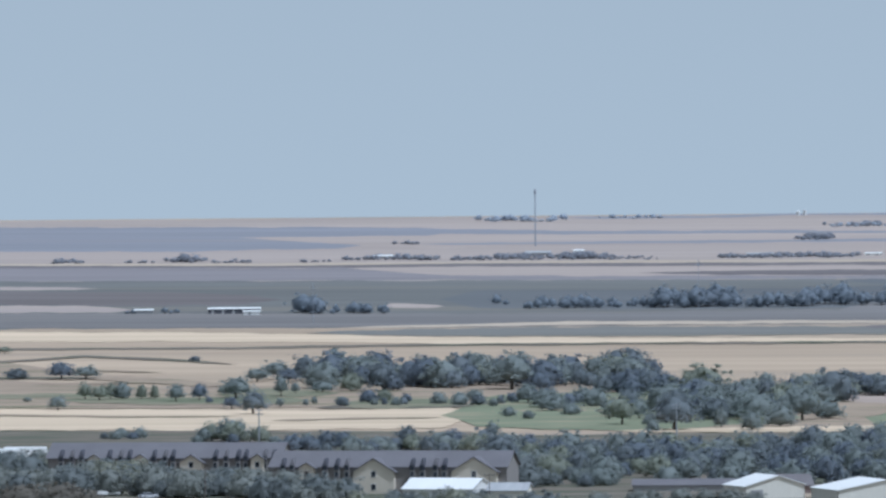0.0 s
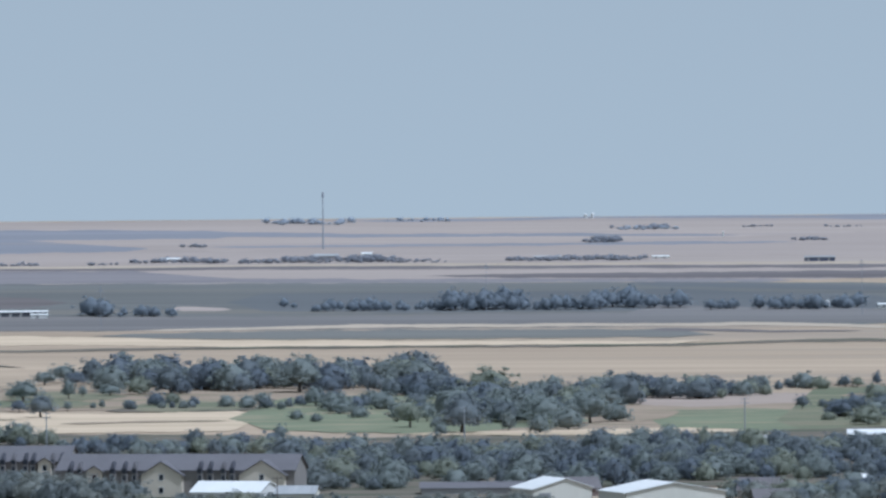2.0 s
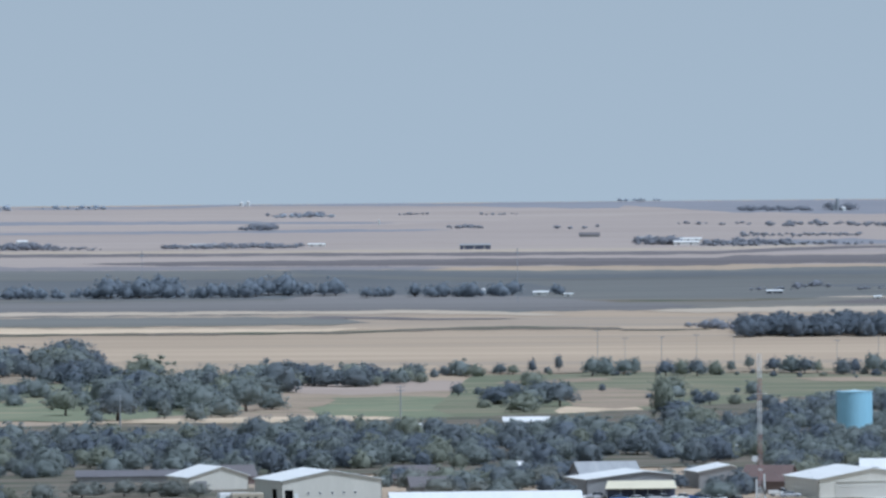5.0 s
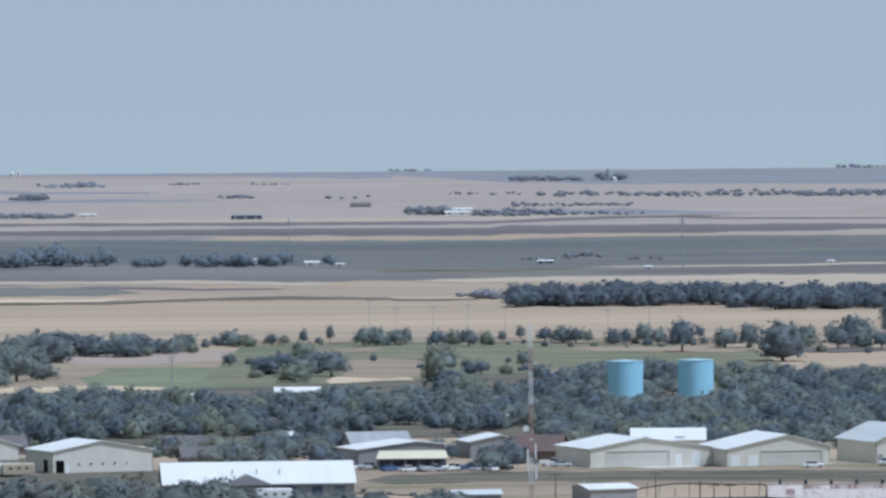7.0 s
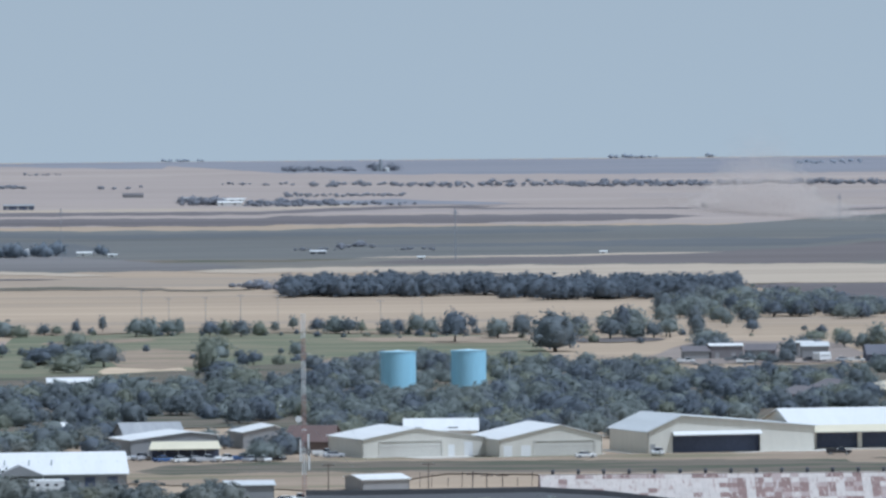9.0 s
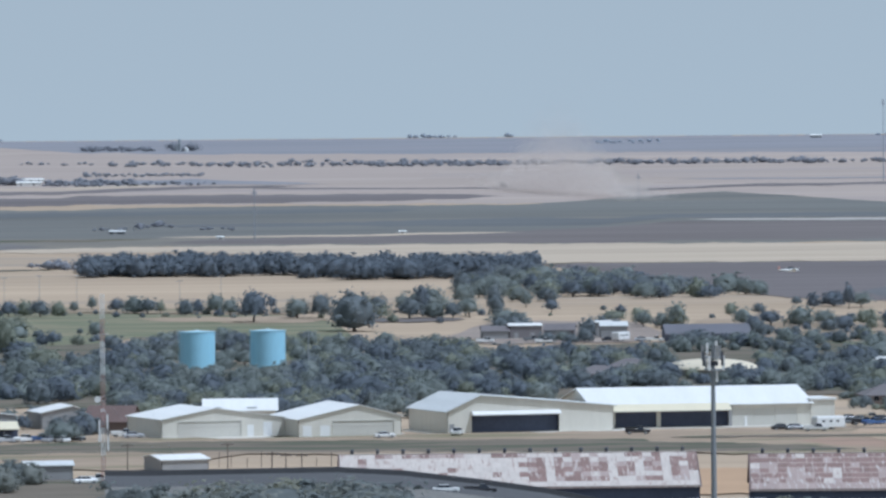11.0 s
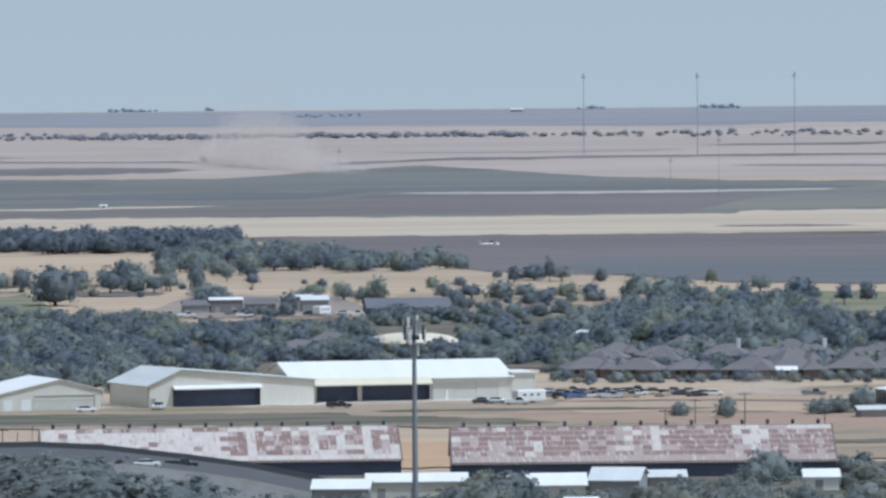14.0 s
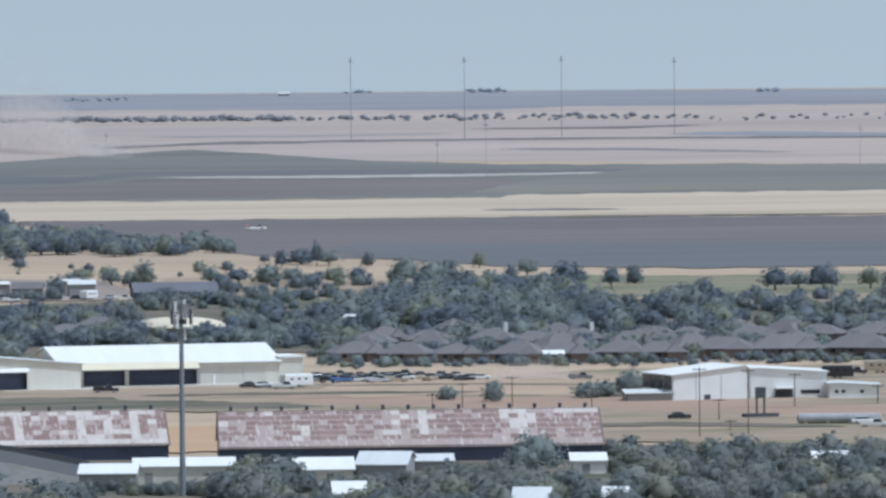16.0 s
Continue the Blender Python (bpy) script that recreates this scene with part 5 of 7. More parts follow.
def suburb_house(b, d, turn, w, dep, eave, rise, label, chimney=False, wing=True):
    """a one-storey brick house under a hipped shingle roof with a hipped wing in front"""
    ob = thing("house", b, d, turn, label, "house", "brick houses of the suburb")
    part("wall", boxes((0, w, 0, dep, 0, eave)), BRICK, ob)

    def hip(x0, x1, y0, y1, z, top, name="roof"):
        o = 0.5
        x0, x1, y0, y1 = x0 - o, x1 + o, y0 - o, y1 + o
        run = min(x1 - x0, y1 - y0) / 2 * 0.92
        bm = bmesh.new()
        if x1 - x0 > y1 - y0:
            r = ((x0 + run, (y0 + y1) / 2), (x1 - run, (y0 + y1) / 2))
        else:
            r = (((x0 + x1) / 2, y0 + run), ((x0 + x1) / 2, y1 - run))
        lo = [bm.verts.new((x, y, z - 0.15)) for x, y in ((x0, y0), (x1, y0), (x1, y1), (x0, y1))]
        mi = [bm.verts.new((x, y, z + 0.05)) for x, y in ((x0, y0), (x1, y0), (x1, y1), (x0, y1))]
        up = [bm.verts.new((*q, top)) for q in r]
        bm.faces.new(lo[::-1])
        for k in range(4):
            bm.faces.new((lo[k], lo[(k + 1) % 4], mi[(k + 1) % 4], mi[k]))
        if x1 - x0 > y1 - y0:
            for q in ((mi[0], mi[1], up[1], up[0]), (mi[1], mi[2], up[1]), (mi[2], mi[3], up[0], up[1]), (mi[3], mi[0], up[0])):
                bm.faces.new(q)
        else:
            for q in ((mi[0], mi[1], up[0]), (mi[1], mi[2], up[1], up[0]), (mi[2], mi[3], up[1]), (mi[3], mi[0], up[0], up[1])):
                bm.faces.new(q)
        part(name, bm, SHINGLE, ob)

    hip(0, w, 0, dep, eave, eave + rise)
    if wing:
        part("wall", boxes((w * 0.58, w * 0.95, -2.5, -0.02, 0, eave)), BRICK, ob)
        hip(w * 0.58, w * 0.95, -2.5, dep * 0.6, eave + 0.02, eave + rise * 0.78, "wing_roof")
    for x in (0.12, 0.36):
        window(ob, w * x, 0.9, 1.5, 1.3, frame_mat=GREY_SIDING)
    part("door", boxes((w * 0.28, w * 0.28 + 1, -0.06, 0.02, 0, 2.1)), WOOD_POLE, ob)
    if chimney:
        part("chimney", boxes((w * 0.7, w * 0.7 + 0.9, dep * 0.5, dep * 0.5 + 0.9, eave, eave + rise + 1.6)), WHITE_PAINT, ob, "white chimney")
    return ob


def suburb(rows):
    """rows: bearing, distance, width, depth, roof rise, turn, chimney"""
    for b, d, w, dep, rise, turn, ch in rows:
        suburb_house(b, d, turn, w, dep, 2.2, rise * 0.63, "one-storey brick house with grey-brown hipped roof", ch, w > 10)


suburb([(6.442, 1605, 13, 11, 4.0, 12, 0), (6.814, 1600, 12, 11, 4.2, -8, 0), (7.301, 1597, 11, 11, 4.0, 6, 0), (7.741, 1594, 13, 11, 4.6, -12, 0), (8.137, 1592, 14, 12, 4.4, 10, 0),
        (8.615, 1599, 13, 11, 4.2, -5, 0), (8.997, 1597, 12, 11, 3.8, 8, 0), (9.427, 1614, 16, 12, 4.4, -6, 0), (9.952, 1612, 18, 13, 5.2, 5, 0), (10.548, 1616, 18, 13, 5.0, -7, 0), (11.143, 1613, 15, 12, 4.4, 4, 0)])
suburb([(6.538, 1673, 12, 10, 3.6, -4, 0), (7.064, 1684, 12, 10, 3.6, 9, 0), (7.541, 1681, 13, 11, 4.2, -7, 1), (7.947, 1671, 12, 10, 3.8, 4, 0), (8.330, 1683, 12, 10, 3.8, 4, 1), (8.831, 1680, 13, 10, 3.6, -9, 0), (9.261, 1692, 12, 10, 3.6, 7, 0),
        (9.786, 1696, 13, 10, 3.6, 3, 0), (10.310, 1708, 13, 10, 3.6, -5, 0), (10.787, 1705, 13, 10, 3.6, 6, 0), (4.008, 1759, 12, 10, 3.4, 6, 0), (4.248, 1813, 12, 10, 3.4, -6, 0)])
SUBURB_RANDOM = random.Random(3)
for row_y, near, far, n in ((0, 1623, 1657, 7), (1, 1693, 1738, 7)):
    for k in range(n):
        share = (k + SUBURB_RANDOM.uniform(0.1, 0.9)) / n
        suburb([(6.299 + (11.214 - 6.299) * share, near + (far - near) * SUBURB_RANDOM.random(), SUBURB_RANDOM.uniform(8, 12.5), SUBURB_RANDOM.uniform(8, 11), SUBURB_RANDOM.uniform(3.4, 5.4), SUBURB_RANDOM.uniform(-35, 35), 0)])
s_w = thing("carport", 8.209, 1585, 5, "white metal carport beside brick houses", "carport", GS)
bm = bmesh.new()
slab(bm, [(0, 0, 2.4), (5, 0, 2.4), (5.2, 4, 3.2), (-0.2, 4, 3.2)], 0.15)
part("roof", bm, WHITE_METAL, s_w)
for x, y in ((0.2, 0.2), (4.6, 0.2), (0.2, 3.6), (4.6, 3.6)):
    part("post", boxes((x, x + 0.12, y, y + 0.12, 0, 2.5)), STEEL, s_w)

# ---- farm with dark roof and shell-roofed hall ----
low_shed(4.756, 2099, 6, 26.19, 14, 2.10, 2.79, NAVY, material("dark_blue_grey_roof", (0.13, 0.13, 0.15), 0.7, vary=0.15, grain=0.5, large=6), "long dark-roofed barn at the field's edge", "barn", "farm buildings")
low_shed(3.43, 2130, 6, 10.2, 9, 4.2, 0.6, MAUVE_SIDING, WHITE_METAL, "farm shed with white roof and dark doorway", "shed", "farm buildings")
low_shed(3.20, 2128, 4, 8.4, 8, 2.6, 1.5, GREY_SIDING, SHINGLE, "low grey-roofed wing beside the farm shed", "farmhouse", "farm buildings")
low_shed(3.72, 2150, -4, 9.65, 8, 2.2, 1.8, MAUVE_SIDING, SHINGLE, "low brown farmhouse near the barns", "farmhouse", "farm buildings")
low_shed(4.20, 2131, 3, 8.4, 8, 3.9, 1.2, GREY_SIDING, GREY_METAL, "pale grey farm shed in a yard", "shed", "farm buildings")
low_shed(4.16, 2146, 3, 5.0, 5, 4.6, 0.4, GREY_SIDING, WHITE_METAL, "small white-roofed farm shed", "shed", "farm buildings")
low_shed(6.465, 1891, 0, 7.56, 6, 0.94, 0.63, WHITE_PAINT, WHITE_METAL, "low white trailer home among trees", "trailer home", "farm buildings")

hall = thing("shell_roofed_hall", 5.126, 1806, 0, "low round hall with tan shell roof among trees", "hall")
bm = bmesh.new()
rr = 12.64
lathe(bm, [(rr * 0.97, -0.2), (rr * 0.97, 1.81)], 48)
part("wall", bm, GREY_SIDING, hall)
bm = bmesh.new()
z0, zh = 1.81, 2.56
lathe(bm, [(rr * 1.02, z0 - 0.2), (rr * 1.02, z0 + 0.1)] + [(rr * math.cos(radians(a)), z0 + 0.1 + zh * math.sin(radians(a))) for a in range(8, 89, 8)], 56)
rf = part("roof", bm, DOME, hall, "tan curved shell roof")
rf.data.polygons.foreach_set("use_smooth", [True] * len(rf.data.polygons))

# ---- single trees ----
trees("dark round tree standing on dry grass", "trees on the dry grass", [(-10.403, 2349, 6.7, 5.1), (-10.284, 2337, 5.8, 5.8), (-10.189, 2347, 6.6, 4.7), (-10.084, 2346, 7.4, 5.5), (-9.927, 2344, 5.9, 3.9), (-9.817, 2343, 6.2, 3.1), (-9.636, 2320, 7.3, 5.4), (-9.441, 2328, 7.0, 5.0), (-9.221, 2378, 4.4, 4.8),
    (-9.126, 2346, 8.6, 10.2), (-8.984, 2194, 8.8, 8.4), (-8.749, 2363, 8.7, 4.7), (-8.629, 2383, 4.8, 3.2), (-8.400, 2391, 4.8, 8.0), (-10.606, 2546, 7.6, 8.9), (-10.392, 2544, 5.9, 8.9), (-10.982, 2551, 5.1, 7.7), (-10.889, 2329, 2.3, 2.7), (-10.633, 2252, 5.6, 5.6)])
trees("small tree on dry grass", "trees on the dry grass", [(-9.355, 2301, 2.7, 2.3), (-9.165, 2251, 4.5, 4.9), (-8.759, 2257, 4.1, 3.0), (-8.544, 2276, 2.7, 1.9), (-8.468, 2286, 3.0, 1.9), (-8.258, 2273, 3.4, 2.7), (-9.476, 2717, 2.7, 4.1), (-8.948, 2505, 5.8, 8.3), (-8.781, 2525, 7.6, 10.5), (-8.685, 2491, 6.2, 7.5), (-11.075, 2823, 3.3, 5.2), (-7.876, 2269, 3.0, 1.9)])
trees("oak beside the green lawn", "oaks round the lawn", [(-6.971, 1916, 7.0, 4.2), (-6.467, 2201, 6.6, 8.8), (-5.872, 2057, 9.6, 8.6), (-5.728, 2111, 7.0, 5.3), (-5.433, 2001, 12.3, 12.0), (-5.610, 1972, 4.6, 3.9), (-5.037, 2018, 7.4, 4.4), (-4.727, 2069, 9.7, 10.3), (-5.202, 2329, 12.8, 17.1), (-4.346, 2082, 12.1, 10.4), (-4.132, 2097, 8.0, 8.7), (-6.800, 2407, 14.8, 16.0), (-8.065, 2495, 11.6, 12.5), (-9.167, 1936, 7.4, 9.0)])
trees("oak standing on the green lawn", "oaks round the lawn", [(-6.515, 2235, 7.8, 9.7), (-6.180, 2285, 5.7, 7.6), (-6.301, 2157, 4.7, 5.4), (-5.489, 2149, 11.8, 15.0), (-4.965, 2115, 10.6, 13.4), (-5.943, 2136, 6.1, 7.1), (-6.826, 2145, 3.6, 4.3), (-6.659, 2120, 3.2, 3.5), (-5.633, 2055, 4.1, 4.5), (-4.775, 1996, 6.7, 6.7), (-4.537, 2024, 7.8, 8.4)], leaf=LEAF, kinds=("broad", "round"))
trees("tree in the row along the pasture", "tree row along the pasture", grow=1.22, rows=[(-2.193, 2413, 4.0, 3.6), (-2.088, 2412, 3.6, 3.2), (-1.926, 2421, 5.2, 2.4), (-1.701, 2440, 6.1, 2.4), (-1.420, 2394, 6.4, 5.6), (-1.310, 2398, 6.8, 5.6), (-1.152, 2402, 5.2, 5.2), (-1.057, 2412, 6.0, 3.2), (-0.799, 2388, 5.6, 4.8), (-0.665, 2397, 5.6, 4.8), (-0.532, 2385, 5.6, 5.2), (-0.379, 2394, 5.2, 4.4),
    (-0.245, 2436, 3.7, 2.4), (-0.092, 2445, 4.9, 2.9), (0.113, 2421, 5.2, 4.4), (0.266, 2409, 6.0, 6.4), (0.376, 2403, 5.6, 5.2), (0.481, 2407, 4.4, 2.8), (0.696, 2389, 5.6, 4.8), (0.796, 2399, 5.2, 3.2), (0.949, 2392, 7.2, 5.2), (1.072, 2370, 6.3, 4.7)])
trees("tree in the row along the pasture", "tree row along the pasture", grow=1.22, rows=[(1.268, 2316, 10.4, 7.7), (1.421, 2442, 4.5, 2.8), (1.635, 2349, 7.0, 6.7), (1.840, 2348, 8.2, 5.9), (2.125, 2224, 12.2, 12.2), (2.340, 2354, 5.1, 5.1), (2.588, 2336, 7.0, 6.6), (2.697, 2356, 10.6, 4.3), (2.797, 2340, 5.8, 5.8), (-2.100, 2180, 5.5, 6.2), (-2.243, 2123, 5.7, 7.1), (-1.932, 2262, 6.4, 6.8), (-1.837, 2147, 6.4, 8.9), (-1.694, 2100, 7.0, 8.0), (-2.005, 2048, 5.8, 8.5),
    (-0.762, 2207, 6.6, 8.5), (-0.821, 1975, 11.5, 5.6), (-0.692, 1973, 5.6, 8.2), (-0.429, 2109, 4.2, 4.2), (-2.553, 2215, 4.4, 3.7), (-1.335, 2256, 2.3, 1.9)])
trees("scattered tree on tan grass", "trees on tan grass behind the woods", grow=1.18, rows=[(2.832, 2391, 5.6, 6.8), (2.951, 2337, 5.8, 4.7), (3.094, 2351, 6.7, 5.1), (3.309, 2376, 10.3, 4.8), (3.427, 2270, 5.3, 10.2), (3.572, 2438, 5.3, 3.3), (3.786, 2393, 4.4, 4.0), (4.309, 2299, 3.8, 6.9), (4.547, 2260, 5.3, 4.9), (4.713, 2243, 4.5, 3.4), (4.842, 2226, 8.5, 5.6),
    (2.727, 2387, 8.8, 11.9), (2.527, 2411, 5.6, 4.0), (2.322, 2381, 6.7, 6.0), (2.203, 2372, 6.3, 5.1), (3.060, 2362, 6.3, 5.5), (3.322, 2306, 10.0, 4.2), (3.777, 2516, 6.3, 5.0), (3.968, 2536, 5.9, 6.3)])
trees("scattered tree on tan grass", "trees on tan grass behind the woods", grow=1.18, rows=[(4.562, 2240, 5.6, 4.5), (4.719, 2228, 4.5, 3.3), (4.843, 2226, 8.2, 5.2), (5.398, 2242, 6.0, 5.6), (5.636, 2250, 4.9, 6.8), (5.885, 2237, 6.7, 7.5), (6.090, 2246, 5.2, 6.4), (6.297, 2402, 8.4, 3.2), (6.448, 2231, 5.6, 6.3), (6.639, 2240, 5.2, 5.2), (6.727, 2398, 5.2, 3.6), (5.996, 2405, 6.0, 4.0), (6.163, 2425, 5.3, 8.1), (6.402, 2412, 5.2, 6.0),
    (7.045, 2204, 9.2, 7.3), (7.260, 2213, 8.1, 7.4), (7.403, 2244, 7.5, 6.7), (7.667, 2379, 5.6, 3.6), (7.785, 2160, 6.1, 6.5), (8.072, 2296, 5.7, 5.7), (8.405, 2213, 7.7, 8.1), (8.786, 2180, 6.5, 4.7), (8.977, 2208, 6.3, 4.4)])
trees("tree before a ploughed field", "trees before the plough", [(9.574, 2000, 9.3, 5.3), (10.171, 2130, 8.2, 7.8), (10.361, 2146, 6.4, 6.4), (10.576, 2127, 9.2, 9.6), (10.971, 2140, 8.6, 6.4), (11.147, 2122, 8.1, 5.3), (9.263, 1977, 6.6, 5.6), (9.788, 1948, 6.5, 5.8), (10.360, 1897, 6.3, 7.0), (10.741, 1895, 6.3, 7.9)])
trees("dark tree behind a farm shed", "farmyard trees", [(3.36, 2165, 7.6, 6.0), (3.47, 2160, 8.2, 6.4), (3.56, 2170, 6.8, 5.4), (4.10, 2160, 7.0, 6.0), (4.22, 2165, 7.4, 6.6), (4.33, 2170, 6.2, 5.0)], leaf=LEAF_DARK, kinds=("broad", "round"))
trees("oak hiding the foot of a water tank", "oaks before the tanks", [(0.657, 1752, 5.5, 6.4), (0.800, 1743, 5.8, 6.7), (0.934, 1750, 6.4, 5.8), (1.263, 1732, 5.8, 6.4), (1.406, 1739, 6.1, 6.4), (1.506, 1754, 7.3, 5.8), (1.134, 1749, 6.1, 6.4)], leaf=LEAF)
trees("oak close before a water tank", "oaks before the tanks", [(0.964, 1902, 5.4, 6.0), (1.074, 1920, 5.1, 5.8), (1.193, 1900, 5.4, 5.7), (1.313, 1956, 4.2, 5.5), (0.659, 1821, 4.2, 5.5), (0.798, 1812, 3.9, 6.0), (0.941, 1819, 4.2, 5.5), (1.023, 1879, 4.1, 4.7), (1.251, 1816, 4.2, 5.4), (1.395, 1807, 3.9, 6.0), (1.538, 1814, 4.2, 5.4), (0.559, 1865, 4.0, 5.3)], leaf=LEAF)
trees("round dark shrub on the airfield's dry grass", "shrubs on the airfield", [(7.394, 1405, 3.7, 3.7), (7.776, 1396, 5.3, 4.0)], leaf=LEAF, kinds=("round",))
trees("dark bushy tree beside the white factory", "trees beside the factory", [(8.565, 1410, 4.2, 5.4), (8.723, 1414, 4.5, 4.7), (8.933, 1418, 6.6, 5.9)], leaf=LEAF, kinds=("round", "broad"))
trees("tall dark tree before the warehouse", "trees before the warehouse", [(8.129, 1130, 8.6, 7.6), (8.02, 1126, 6.4, 5.4), (6.577, 1159, 1.9, 2.9), (8.895, 1169, 4.3, 2.9), (-2.203, 1428, 5.9, 7.1), (-2.441, 1512, 4.3, 6.3), (-0.810, 1289, 4.7, 3.7), (-0.340, 1445, 5.3, 6.7)], leaf=LEAF)
trees("dusty tree beside a pale shed", "trees beside the sheds", [(-5.38, 1492, 4.6, 5.2), (-5.17, 1490, 4.2, 5.4), (-4.98, 1488, 4.4, 6.0), (-4.76, 1484, 4.0, 5.0), (-5.62, 1500, 3.8, 4.6), (-2.959, 1503, 6.0, 6.0), (-2.720, 1490, 4.2, 7.0), (-1.815, 1521, 5.8, 6.3), (-2.387, 1478, 4.2, 4.9), (-5.735, 1482, 4.2, 5.4), (-6.069, 1470, 4.9, 5.6)], leaf=LEAF_NEAR)
trees("grey-brown dusty tree beside a car park", "dusty trees by the car park", [(-10.936, 1478, 8.1, 11.1), (-10.603, 1470, 8.1, 11.0), (-10.365, 1466, 6.1, 7.3), (-4.303, 1309, 5.0, 6.5), (-3.351, 1315, 7.0, 5.5)], leaf=LEAF_DRY, kinds=("broad", "wide"))

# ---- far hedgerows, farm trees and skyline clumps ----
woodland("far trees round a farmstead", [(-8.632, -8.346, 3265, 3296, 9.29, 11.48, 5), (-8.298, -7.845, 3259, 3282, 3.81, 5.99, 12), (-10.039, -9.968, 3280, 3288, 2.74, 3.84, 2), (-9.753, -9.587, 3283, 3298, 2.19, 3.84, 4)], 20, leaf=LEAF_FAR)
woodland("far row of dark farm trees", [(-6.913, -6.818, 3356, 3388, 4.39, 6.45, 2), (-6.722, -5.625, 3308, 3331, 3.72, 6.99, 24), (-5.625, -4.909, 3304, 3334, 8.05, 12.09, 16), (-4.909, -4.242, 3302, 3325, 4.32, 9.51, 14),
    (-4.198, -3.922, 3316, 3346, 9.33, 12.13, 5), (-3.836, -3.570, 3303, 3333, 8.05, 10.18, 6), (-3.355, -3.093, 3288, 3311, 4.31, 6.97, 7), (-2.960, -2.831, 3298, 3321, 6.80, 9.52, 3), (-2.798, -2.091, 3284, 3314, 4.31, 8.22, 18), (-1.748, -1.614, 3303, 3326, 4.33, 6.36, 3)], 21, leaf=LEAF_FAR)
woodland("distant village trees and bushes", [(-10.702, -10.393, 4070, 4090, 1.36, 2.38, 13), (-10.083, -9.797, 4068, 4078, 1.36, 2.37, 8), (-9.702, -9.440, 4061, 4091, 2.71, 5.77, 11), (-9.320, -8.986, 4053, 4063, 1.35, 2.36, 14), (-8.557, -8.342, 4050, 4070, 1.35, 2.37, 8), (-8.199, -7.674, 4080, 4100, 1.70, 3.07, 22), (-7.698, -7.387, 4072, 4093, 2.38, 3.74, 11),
    (-7.292, -6.528, 4061, 4091, 1.70, 4.07, 32), (-6.456, -6.003, 4058, 4088, 2.72, 5.10, 16), (-6.003, -5.573, 4050, 4070, 1.02, 2.03, 13), (-5.025, -4.334, 4060, 4090, 1.70, 3.06, 29), (-4.334, -3.858, 4060, 4090, 1.70, 3.06, 19), (-7.816, -7.553, 4357, 4379, 2.18, 3.64, 5), (-4.309, -4.071, 4397, 4430, 1.84, 4.42, 10)], 22, leaf=LEAF_HAZED, kinds=("bush", "round", "wide"))
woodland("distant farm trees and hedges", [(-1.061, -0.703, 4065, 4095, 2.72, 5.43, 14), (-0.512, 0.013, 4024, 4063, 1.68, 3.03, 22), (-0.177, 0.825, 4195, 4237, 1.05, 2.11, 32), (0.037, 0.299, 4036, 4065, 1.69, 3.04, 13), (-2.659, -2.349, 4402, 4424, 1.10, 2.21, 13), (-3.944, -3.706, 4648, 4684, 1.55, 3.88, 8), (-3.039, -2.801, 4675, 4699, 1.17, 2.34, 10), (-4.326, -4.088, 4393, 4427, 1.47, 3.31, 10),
    (-0.175, 0.445, 4691, 4739, 1.57, 4.32, 22), (0.588, 0.779, 4691, 4727, 2.35, 6.27, 8), (0.296, 0.583, 3373, 3412, 1.69, 3.95, 8), (-0.661, -0.423, 2896, 2922, 1.94, 2.91, 3), (-0.447, -0.160, 2849, 2887, 2.87, 4.78, 8)], 23, leaf=LEAF_HAZED, kinds=("bush", "round", "wide"))
woodland("far line of small trees along a road", [(-0.730, 0.730, 4416, 4461, 1.18, 2.37, 26), (0.731, 3.008, 4389, 4456, 1.47, 2.95, 70), (2.645, 4.408, 4377, 4421, 1.46, 2.94, 67), (4.408, 5.859, 4354, 4387, 1.17, 2.62, 48), (5.458, 6.890, 4355, 4399, 1.17, 2.92, 35), (6.890, 9.596, 4324, 4390, 1.46, 3.19, 38), (9.372, 11.276, 4284, 4371, 1.44, 2.89, 22)], 24, leaf=LEAF_HAZED, kinds=("bush", "round", "wide"))
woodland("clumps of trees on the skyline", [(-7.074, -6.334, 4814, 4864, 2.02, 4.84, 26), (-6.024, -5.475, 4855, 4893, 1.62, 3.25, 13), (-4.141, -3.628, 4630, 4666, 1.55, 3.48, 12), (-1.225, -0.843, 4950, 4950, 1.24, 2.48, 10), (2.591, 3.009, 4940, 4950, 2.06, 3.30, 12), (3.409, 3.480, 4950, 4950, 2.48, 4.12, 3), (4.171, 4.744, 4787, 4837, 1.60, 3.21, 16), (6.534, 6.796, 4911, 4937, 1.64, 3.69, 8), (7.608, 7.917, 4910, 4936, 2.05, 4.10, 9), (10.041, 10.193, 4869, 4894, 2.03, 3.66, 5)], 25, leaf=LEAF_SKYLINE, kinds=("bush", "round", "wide"))

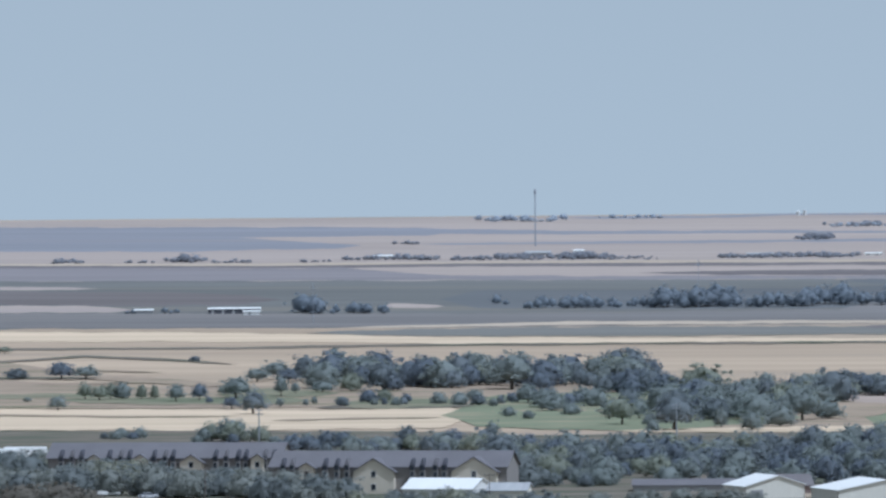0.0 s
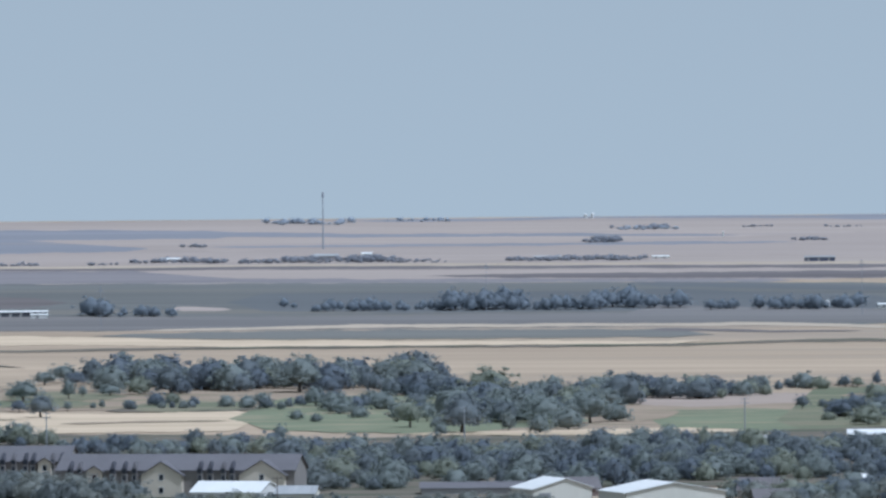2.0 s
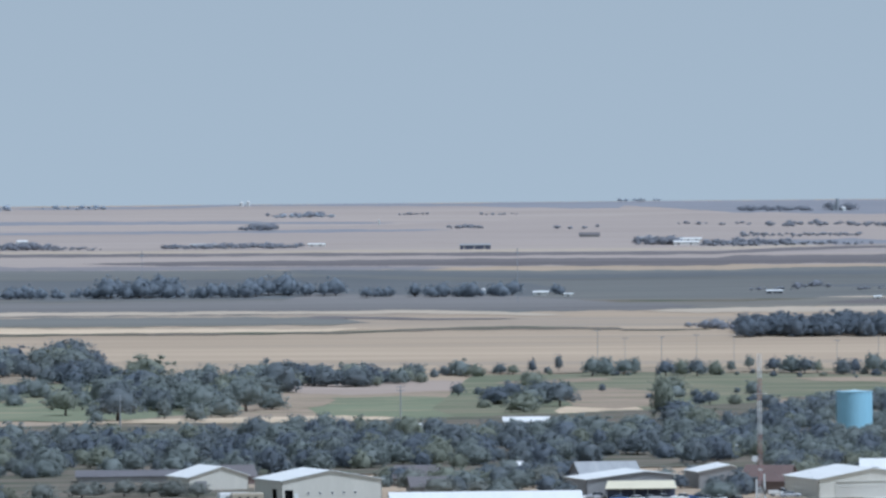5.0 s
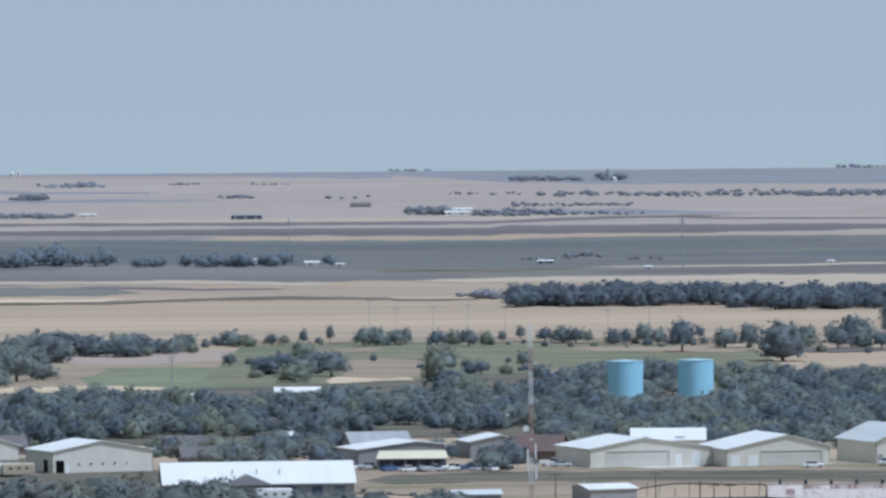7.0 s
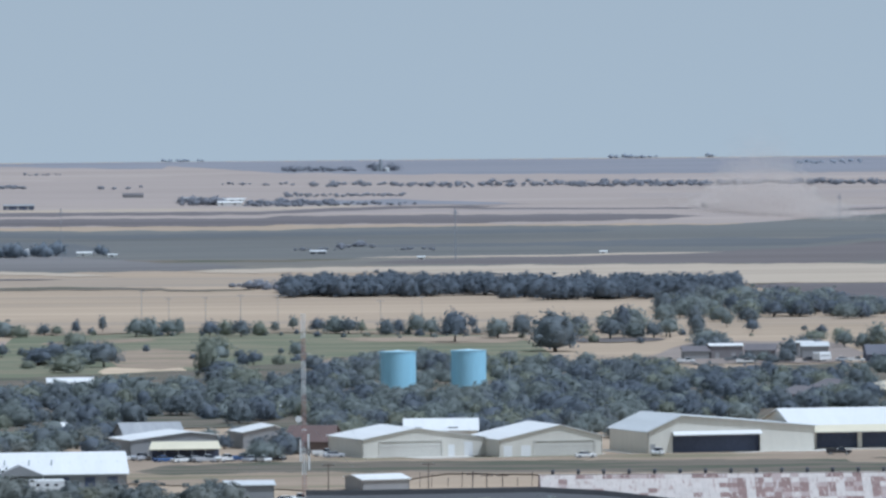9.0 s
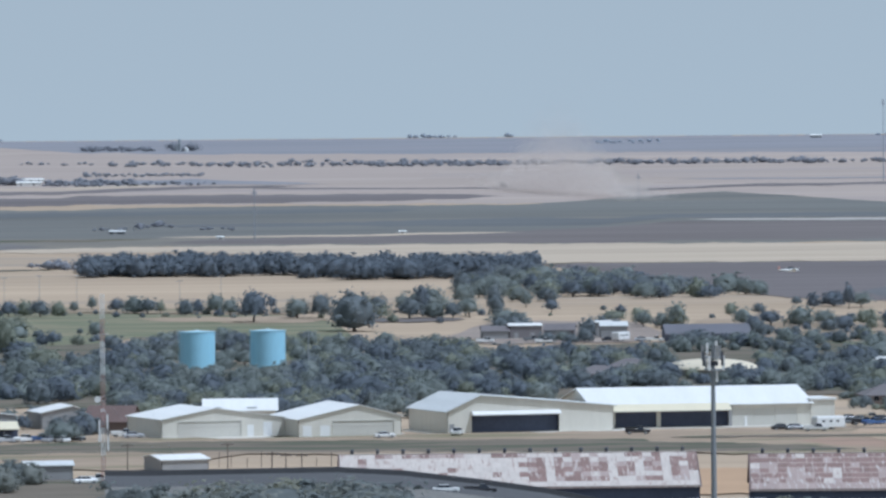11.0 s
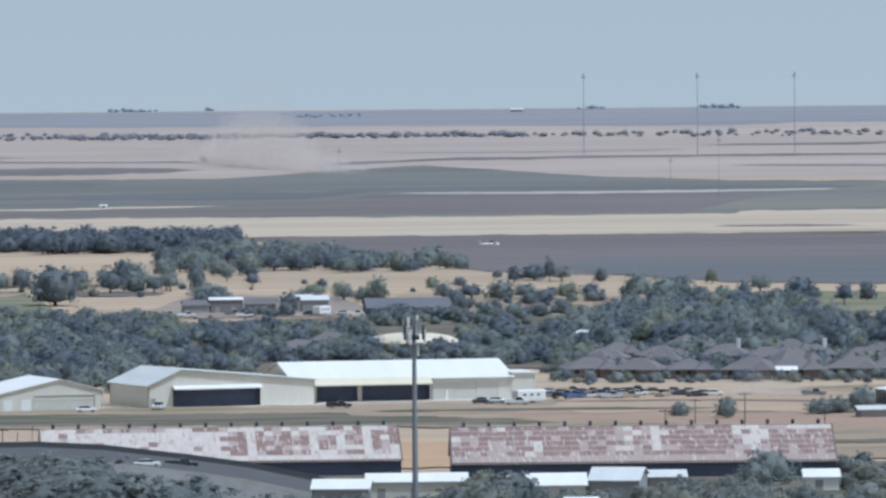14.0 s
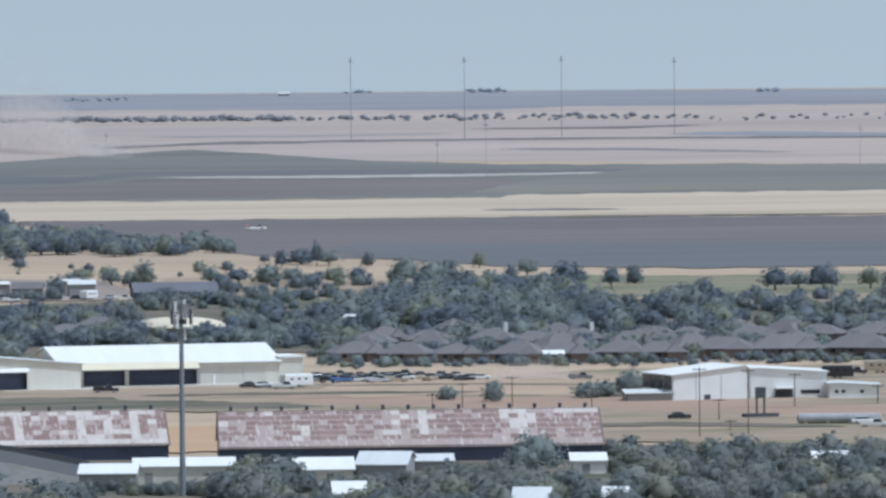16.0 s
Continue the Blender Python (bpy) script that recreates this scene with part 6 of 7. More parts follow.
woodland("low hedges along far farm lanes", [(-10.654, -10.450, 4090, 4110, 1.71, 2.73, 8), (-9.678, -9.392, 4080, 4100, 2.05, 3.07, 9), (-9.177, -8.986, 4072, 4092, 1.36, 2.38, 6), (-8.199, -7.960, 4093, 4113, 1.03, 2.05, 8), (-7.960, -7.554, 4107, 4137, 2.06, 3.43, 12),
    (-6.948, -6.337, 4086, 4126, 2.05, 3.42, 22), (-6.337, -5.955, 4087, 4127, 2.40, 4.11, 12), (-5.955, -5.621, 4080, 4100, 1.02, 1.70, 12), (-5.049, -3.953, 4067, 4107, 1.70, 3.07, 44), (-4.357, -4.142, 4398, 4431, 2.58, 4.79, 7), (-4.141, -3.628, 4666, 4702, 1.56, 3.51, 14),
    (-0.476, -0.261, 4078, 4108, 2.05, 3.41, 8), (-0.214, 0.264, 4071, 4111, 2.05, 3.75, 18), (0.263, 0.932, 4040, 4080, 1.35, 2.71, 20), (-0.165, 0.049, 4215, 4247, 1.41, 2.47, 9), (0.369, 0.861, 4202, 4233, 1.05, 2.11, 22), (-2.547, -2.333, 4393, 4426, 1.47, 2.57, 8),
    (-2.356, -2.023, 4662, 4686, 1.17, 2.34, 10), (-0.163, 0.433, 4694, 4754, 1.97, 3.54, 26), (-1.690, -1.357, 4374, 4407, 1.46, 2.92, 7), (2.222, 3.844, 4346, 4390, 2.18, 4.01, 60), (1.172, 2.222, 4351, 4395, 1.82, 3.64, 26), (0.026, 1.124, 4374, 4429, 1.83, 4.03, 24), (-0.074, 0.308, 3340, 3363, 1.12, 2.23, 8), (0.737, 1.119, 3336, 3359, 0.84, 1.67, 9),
    (4.030, 6.126, 4346, 4401, 2.19, 4.38, 64), (6.222, 9.372, 4345, 4411, 1.82, 4.01, 34)], 33, leaf=LEAF_HAZED, kinds=("bush", "wide", "round"))
woodland("bushes under the pasture row", [(-2.241, 0.099, 2390, 2433, 1.4, 2.6, 14), (0.099, 1.959, 2349, 2413, 1.5, 3.4, 12), (-2.386, -1.622, 2059, 2263, 2.15, 5.01, 22), (-0.954, 0.097, 1971, 2247, 2.10, 4.91, 16), (2.108, 4.777, 2263, 2421, 1.6, 3.4, 9), (4.778, 6.879, 2238, 2450, 2.2, 4.2, 14)], 36, kinds=("bush", "round", "wide"))
woodland("bushes and trees behind the tanks", [(0.490, 1.636, 2014, 2134, 3.46, 5.54, 30)], 34)

# ---- far farm buildings ----
GF = "far farm buildings"
# closed dark walls stand in for shade under an open shed's roof
low_shed(-9.358, 3278, 0, 25.11, 6, 2.3, 0.6, DARK, WHITE_METAL, "long farm shed, white roof, dark walls for open-side shade", "shed", GF)
low_shed(-9.062, 3259, 0, 8.14, 5, 1.63, 0.4072, WHITE_PAINT, WHITE_METAL, "small white farm shed", "shed", GF)
low_shed(-9.977, 3287, 0, 8.76, 5, 1.64, 0.55, GREY_SIDING, WHITE_METAL, "small pale farm shed", "shed", GF)
low_shed(-2.527, 4017, 0, 18.06, 6, 2.34, 0.84, NAVY, GREY_SIDING, "long grey-roofed farm shed on the plain", "shed", GF)
low_shed(-0.722, 4062, 0, 14.89, 5, 1.69, 0.68, WHITE_PAINT, WHITE_METAL, "white-roofed farm shed beside trees", "shed", GF)
low_shed(-1.910, 3306, 0, 7.16, 5, 1.38, 0.55, WHITE_PAINT, WHITE_METAL, "white-roofed farmhouse among trees", "farmhouse", GF)
low_shed(-1.652, 3287, 0, 4.38, 5, 1.10, 0.4108, WHITE_PAINT, GREY_METAL, "small pale farm hut", "hut", GF)
low_shed(-7.960, 4111, 0, 11.64, 5, 1.37, 0.68, GREY_SIDING, WHITE_METAL, "pale far village shed", "shed", GF)
low_shed(-3.810, 4095, 0, 10.23, 5, 1.02, 0.51, WHITE_PAINT, WHITE_METAL, "white far village shed", "shed", GF)
low_shed(-1.024, 4131, 0, 10.32, 6, 1.72, 1.03, NAVY, DULL_METAL, "grey farm shed between two trees", "shed", GF)
low_shed(-0.700, 4125, 0, 15.12, 6, 1.37, 0.69, WHITE_PAINT, WHITE_METAL, "long white shed on the plain", "shed", GF)
low_shed(-1.52, 4220, 0, 12.65, 6, 1.41, 1.25, GREY_SIDING, SHINGLE, "pale grey far farm shed", "shed", GF)
# dark walls again in place of an open, shaded side
low_shed(0.06, 3303, 0, 7.5, 6, 1.10, 0.6, DARK, GREY_METAL, "low shed in the crop, dark walls for open-side shade", "shed", GF)
low_shed(0.966, 3223, 0, 3.2, 4, 0.9, 0.4, WHITE_PAINT, WHITE_METAL, "small white hut on bare soil", "hut", GF)
low_shed(2.504, 3276, 0, 3.4, 4, 0.9, 0.4, WHITE_PAINT, WHITE_METAL, "small white hut by a track", "hut", GF)
low_shed(-6.671, 4147, 0, 15.20, 6, 1.38, 1.04, GREY_SIDING, DULL_METAL, "long grey village shed among trees", "shed", GF)
low_shed(-6.265, 4181, 0, 6.27, 6, 1.39, 0.70, WHITE_PAINT, WHITE_METAL, "pale village house among trees", "house", GF)
low_shed(-4.810, 4092, 0, 16.36, 6, 1.36, 0.68, GREY_SIDING, DULL_METAL, "long grey village shed among hedges", "shed", GF)
low_shed(5.985, 4876, 0, 8.12, 5, 1.62, 0.61, GREY_SIDING, WHITE_METAL, "far shed near the skyline", "shed", GF)


def storage_bin(b, d, r, h, label, group="storage bins", mat=None):
    ob = thing("storage_bin", b, d, 0, label, "storage bin", group)
    bm = bmesh.new()
    lathe(bm, [(r, -0.1), (r, h)], 24)
    part("shell", bm, mat or GREY_METAL, ob)
    bm = bmesh.new()
    lathe(bm, [(r * 1.05, h), (r * 1.05, h + 0.1), (r * 0.15, h + r * 0.6)], 24)
    part("roof", bm, mat or WHITE_METAL, ob)


storage_bin(-2.335, 3320, 1.25, 2.49, "small white tank beside dark farm trees")
storage_bin(-4.312, 4910, 1.23, 3.27, "white grain bin on the skyline")
storage_bin(-4.369, 4911, 1.43, 2.46, "grain bin beside skyline trees")
storage_bin(-3.211, 4495, 0.60, 3.00, "slim white silo on the plain")
storage_bin(0.660, 4703, 1.18, 7.84, "tall dark elevator tower among far trees", mat=STEEL)
storage_bin(0.636, 4704, 1.57, 3.92, "grey storage bin beside a tower", mat=STEEL)
storage_bin(0.712, 4690, 1.56, 2.34, "pale storage bin beside a tower")

woodland("garden trees between the houses", [(6.347, 11.110, 1625, 1695, 2.7, 5.0, 125), (6.348, 11.110, 1695, 1771, 2.90, 6.39, 90), (6.346, 9.117, 1604, 1651, 1.89, 4.60, 48), (9.117, 11.262, 1604, 1665, 1.63, 4.35, 26), (6.489, 11.109, 1560, 1591, 1.05, 2.36, 5), (6.204, 6.395, 1632, 1667, 1.37, 2.47, 5)], 30)
woodland("loose trees along the grass strips", [(6.781, 8.499, 1986, 2132, 4.78, 7.85, 40), (7.069, 8.500, 2160, 2283, 3.33, 5.92, 20), (5.397, 6.782, 2074, 2224, 2.86, 5.01, 26), (9.121, 11.265, 1970, 2101, 3.07, 5.80, 22)], 31)

# ---- raised road ----
flyover = new("flyover")
tagged(flyover, "grey raised road on an earth bank", "raised road", kind="structure")
LINE = [(0.000, 8.1), (0.381, 8.0), (1.954, 8.3), (2.526, 7.6), (3.243, 5.8), (3.721, 4.4), (4.103, 2.8), (4.485, 1.1), (4.724, 0.1)]
NEAR, FAR = 1127, 1160
steps = np.arange(LINE[0][0], LINE[-1][0], 0.03)
heights = np.interp(steps, [q[0] for q in LINE], [q[1] for q in LINE])


def ribbon(name, edges, mat, label=""):
    """a long strip through the given edges: functions of bearing and deck height that give distance and height"""
    vs, fs, n = [], [], len(edges)
    for b, h in zip(steps, heights):
        for e in edges:
            d, z = e(b, h)
            vs.append(spot(b, d, z))
    for i in range(len(steps) - 1):
        for k in range(n - 1):
            a = i * n + k
            fs.append((a, a + n, a + n + 1, a + 1))
    return tagged(mesh_object(name, vs, fs, [mat], flyover), label)


ribbon("deck", [lambda b, h: (NEAR, h - 1.1), lambda b, h: (FAR, h - 0.9)], ASPHALT, "worn grey asphalt")
ribbon("bank", [lambda b, h: (NEAR - 2.2 * h, -0.2), lambda b, h: (NEAR - 0.6, h - 1.15), lambda b, h: (NEAR, h - 1.12)], material("bank_gravel", (0.16, 0.155, 0.145), 0.95, vary=0.2, grain=1, large=12, coords="World", stain=(0.13, 0.13, 0.1), stain_at=0.58), "grey gravel bank")
ribbon("back_bank", [lambda b, h: (FAR, h - 0.92), lambda b, h: (FAR + 3, -0.2)], SCRUB)
ribbon("parapet", [lambda b, h: (FAR - 0.5, h - 0.95), lambda b, h: (FAR - 0.5, h), lambda b, h: (FAR - 0.15, h), lambda b, h: (FAR - 0.15, h - 0.95)], material("dark_parapet", (0.09, 0.09, 0.095), 0.8, vary=0.15, grain=0.6, large=6, coords="World"), "dark parapet wall")

# ---- vehicles ----
PAINTS = {"white": (0.75, 0.75, 0.73), "black": (0.03, 0.03, 0.035), "silver": (0.45, 0.46, 0.48), "blue": (0.08, 0.14, 0.3), "red": (0.35, 0.06, 0.05), "grey": (0.2, 0.21, 0.22), "tan": (0.42, 0.36, 0.27), "green": (0.12, 0.16, 0.12)}
PAINT = {k: material(k + "_car_paint", v, 0.3, vary=0.05, grain=0.3, large=2) for k, v in PAINTS.items()}
CAR_MODELS = {}


def loft(bm, sections):
    """a body through level sections: (z, x0, x1, half width)"""
    rings = [[bm.verts.new(p) for p in ((x0, -w, z), (x1, -w, z), (x1, w, z), (x0, w, z))] for z, x0, x1, w in sections]
    for a, b in zip(rings, rings[1:]):
        for k in range(4):
            bm.faces.new((a[k], a[(k + 1) % 4], b[(k + 1) % 4], b[k]))
    bm.faces.new(rings[0][::-1])
    bm.faces.new(rings[-1])


def vehicle(b, d, turn, kind, colour, label, group="parked vehicles", z=0.12):
    m = Matrix.Translation(spot(b, d, z)) @ Matrix.Rotation(radians(turn - b), 4, "Z")
    key = (kind, colour)
    if key in CAR_MODELS:
        return tagged(copy_thing(CAR_MODELS[key], m), label, kind, group)
    ob = new(kind.replace(" ", "_"))
    bm = bmesh.new()
    if kind == "car":
        loft(bm, [(0.3, -2.2, 2.2, 0.85), (0.55, -2.3, 2.3, 0.9), (0.9, -2.25, 2.2, 0.88), (0.98, -2.1, 2.0, 0.82)])
        part("body", bm, PAINT[colour], ob)
        bm = bmesh.new()
        loft(bm, [(0.96, -1.75, 1.1, 0.78), (1.42, -1.1, 0.45, 0.62)])
        part("glazing", bm, GLASS, ob, "dark car glass")
        part("roof", boxes((-1.1, 0.45, -0.62, 0.62, 1.42, 1.47)), PAINT[colour], ob)
        wheels, r = (-1.4, 1.4), 0.33
    elif kind == "pickup truck":
        loft(bm, [(0.45, -2.7, 2.7, 0.92), (0.8, -2.75, 2.75, 0.97), (1.05, -2.7, 2.65, 0.95)])
        part("body", bm, PAINT[colour], ob)
        bm = bmesh.new()
        loft(bm, [(1.04, -0.3, 1.5, 0.88), (1.72, 0.0, 1.0, 0.72)])
        part("glazing", bm, GLASS, ob, "dark truck glass")
        part("roof", boxes((0.0, 1.0, -0.72, 0.72, 1.72, 1.78)), PAINT[colour], ob)
        part("bed_side", boxes((-2.7, -0.35, -0.95, -0.87, 1.05, 1.32)), PAINT[colour], ob)
        part("bed_side", boxes((-2.7, -0.35, 0.87, 0.95, 1.05, 1.32)), PAINT[colour], ob)
        wheels, r = (-1.75, 1.75), 0.42
    else:
        loft(bm, [(0.6, -3.4, 3.4, 1.2), (0.9, -3.5, 3.5, 1.25), (2.7, -3.5, 3.4, 1.25), (3.0, -3.3, 3.2, 1.1)])
        part("body", bm, PAINT[colour], ob)
        for x in (-2.2, -0.4, 1.3):
            part("window", boxes((x, x + 0.7, -1.28, -1.22, 1.75, 2.15)), GLASS, ob, "dark side window")
        part("tow_bar", pipes(((3.4, 0, 0.6), (4.7, 0, 0.5), 0.06), sides=6), STEEL, ob)
        wheels, r = (-0.6, 0.6), 0.38
    for x in wheels:
        for y in (-0.82, 0.82):
            w = part("wheel", pipes(((x, y - 0.11, r), (x, y + 0.11, r), r), sides=14), RUBBER, ob)
            part("rim", pipes(((x, y - 0.125, r), (x, y + 0.125, r), r * 0.55), sides=10), STEEL, w)
    ob.matrix_basis = m
    CAR_MODELS[key] = ob
    return tagged(ob, label, kind, group)


def parked(rows, group, where):
    """rows: bearing, distance, turn, kind, colour"""
    for b, d, turn, kind, colour in rows:
        vehicle(b, d, turn, kind, colour, colour + " " + kind + " " + where, group)


parked([(-1.525, 1456, 30, "car", "white"), (-1.391, 1453, 60, "pickup truck", "silver"), (-1.200, 1446, 40, "car", "blue"), (-1.047, 1443, 35, "car", "white"), (-0.937, 1445, 70, "car", "grey"), (-0.842, 1442, 25, "pickup truck", "silver"), (-0.675, 1444, 55, "pickup truck", "white"), (-0.555, 1446, 15, "pickup truck", "blue"), (-0.460, 1443, 60, "car", "silver"), (-0.359, 1442, 120, "car", "white"), (-0.254, 1447, 20, "car", "black"), (0.162, 1467, 5, "pickup truck", "white")], "cars at the workshops", "parked before the workshops")
parked([(2.369, 1448, 10, "car", "white"), (2.981, 1456, 80, "pickup truck", "white"), (4.506, 1455, 0, "pickup truck", "black"), (5.724, 1471, 10, "car", "black"), (5.843, 1470, 20, "car", "grey"), (0.244, 1459, 10, "car", "silver")], "vehicles on the apron", "parked on the hangar apron")
parked([(6.011, 1464, 0, "pickup truck", "white"), (6.116, 1471, 30, "caravan", "white")], "vehicles by the hangar", "standing beside the hangar")
parked([(6.298, 1516, 20, "car", "black"), (6.384, 1510, 60, "car", "grey"), (6.465, 1518, 10, "pickup truck", "tan"), (6.566, 1512, 30, "car", "black"), (6.656, 1517, 80, "car", "red"), (6.752, 1511, 15, "pickup truck", "grey"), (6.871, 1513, 50, "car", "black"), (6.919, 1504, 5, "car", "silver"), (7.015, 1518, 20, "pickup truck", "black"), (7.110, 1506, 35, "car", "tan"), (7.168, 1514, 10, "car", "black"), (7.325, 1508, 45, "pickup truck", "grey"), (7.406, 1502, 10, "car", "black"), (7.468, 1513, 70, "car", "tan"), (6.274, 1496, 10, "car", "grey"), (6.417, 1495, 0, "pickup truck", "black"), (6.498, 1492, 40, "pickup truck", "blue"), (6.623, 1494, 0, "car", "white"), (6.704, 1499, 20, "pickup truck", "black"), (6.799, 1490, 30, "pickup truck", "silver"), (6.957, 1492, 10, "pickup truck", "tan"), (7.038, 1503, 0, "car", "white"), (7.244, 1497, 70, "pickup truck", "tan"), (7.530, 1495, 10, "car", "black"), (7.597, 1501, 0, "car", "grey"), (7.673, 1500, 5, "car", "white"), (8.518, 1497, 0, "pickup truck", "grey")], "old vehicles on the dry lot", "standing on a dry grass lot")
parked([(3.225, 2092, 10, "pickup truck", "white"), (3.07, 2098, 0, "pickup truck", "tan"), (3.71, 2100, 30, "car", "white"), (3.72, 2084, 0, "pickup truck", "white"), (3.86, 2120, 15, "car", "white"), (3.62, 2104, 0, "pickup truck", "grey"), (4.37, 2096, 60, "caravan", "white"), (4.27, 2098, 0, "car", "black"), (4.55, 2098, 5, "car", "silver"), (4.66, 2090, 0, "pickup truck", "white")], "vehicles in the farm yard", "standing in a bare farm yard")
parked([(10.689, 1492, 0, "caravan", "black"), (10.832, 1515, 0, "pickup truck", "black"), (11.046, 1520, 0, "caravan", "tan"), (9.35, 1318, 3, "car", "black"), (10.900, 1295, 10, "car", "white"), (10.995, 1282, 0, "pickup truck", "white")], "vehicles beside the factory", "standing beside the white factory")
parked([(-10.220, 1567, 20, "pickup truck", "white"), (-9.958, 1571, 10, "car", "white"), (-9.877, 1552, 30, "car", "silver"), (-9.753, 1564, 15, "car", "white"), (-9.696, 1557, 40, "pickup truck", "white"), (-8.676, 1518, 10, "car", "white"), (-8.599, 1526, 25, "car", "white"), (-10.979, 1820, 5, "caravan", "white"), (-10.836, 1819, 5, "caravan", "white"), (-11.074, 1808, 5, "caravan", "white"), (-11.039, 1586, 10, "car", "white")], "cars by the apartments", "parked among the trees")
parked([(-0.166, 1270, 20, "car", "white"), (-0.070, 1273, 10, "pickup truck", "white"), (0.264, 1274, 15, "car", "white"), (0.345, 1265, 0, "car", "silver"), (-0.666, 1291, 60, "car", "white"), (-4.453, 1439, 15, "caravan", "white"), (-4.348, 1438, 15, "caravan", "tan"), (-2.325, 1314, 10, "pickup truck", "blue"), (-2.182, 1313, 5, "caravan", "white")], "vehicles by the huts", "parked beside the huts")
vehicle(3.168, (NEAR + FAR) / 2, 6, "pickup truck", "black", "black pickup truck driving on the raised road", "cars on the raised road", z=4.23)
vehicle(2.882, NEAR + 4, 5, "car", "white", "white car driving on the raised road", "cars on the raised road", z=5.10)

# ---- masts and poles ----


def lattice(bm, z0, z1, w, leg=0.07, bay=1.4, taper=0.0):
    """three legs with rails and braces"""
    n = max(1, int((z1 - z0) / bay))
    c = [(w * math.cos(radians(a)), w * math.sin(radians(a))) for a in (90, 210, 330)]
    for x, y in c:
        pipe(bm, (x, y, z0), (x * (1 - taper), y * (1 - taper), z1), leg, leg * 0.9, sides=5)
    for k in range(n):
        za, zb = z0 + (z1 - z0) * k / n, z0 + (z1 - z0) * (k + 1) / n
        for i in range(3):
            (xa, ya), (xb, yb) = c[i], c[(i + 1) % 3]
            pipe(bm, (xa, ya, za), (xb, yb, zb), leg * 0.6, sides=4)
            pipe(bm, (xa, ya, zb), (xb, yb, zb), leg * 0.6, sides=4)


mast = thing("radio_mast", -0.009, 1272, 0, "tall lattice radio mast painted red and white", "radio mast")
kq = 0.1060
levels = [0, 50, 100, 128, 132, 192, 252, 292, 335]
for i, (a, b) in enumerate(zip(levels, levels[1:])):
    bm = bmesh.new()
    lattice(bm, a * kq, b * kq, 0.42, leg=0.055)
    part("mast_section", bm, (RED_PAINT, WHITE_PAINT)[i % 2] if i not in (3,) else WHITE_PAINT, mast)
for z, x in ((60, 0.9), (75, -0.7), (85, 0.8)):
    part("panel_antenna", boxes((x - 0.18, x + 0.18, -0.6, -0.4, z * kq, (z + 38) * kq)), WHITE_PAINT, mast, "white panel antenna")
part("dish", pipes(((-1.0, -0.4, 150 * kq), (-1.0, -0.9, 150 * kq), 0.55, 0.6), sides=16), WHITE_PAINT, mast, "white round dish")
part("antenna_arm", pipes(((-1.0, 0, 265 * kq), (1.4, 0, 265 * kq), 0.06), sides=5), WHITE_PAINT, mast)
for a in (30, 150, 270):
    for z in (150, 300):
        part("guy_wire", pipes(((0, 0, z * kq), (18 * math.cos(radians(a)), 18 * math.sin(radians(a)), 0), 0.015), sides=4), STEEL, mast)

cell = thing("phone_mast", 5.147, 1082, 0, "tall grey steel phone mast with antennas on top", "phone mast")
km = 0.0901
for i, (a, b) in enumerate(((0, 90), (90, 180), (180, 262), (262, 345))):
    part("pole_section", pipes(((0, 0, a * km), (0, 0, b * km), 0.5 - 0.055 * i, 0.46 - 0.055 * i), sides=16), material("grey_pole_steel", (0.27, 0.285, 0.3), 0.55, metal=0.2, vary=0.08, grain=0.4, large=3) if i == 0 else bpy.data.materials["grey_pole_steel"], cell)
part("platform", pipes(((0, 0, 300 * km), (0, 0, 302.5 * km), 1.5), sides=12), STEEL, cell)
part("platform", pipes(((0, 0, 322 * km), (0, 0, 324 * km), 1.3), sides=12), STEEL, cell)
for k in range(9):
    a = radians(40 * k + 10)
    x, y = 1.7 * math.cos(a), 1.7 * math.sin(a)
    up = (300, 318, 308)[k % 3]
    part("panel_antenna", boxes((x - 0.2, x + 0.2, y - 0.12, y + 0.12, up * km, (up + 26) * km)), (WHITE_PAINT, GREY_SIDING, DARK)[k % 3], cell, "upright panel antenna")
for x, z, h in ((0.6, 280, 22), (0.55, 322, 30), (-0.9, 330, 18)):
    part("whip_antenna", boxes((x - 0.2, x + 0.2, -0.5, -0.3, z * km, (z + h) * km)), WHITE_PAINT, cell, "white antenna cover")
part("cabinet_ring", pipes(((0, 0, 308 * km), (0, 0, 316 * km), 0.9), sides=12), DARK, cell)


def pole(b, d, h, r, label, group, arms=1, mat=None):
    ob = thing("utility_pole", b, d, 0, label, "utility pole", group)
    part("pole", pipes(((0, 0, -0.2), (0, 0, h), r, r * 0.7), sides=8), mat or WOOD_POLE, ob)
    for k in range(arms):
        z = h - 0.5 - 1.1 * k
        part("crossarm", boxes((-1.2, 1.2, -0.08, 0.08, z, z + 0.16)), mat or WOOD_POLE, ob)
        for x in (-1.05, 0, 1.05):
            part("insulator", pipes(((x, 0, z + 0.16), (x, 0, z + 0.42), 0.07, 0.05), sides=6), GREY_SIDING, ob)


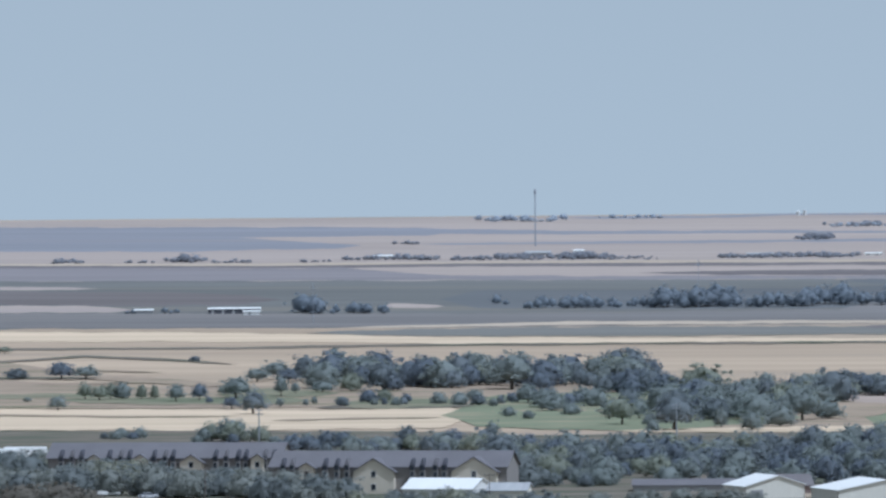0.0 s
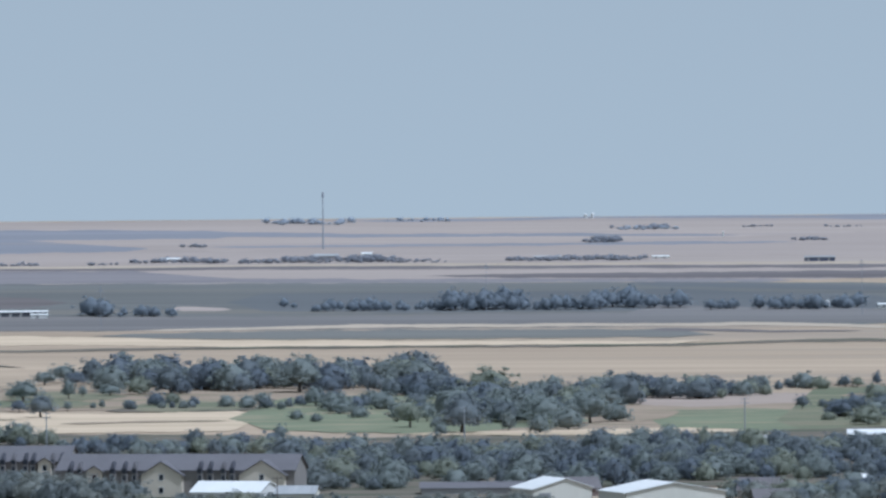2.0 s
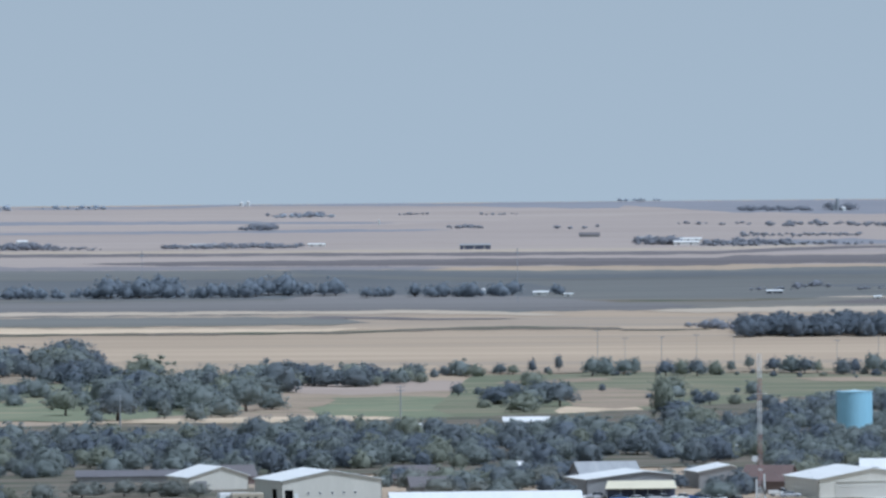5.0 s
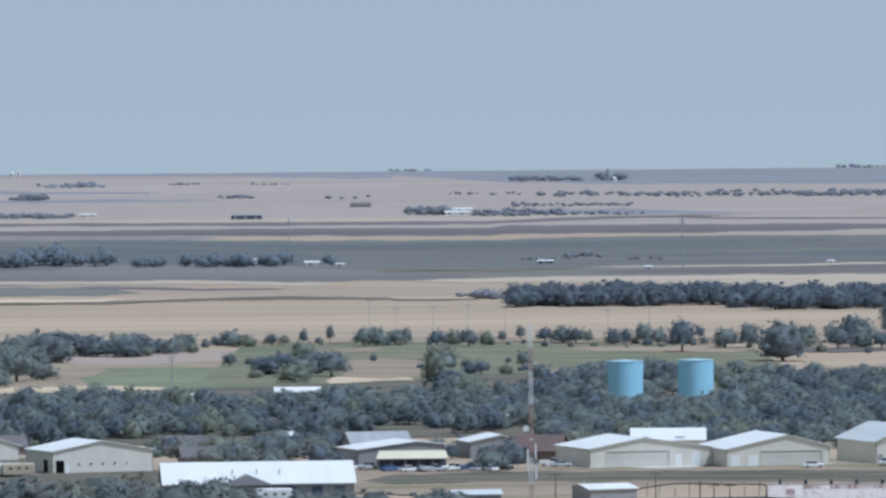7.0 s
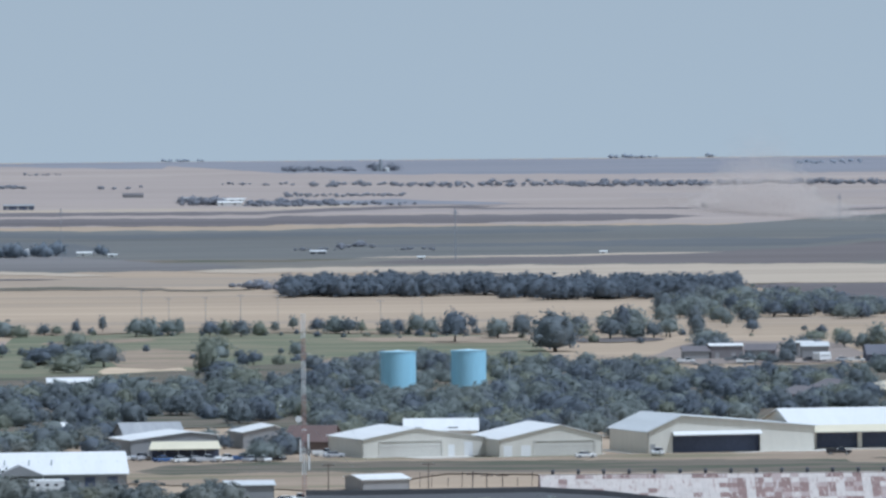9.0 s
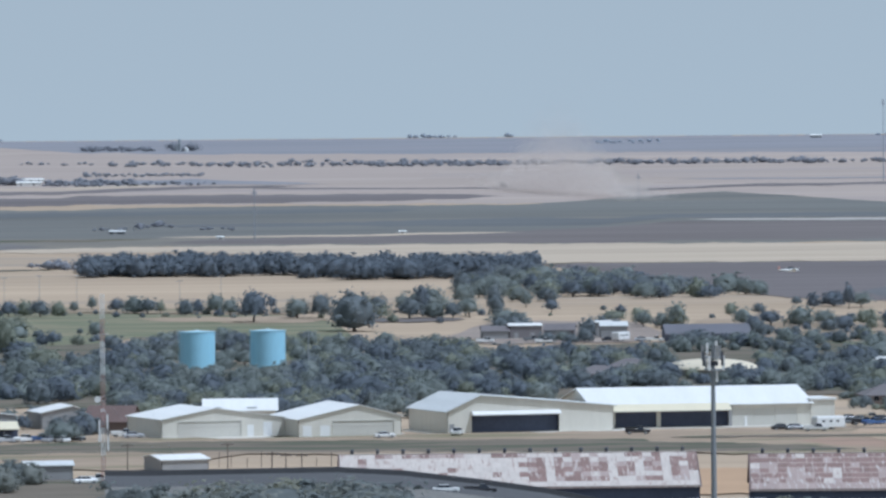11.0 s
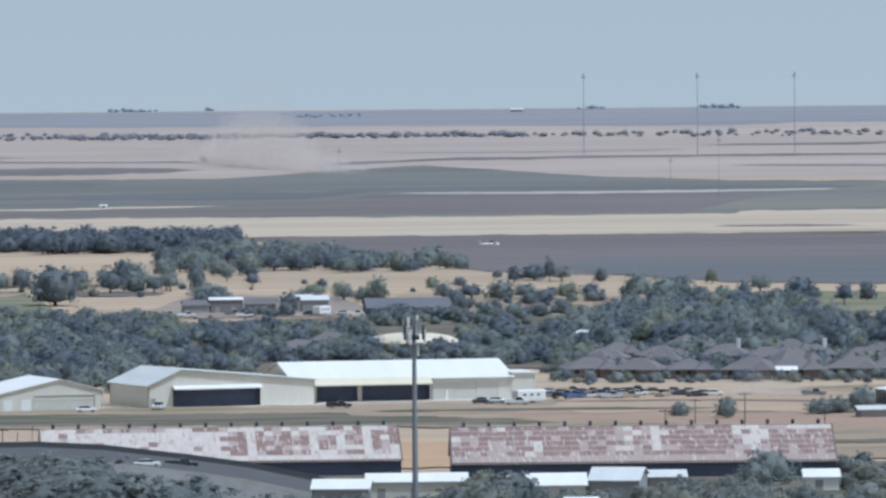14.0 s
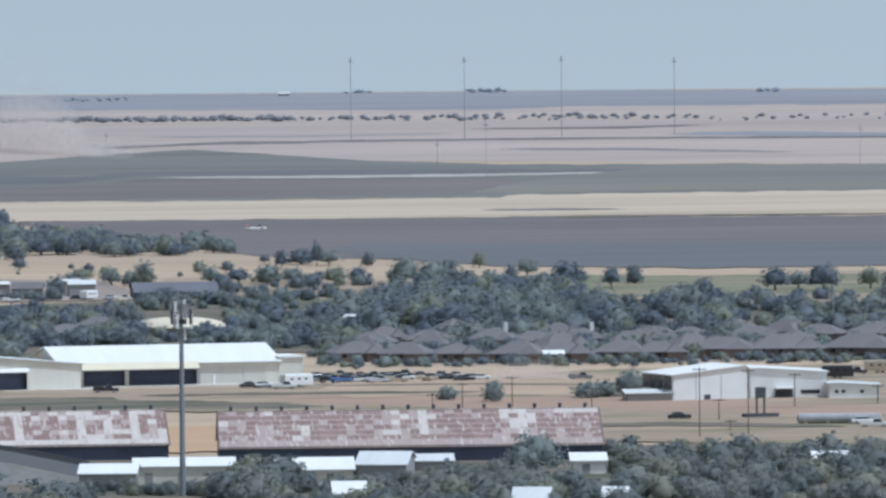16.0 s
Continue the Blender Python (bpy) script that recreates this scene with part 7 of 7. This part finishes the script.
for b, d, h in [(9.522, 1251, 13.03), (9.932, 1260, 12.39), (10.325, 1364, 7.05), (11.025, 1376, 4.13), (7.938, 1342, 7.83), (7.517, 1344, 6.50), (7.264, 1338, 4.68), (9.685, 1314, 4.38), (9.780, 1273, 2.33), (8.611, 1366, 4.55)]:
    pole(b, d, h, 0.12, "weathered wooden utility pole beside the dirt road", "utility poles")
for b, d, h in [(0.193, 1295, 6.48), (1.039, 1318, 5.49), (1.412, 1307, 3.92), (1.531, 1307, 3.70), (1.665, 1306, 3.70), (-9.396, 1525, 8.13), (-6.995, 1494, 7.47), (-8.552, 1520, 7.60), (2.442, 1225, 3.27), (3.532, 1240, 3.51)]:
    pole(b, d, h, 0.12, "wooden utility pole rising among trees", "utility poles")
for b, d, h in [(1.731, 1835, 11.92), (-5.410, 1913, 10.52), (-8.938, 1897, 10.43), (-3.041, 1997, 9.98), (7.339, 1926, 9.31), (7.792, 1854, 11.12), (8.679, 1916, 9.58), (10.655, 1851, 10.18)]:
    pole(b, d, h, 0.22, "pale grey steel power pole above the trees", "steel power poles", arms=2, mat=STEEL)
for b, d, h in [(-0.536, 2460, 12.71), (-0.220, 2468, 12.34), (-0.832, 2452, 12.26), (-1.372, 2415, 16.10), (-1.142, 2445, 12.22), (0.648, 2460, 10.25), (0.997, 2446, 12.23)]:
    pole(b, d, h, 0.1, "thin grey power pole along the stubble", "thin power poles", arms=1, mat=STEEL)


# matt blue-grey for the far masts
MAST_STEEL = material("blue_grey_mast_steel", (0.3, 0.32, 0.36), 0.8, vary=0.1, grain=0.5, large=6)


def far_mast(b, d, h, label, r=0.32):
    ob = thing("transmission_mast", b, d, 0, label, "transmission mast", "far transmission masts")
    part("pole", pipes(((0, 0, -0.3), (0, 0, h), r, r * 0.6), sides=8), MAST_STEEL, ob)
    part("mast_head", pipes(((0, 0, h - 3.0), (0, 0, h + 0.2), r * 1.5), sides=8), MAST_STEEL, ob)
    if r < 0.3:
        part("crossarm", boxes((-1.6, 1.6, -0.12, 0.12, h - 2.2, h - 1.9)), MAST_STEEL, ob)


for b, d, h in [(-6.589, 4314, 35.95), (6.597, 4016, 47.85), (7.557, 3998, 47.98), (8.377, 4023, 47.61), (9.329, 4036, 45.74)]:
    far_mast(b, d, h, "tall thin grey mast far out on the plain", 0.5 if b < 0 else 0.26)
for b, d, h in [(4.529, 3699, 15.41), (7.326, 3551, 13.61), (7.735, 3284, 31.47), (-8.471, 3148, 18.36), (-5.215, 3303, 23.12), (-2.044, 3218, 25.75), (1.288, 3188, 24.44), (1.280, 3222, 24.17), (10.893, 3532, 20.60)]:
    far_mast(b, d, h, "thin grey power mast in the fields", 0.13)

store_tank = thing("storage_tank", 10.340, 1296, 0, "long grey steel storage tank lying by the dirt road", "storage tank")
bm = bmesh.new()
for (x0, r0), (x1, r1) in zip(((0, 0.3), (0.4, 0.95), (15.8, 0.95)), ((0.4, 0.95), (15.8, 0.95), (16.2, 0.3))):
    pipe(bm, (x0, 0, 1.25), (x1, 0, 1.25), r0, r1, sides=20)
part("shell", bm, DULL_METAL, store_tank)
for k in range(4):
    part("saddle", boxes((1.5 + k * 4.22, 2.0 + k * 4.22, -0.8, 0.8, -0.1, 0.75)), CONCRETE, store_tank)

sign = thing("billboard", 10.038, 1324, 20, "dark billboard on two dark posts by the road", "billboard")
part("panel", boxes((-1.2, 1.0, -0.2, 0.0, 3.9, 6.0)), DARK, sign)
part("post", boxes((-1.0, -0.65, -0.1, 0.15, 0, 4.0)), DARK, sign)
part("post", boxes((0.55, 0.9, -0.1, 0.15, 0, 4.0)), DARK, sign)
part("base", boxes((-3.6, 3.4, -1.0, 1.0, 0, 0.9)), DARK, sign)

fence_posts = random.Random(4)
for k in range(14):
    t0, t1 = 2.249, 0.720
    p = thing("fence_post", t0 + (t1 - t0) * k / 13 + fence_posts.uniform(-0.02, 0.02), 1330, 0, "thin leaning fence post on dry grass", "fence post", "fence posts")
    part("post", pipes(((0, 0, -0.1), (0.1, 0, fence_posts.uniform(1.4, 3.2)), 0.07), sides=6), WOOD_POLE, p)

# ---- tractor raising dust ----
tr = thing("tractor", 3.388, 3953, 0, "dark tractor raising dust on the stubble", "tractor")
part("body", boxes((-1.2, 2.0, -0.6, 0.6, 0.8, 1.7)), PAINT["green"], tr)
part("cab", boxes((-1.3, 0.2, -0.8, 0.8, 1.7, 3.0)), GLASS, tr)
for x, r in ((-0.9, 0.95), (1.5, 0.6)):
    for y in (-0.95, 0.95):
        part("wheel", pipes(((x, y - 0.25, r), (x, y + 0.25, r), r), sides=14), RUBBER, tr)
DUST = material("blown_dust", (0.74, 0.67, 0.62), 1.0, vary=0.05, grain=3, large=20, spec=0.0)
rd = np.random.RandomState(9)
db0, dd0 = 3.459, 3923
db1, dd1 = 4.700, 3736
motes = 230000
du = rd.beta(1.7, 2.3, motes) - 0.06 + rd.normal(0, 0.11, motes)
dbear = np.radians(db0 + (db1 - db0) * du)
ddist = dd0 + (dd1 - dd0) * du + rd.normal(0, 30, motes)
dz = np.abs(rd.normal(0, 1, motes)) * (4 + 14 * np.sin(np.pi * np.clip(du * 1.2 + 0.1, 0, 1)))
centre = np.column_stack([ddist * np.sin(dbear), ddist * np.cos(dbear), 61.0 * ((ddist - 2200) / 2750) ** 1.4 + dz + 0.2])
vs = (centre[:, None, :] + rd.normal(size=(motes, 3, 3)) * 0.1).reshape(-1, 3).tolist()
fs = [(3 * k, 3 * k + 1, 3 * k + 2) for k in range(motes)]
tagged(mesh_object("dust_cloud", vs, fs, [DUST]), "thin pale dust blown off the stubble", "dust", kind="stuff")

kicked = 14000
ku = rd.beta(1.5, 1.8, kicked)
kb, kd = np.radians(7.75 + 0.75 * ku), 1500 + rd.normal(0, 6, kicked)
kz = np.abs(rd.normal(0, 1, kicked)) * (0.7 + 1.5 * np.sin(np.pi * ku)) + 0.1
centre = np.column_stack([kd * np.sin(kb), kd * np.cos(kb), kz])
vs = (centre[:, None, :] + rd.normal(size=(kicked, 3, 3)) * 0.05).reshape(-1, 3).tolist()
tagged(mesh_object("dust_cloud", vs, [(3 * k, 3 * k + 1, 3 * k + 2) for k in range(kicked)], [DUST]), "tan dust kicked up on the dry lot", "dust", kind="stuff")

# ---- light aircraft low over the plough ----
plane = new("light_aircraft")
tagged(plane, "small white low-wing aircraft in flight over the plough", "aircraft")
plane.matrix_basis = Matrix.Translation(spot(5.803, 2250, 18.34)) @ Matrix.Rotation(radians(8), 4, "Z") @ Matrix.Rotation(radians(-6), 4, "X")
bm = bmesh.new()
for (x0, r0), (x1, r1) in zip(((-4.0, 0.1), (-2.2, 0.3), (0.2, 0.6), (1.8, 0.55), (2.9, 0.25)), ((-2.2, 0.3), (0.2, 0.6), (1.8, 0.55), (2.9, 0.25), (3.1, 0.08))):
    pipe(bm, (x0, 0, 0), (x1, 0, 0), r0, r1, sides=12)
part("fuselage", bm, WHITE_PAINT, plane)
for sgn in (-1, 1):
    bm = bmesh.new()
    hexa(bm, [(0.0, 0.3 * sgn, -0.35), (1.5, 0.3 * sgn, -0.35), (1.1, 4.8 * sgn, 0.05), (0.3, 4.8 * sgn, 0.05), (0.0, 0.3 * sgn, -0.15), (1.5, 0.3 * sgn, -0.15), (1.1, 4.8 * sgn, 0.15), (0.3, 4.8 * sgn, 0.15)])
    part("wing", bm, WHITE_PAINT, plane)
    part("tailplane", boxes((-4.0, -3.2, min(0, 1.7 * sgn), max(0, 1.7 * sgn), 0.05, 0.13)), WHITE_PAINT, plane)
part("fin", boxes((-4.1, -3.3, -0.05, 0.05, 0.1, 1.4)), RED_PAINT, plane)
bm = bmesh.new()
loft(bm, [(0.4, -0.9, 1.3, 0.5), (0.95, -0.4, 0.7, 0.36)])
part("canopy", bm, GLASS, plane)
part("propeller", boxes((3.1, 3.16, -0.08, 0.08, -0.95, 0.95)), DARK, plane)

woodland("trees round the workshops", [(-3.180, -2.870, 1524, 1561, 2.83, 4.89, 10), (-2.798, -1.629, 1490, 1571, 3.30, 5.85, 36), (-1.821, -1.582, 1452, 1507, 2.96, 4.44, 5), (-0.984, -0.530, 1511, 1562, 2.58, 4.38, 8), (-0.412, -0.173, 1452, 1491, 3.68, 5.64, 6)], 32)
woodland("shrubs before the houses", [(6.3, 9.546, 1570, 1596, 1.4, 3.1, 62), (9.546, 11.261, 1575, 1602, 1.4, 2.9, 34)], 33)

woodland("trees close behind the hangars", [(0.103, 2.634, 1538, 1648, 3.71, 5.84, 80), (2.635, 3.780, 1624, 1708, 3.61, 5.55, 36), (3.770, 4.772, 1681, 1788, 3.47, 5.50, 34), (4.677, 5.3, 1672, 1778, 2.02, 3.74, 14), (5.3, 6.6, 1680, 1790, 3.0, 5.2, 50)], 34)
woodland("trees behind the water tanks", [(1.922, 3.05, 1966, 2080, 3.4, 5.2, 34), (3.05, 4.5, 1900, 1965, 2.6, 4.2, 34), (0.298, 2.018, 2003, 2099, 2.73, 4.78, 34), (3.75, 4.05, 2085, 2110, 4.0, 5.4, 4), (4.5, 4.75, 1960, 2060, 2.0, 3.4, 8)], 35)

GN = "houses among near trees"
low_shed(6.430, 1048, 4, 4.89, 7, 2.44, 1.57, WHITE_PAINT, WHITE_METAL, "small white-roofed house among near trees", "house", GN)
low_shed(7.935, 1030, -6, 5.32, 7, 2.23, 1.72, GREY_SIDING, GREY_METAL, "grey-roofed house among near trees", "house", GN)
low_shed(10.492, 1128, 6, 5.64, 7, 2.44, 1.32, WHITE_PAINT, WHITE_METAL, "white-roofed house among near trees", "house", GN)
low_shed(8.700, 1038, -4, 3.46, 6, 2.25, 1.21, WHITE_PAINT, WHITE_METAL, "small white-roofed hut among near trees", "hut", GN)
low_shed(-2.172, 1586, 3, 4.49, 6, 2.11, 1.06, GREY_SIDING, WHITE_METAL, "white-roofed shed deep among oaks", "shed", "houses among the oaks")
low_shed(-1.957, 1672, 3, 6.13, 6, 1.95, 1.11, GREY_SIDING, WHITE_METAL, "pale-roofed shed deep among oaks", "shed", "houses among the oaks")
low_shed(-0.374, 1681, 3, 5.04, 6, 1.96, 1.12, GREY_SIDING, GREY_METAL, "grey-roofed shed deep among oaks", "shed", "houses among the oaks")
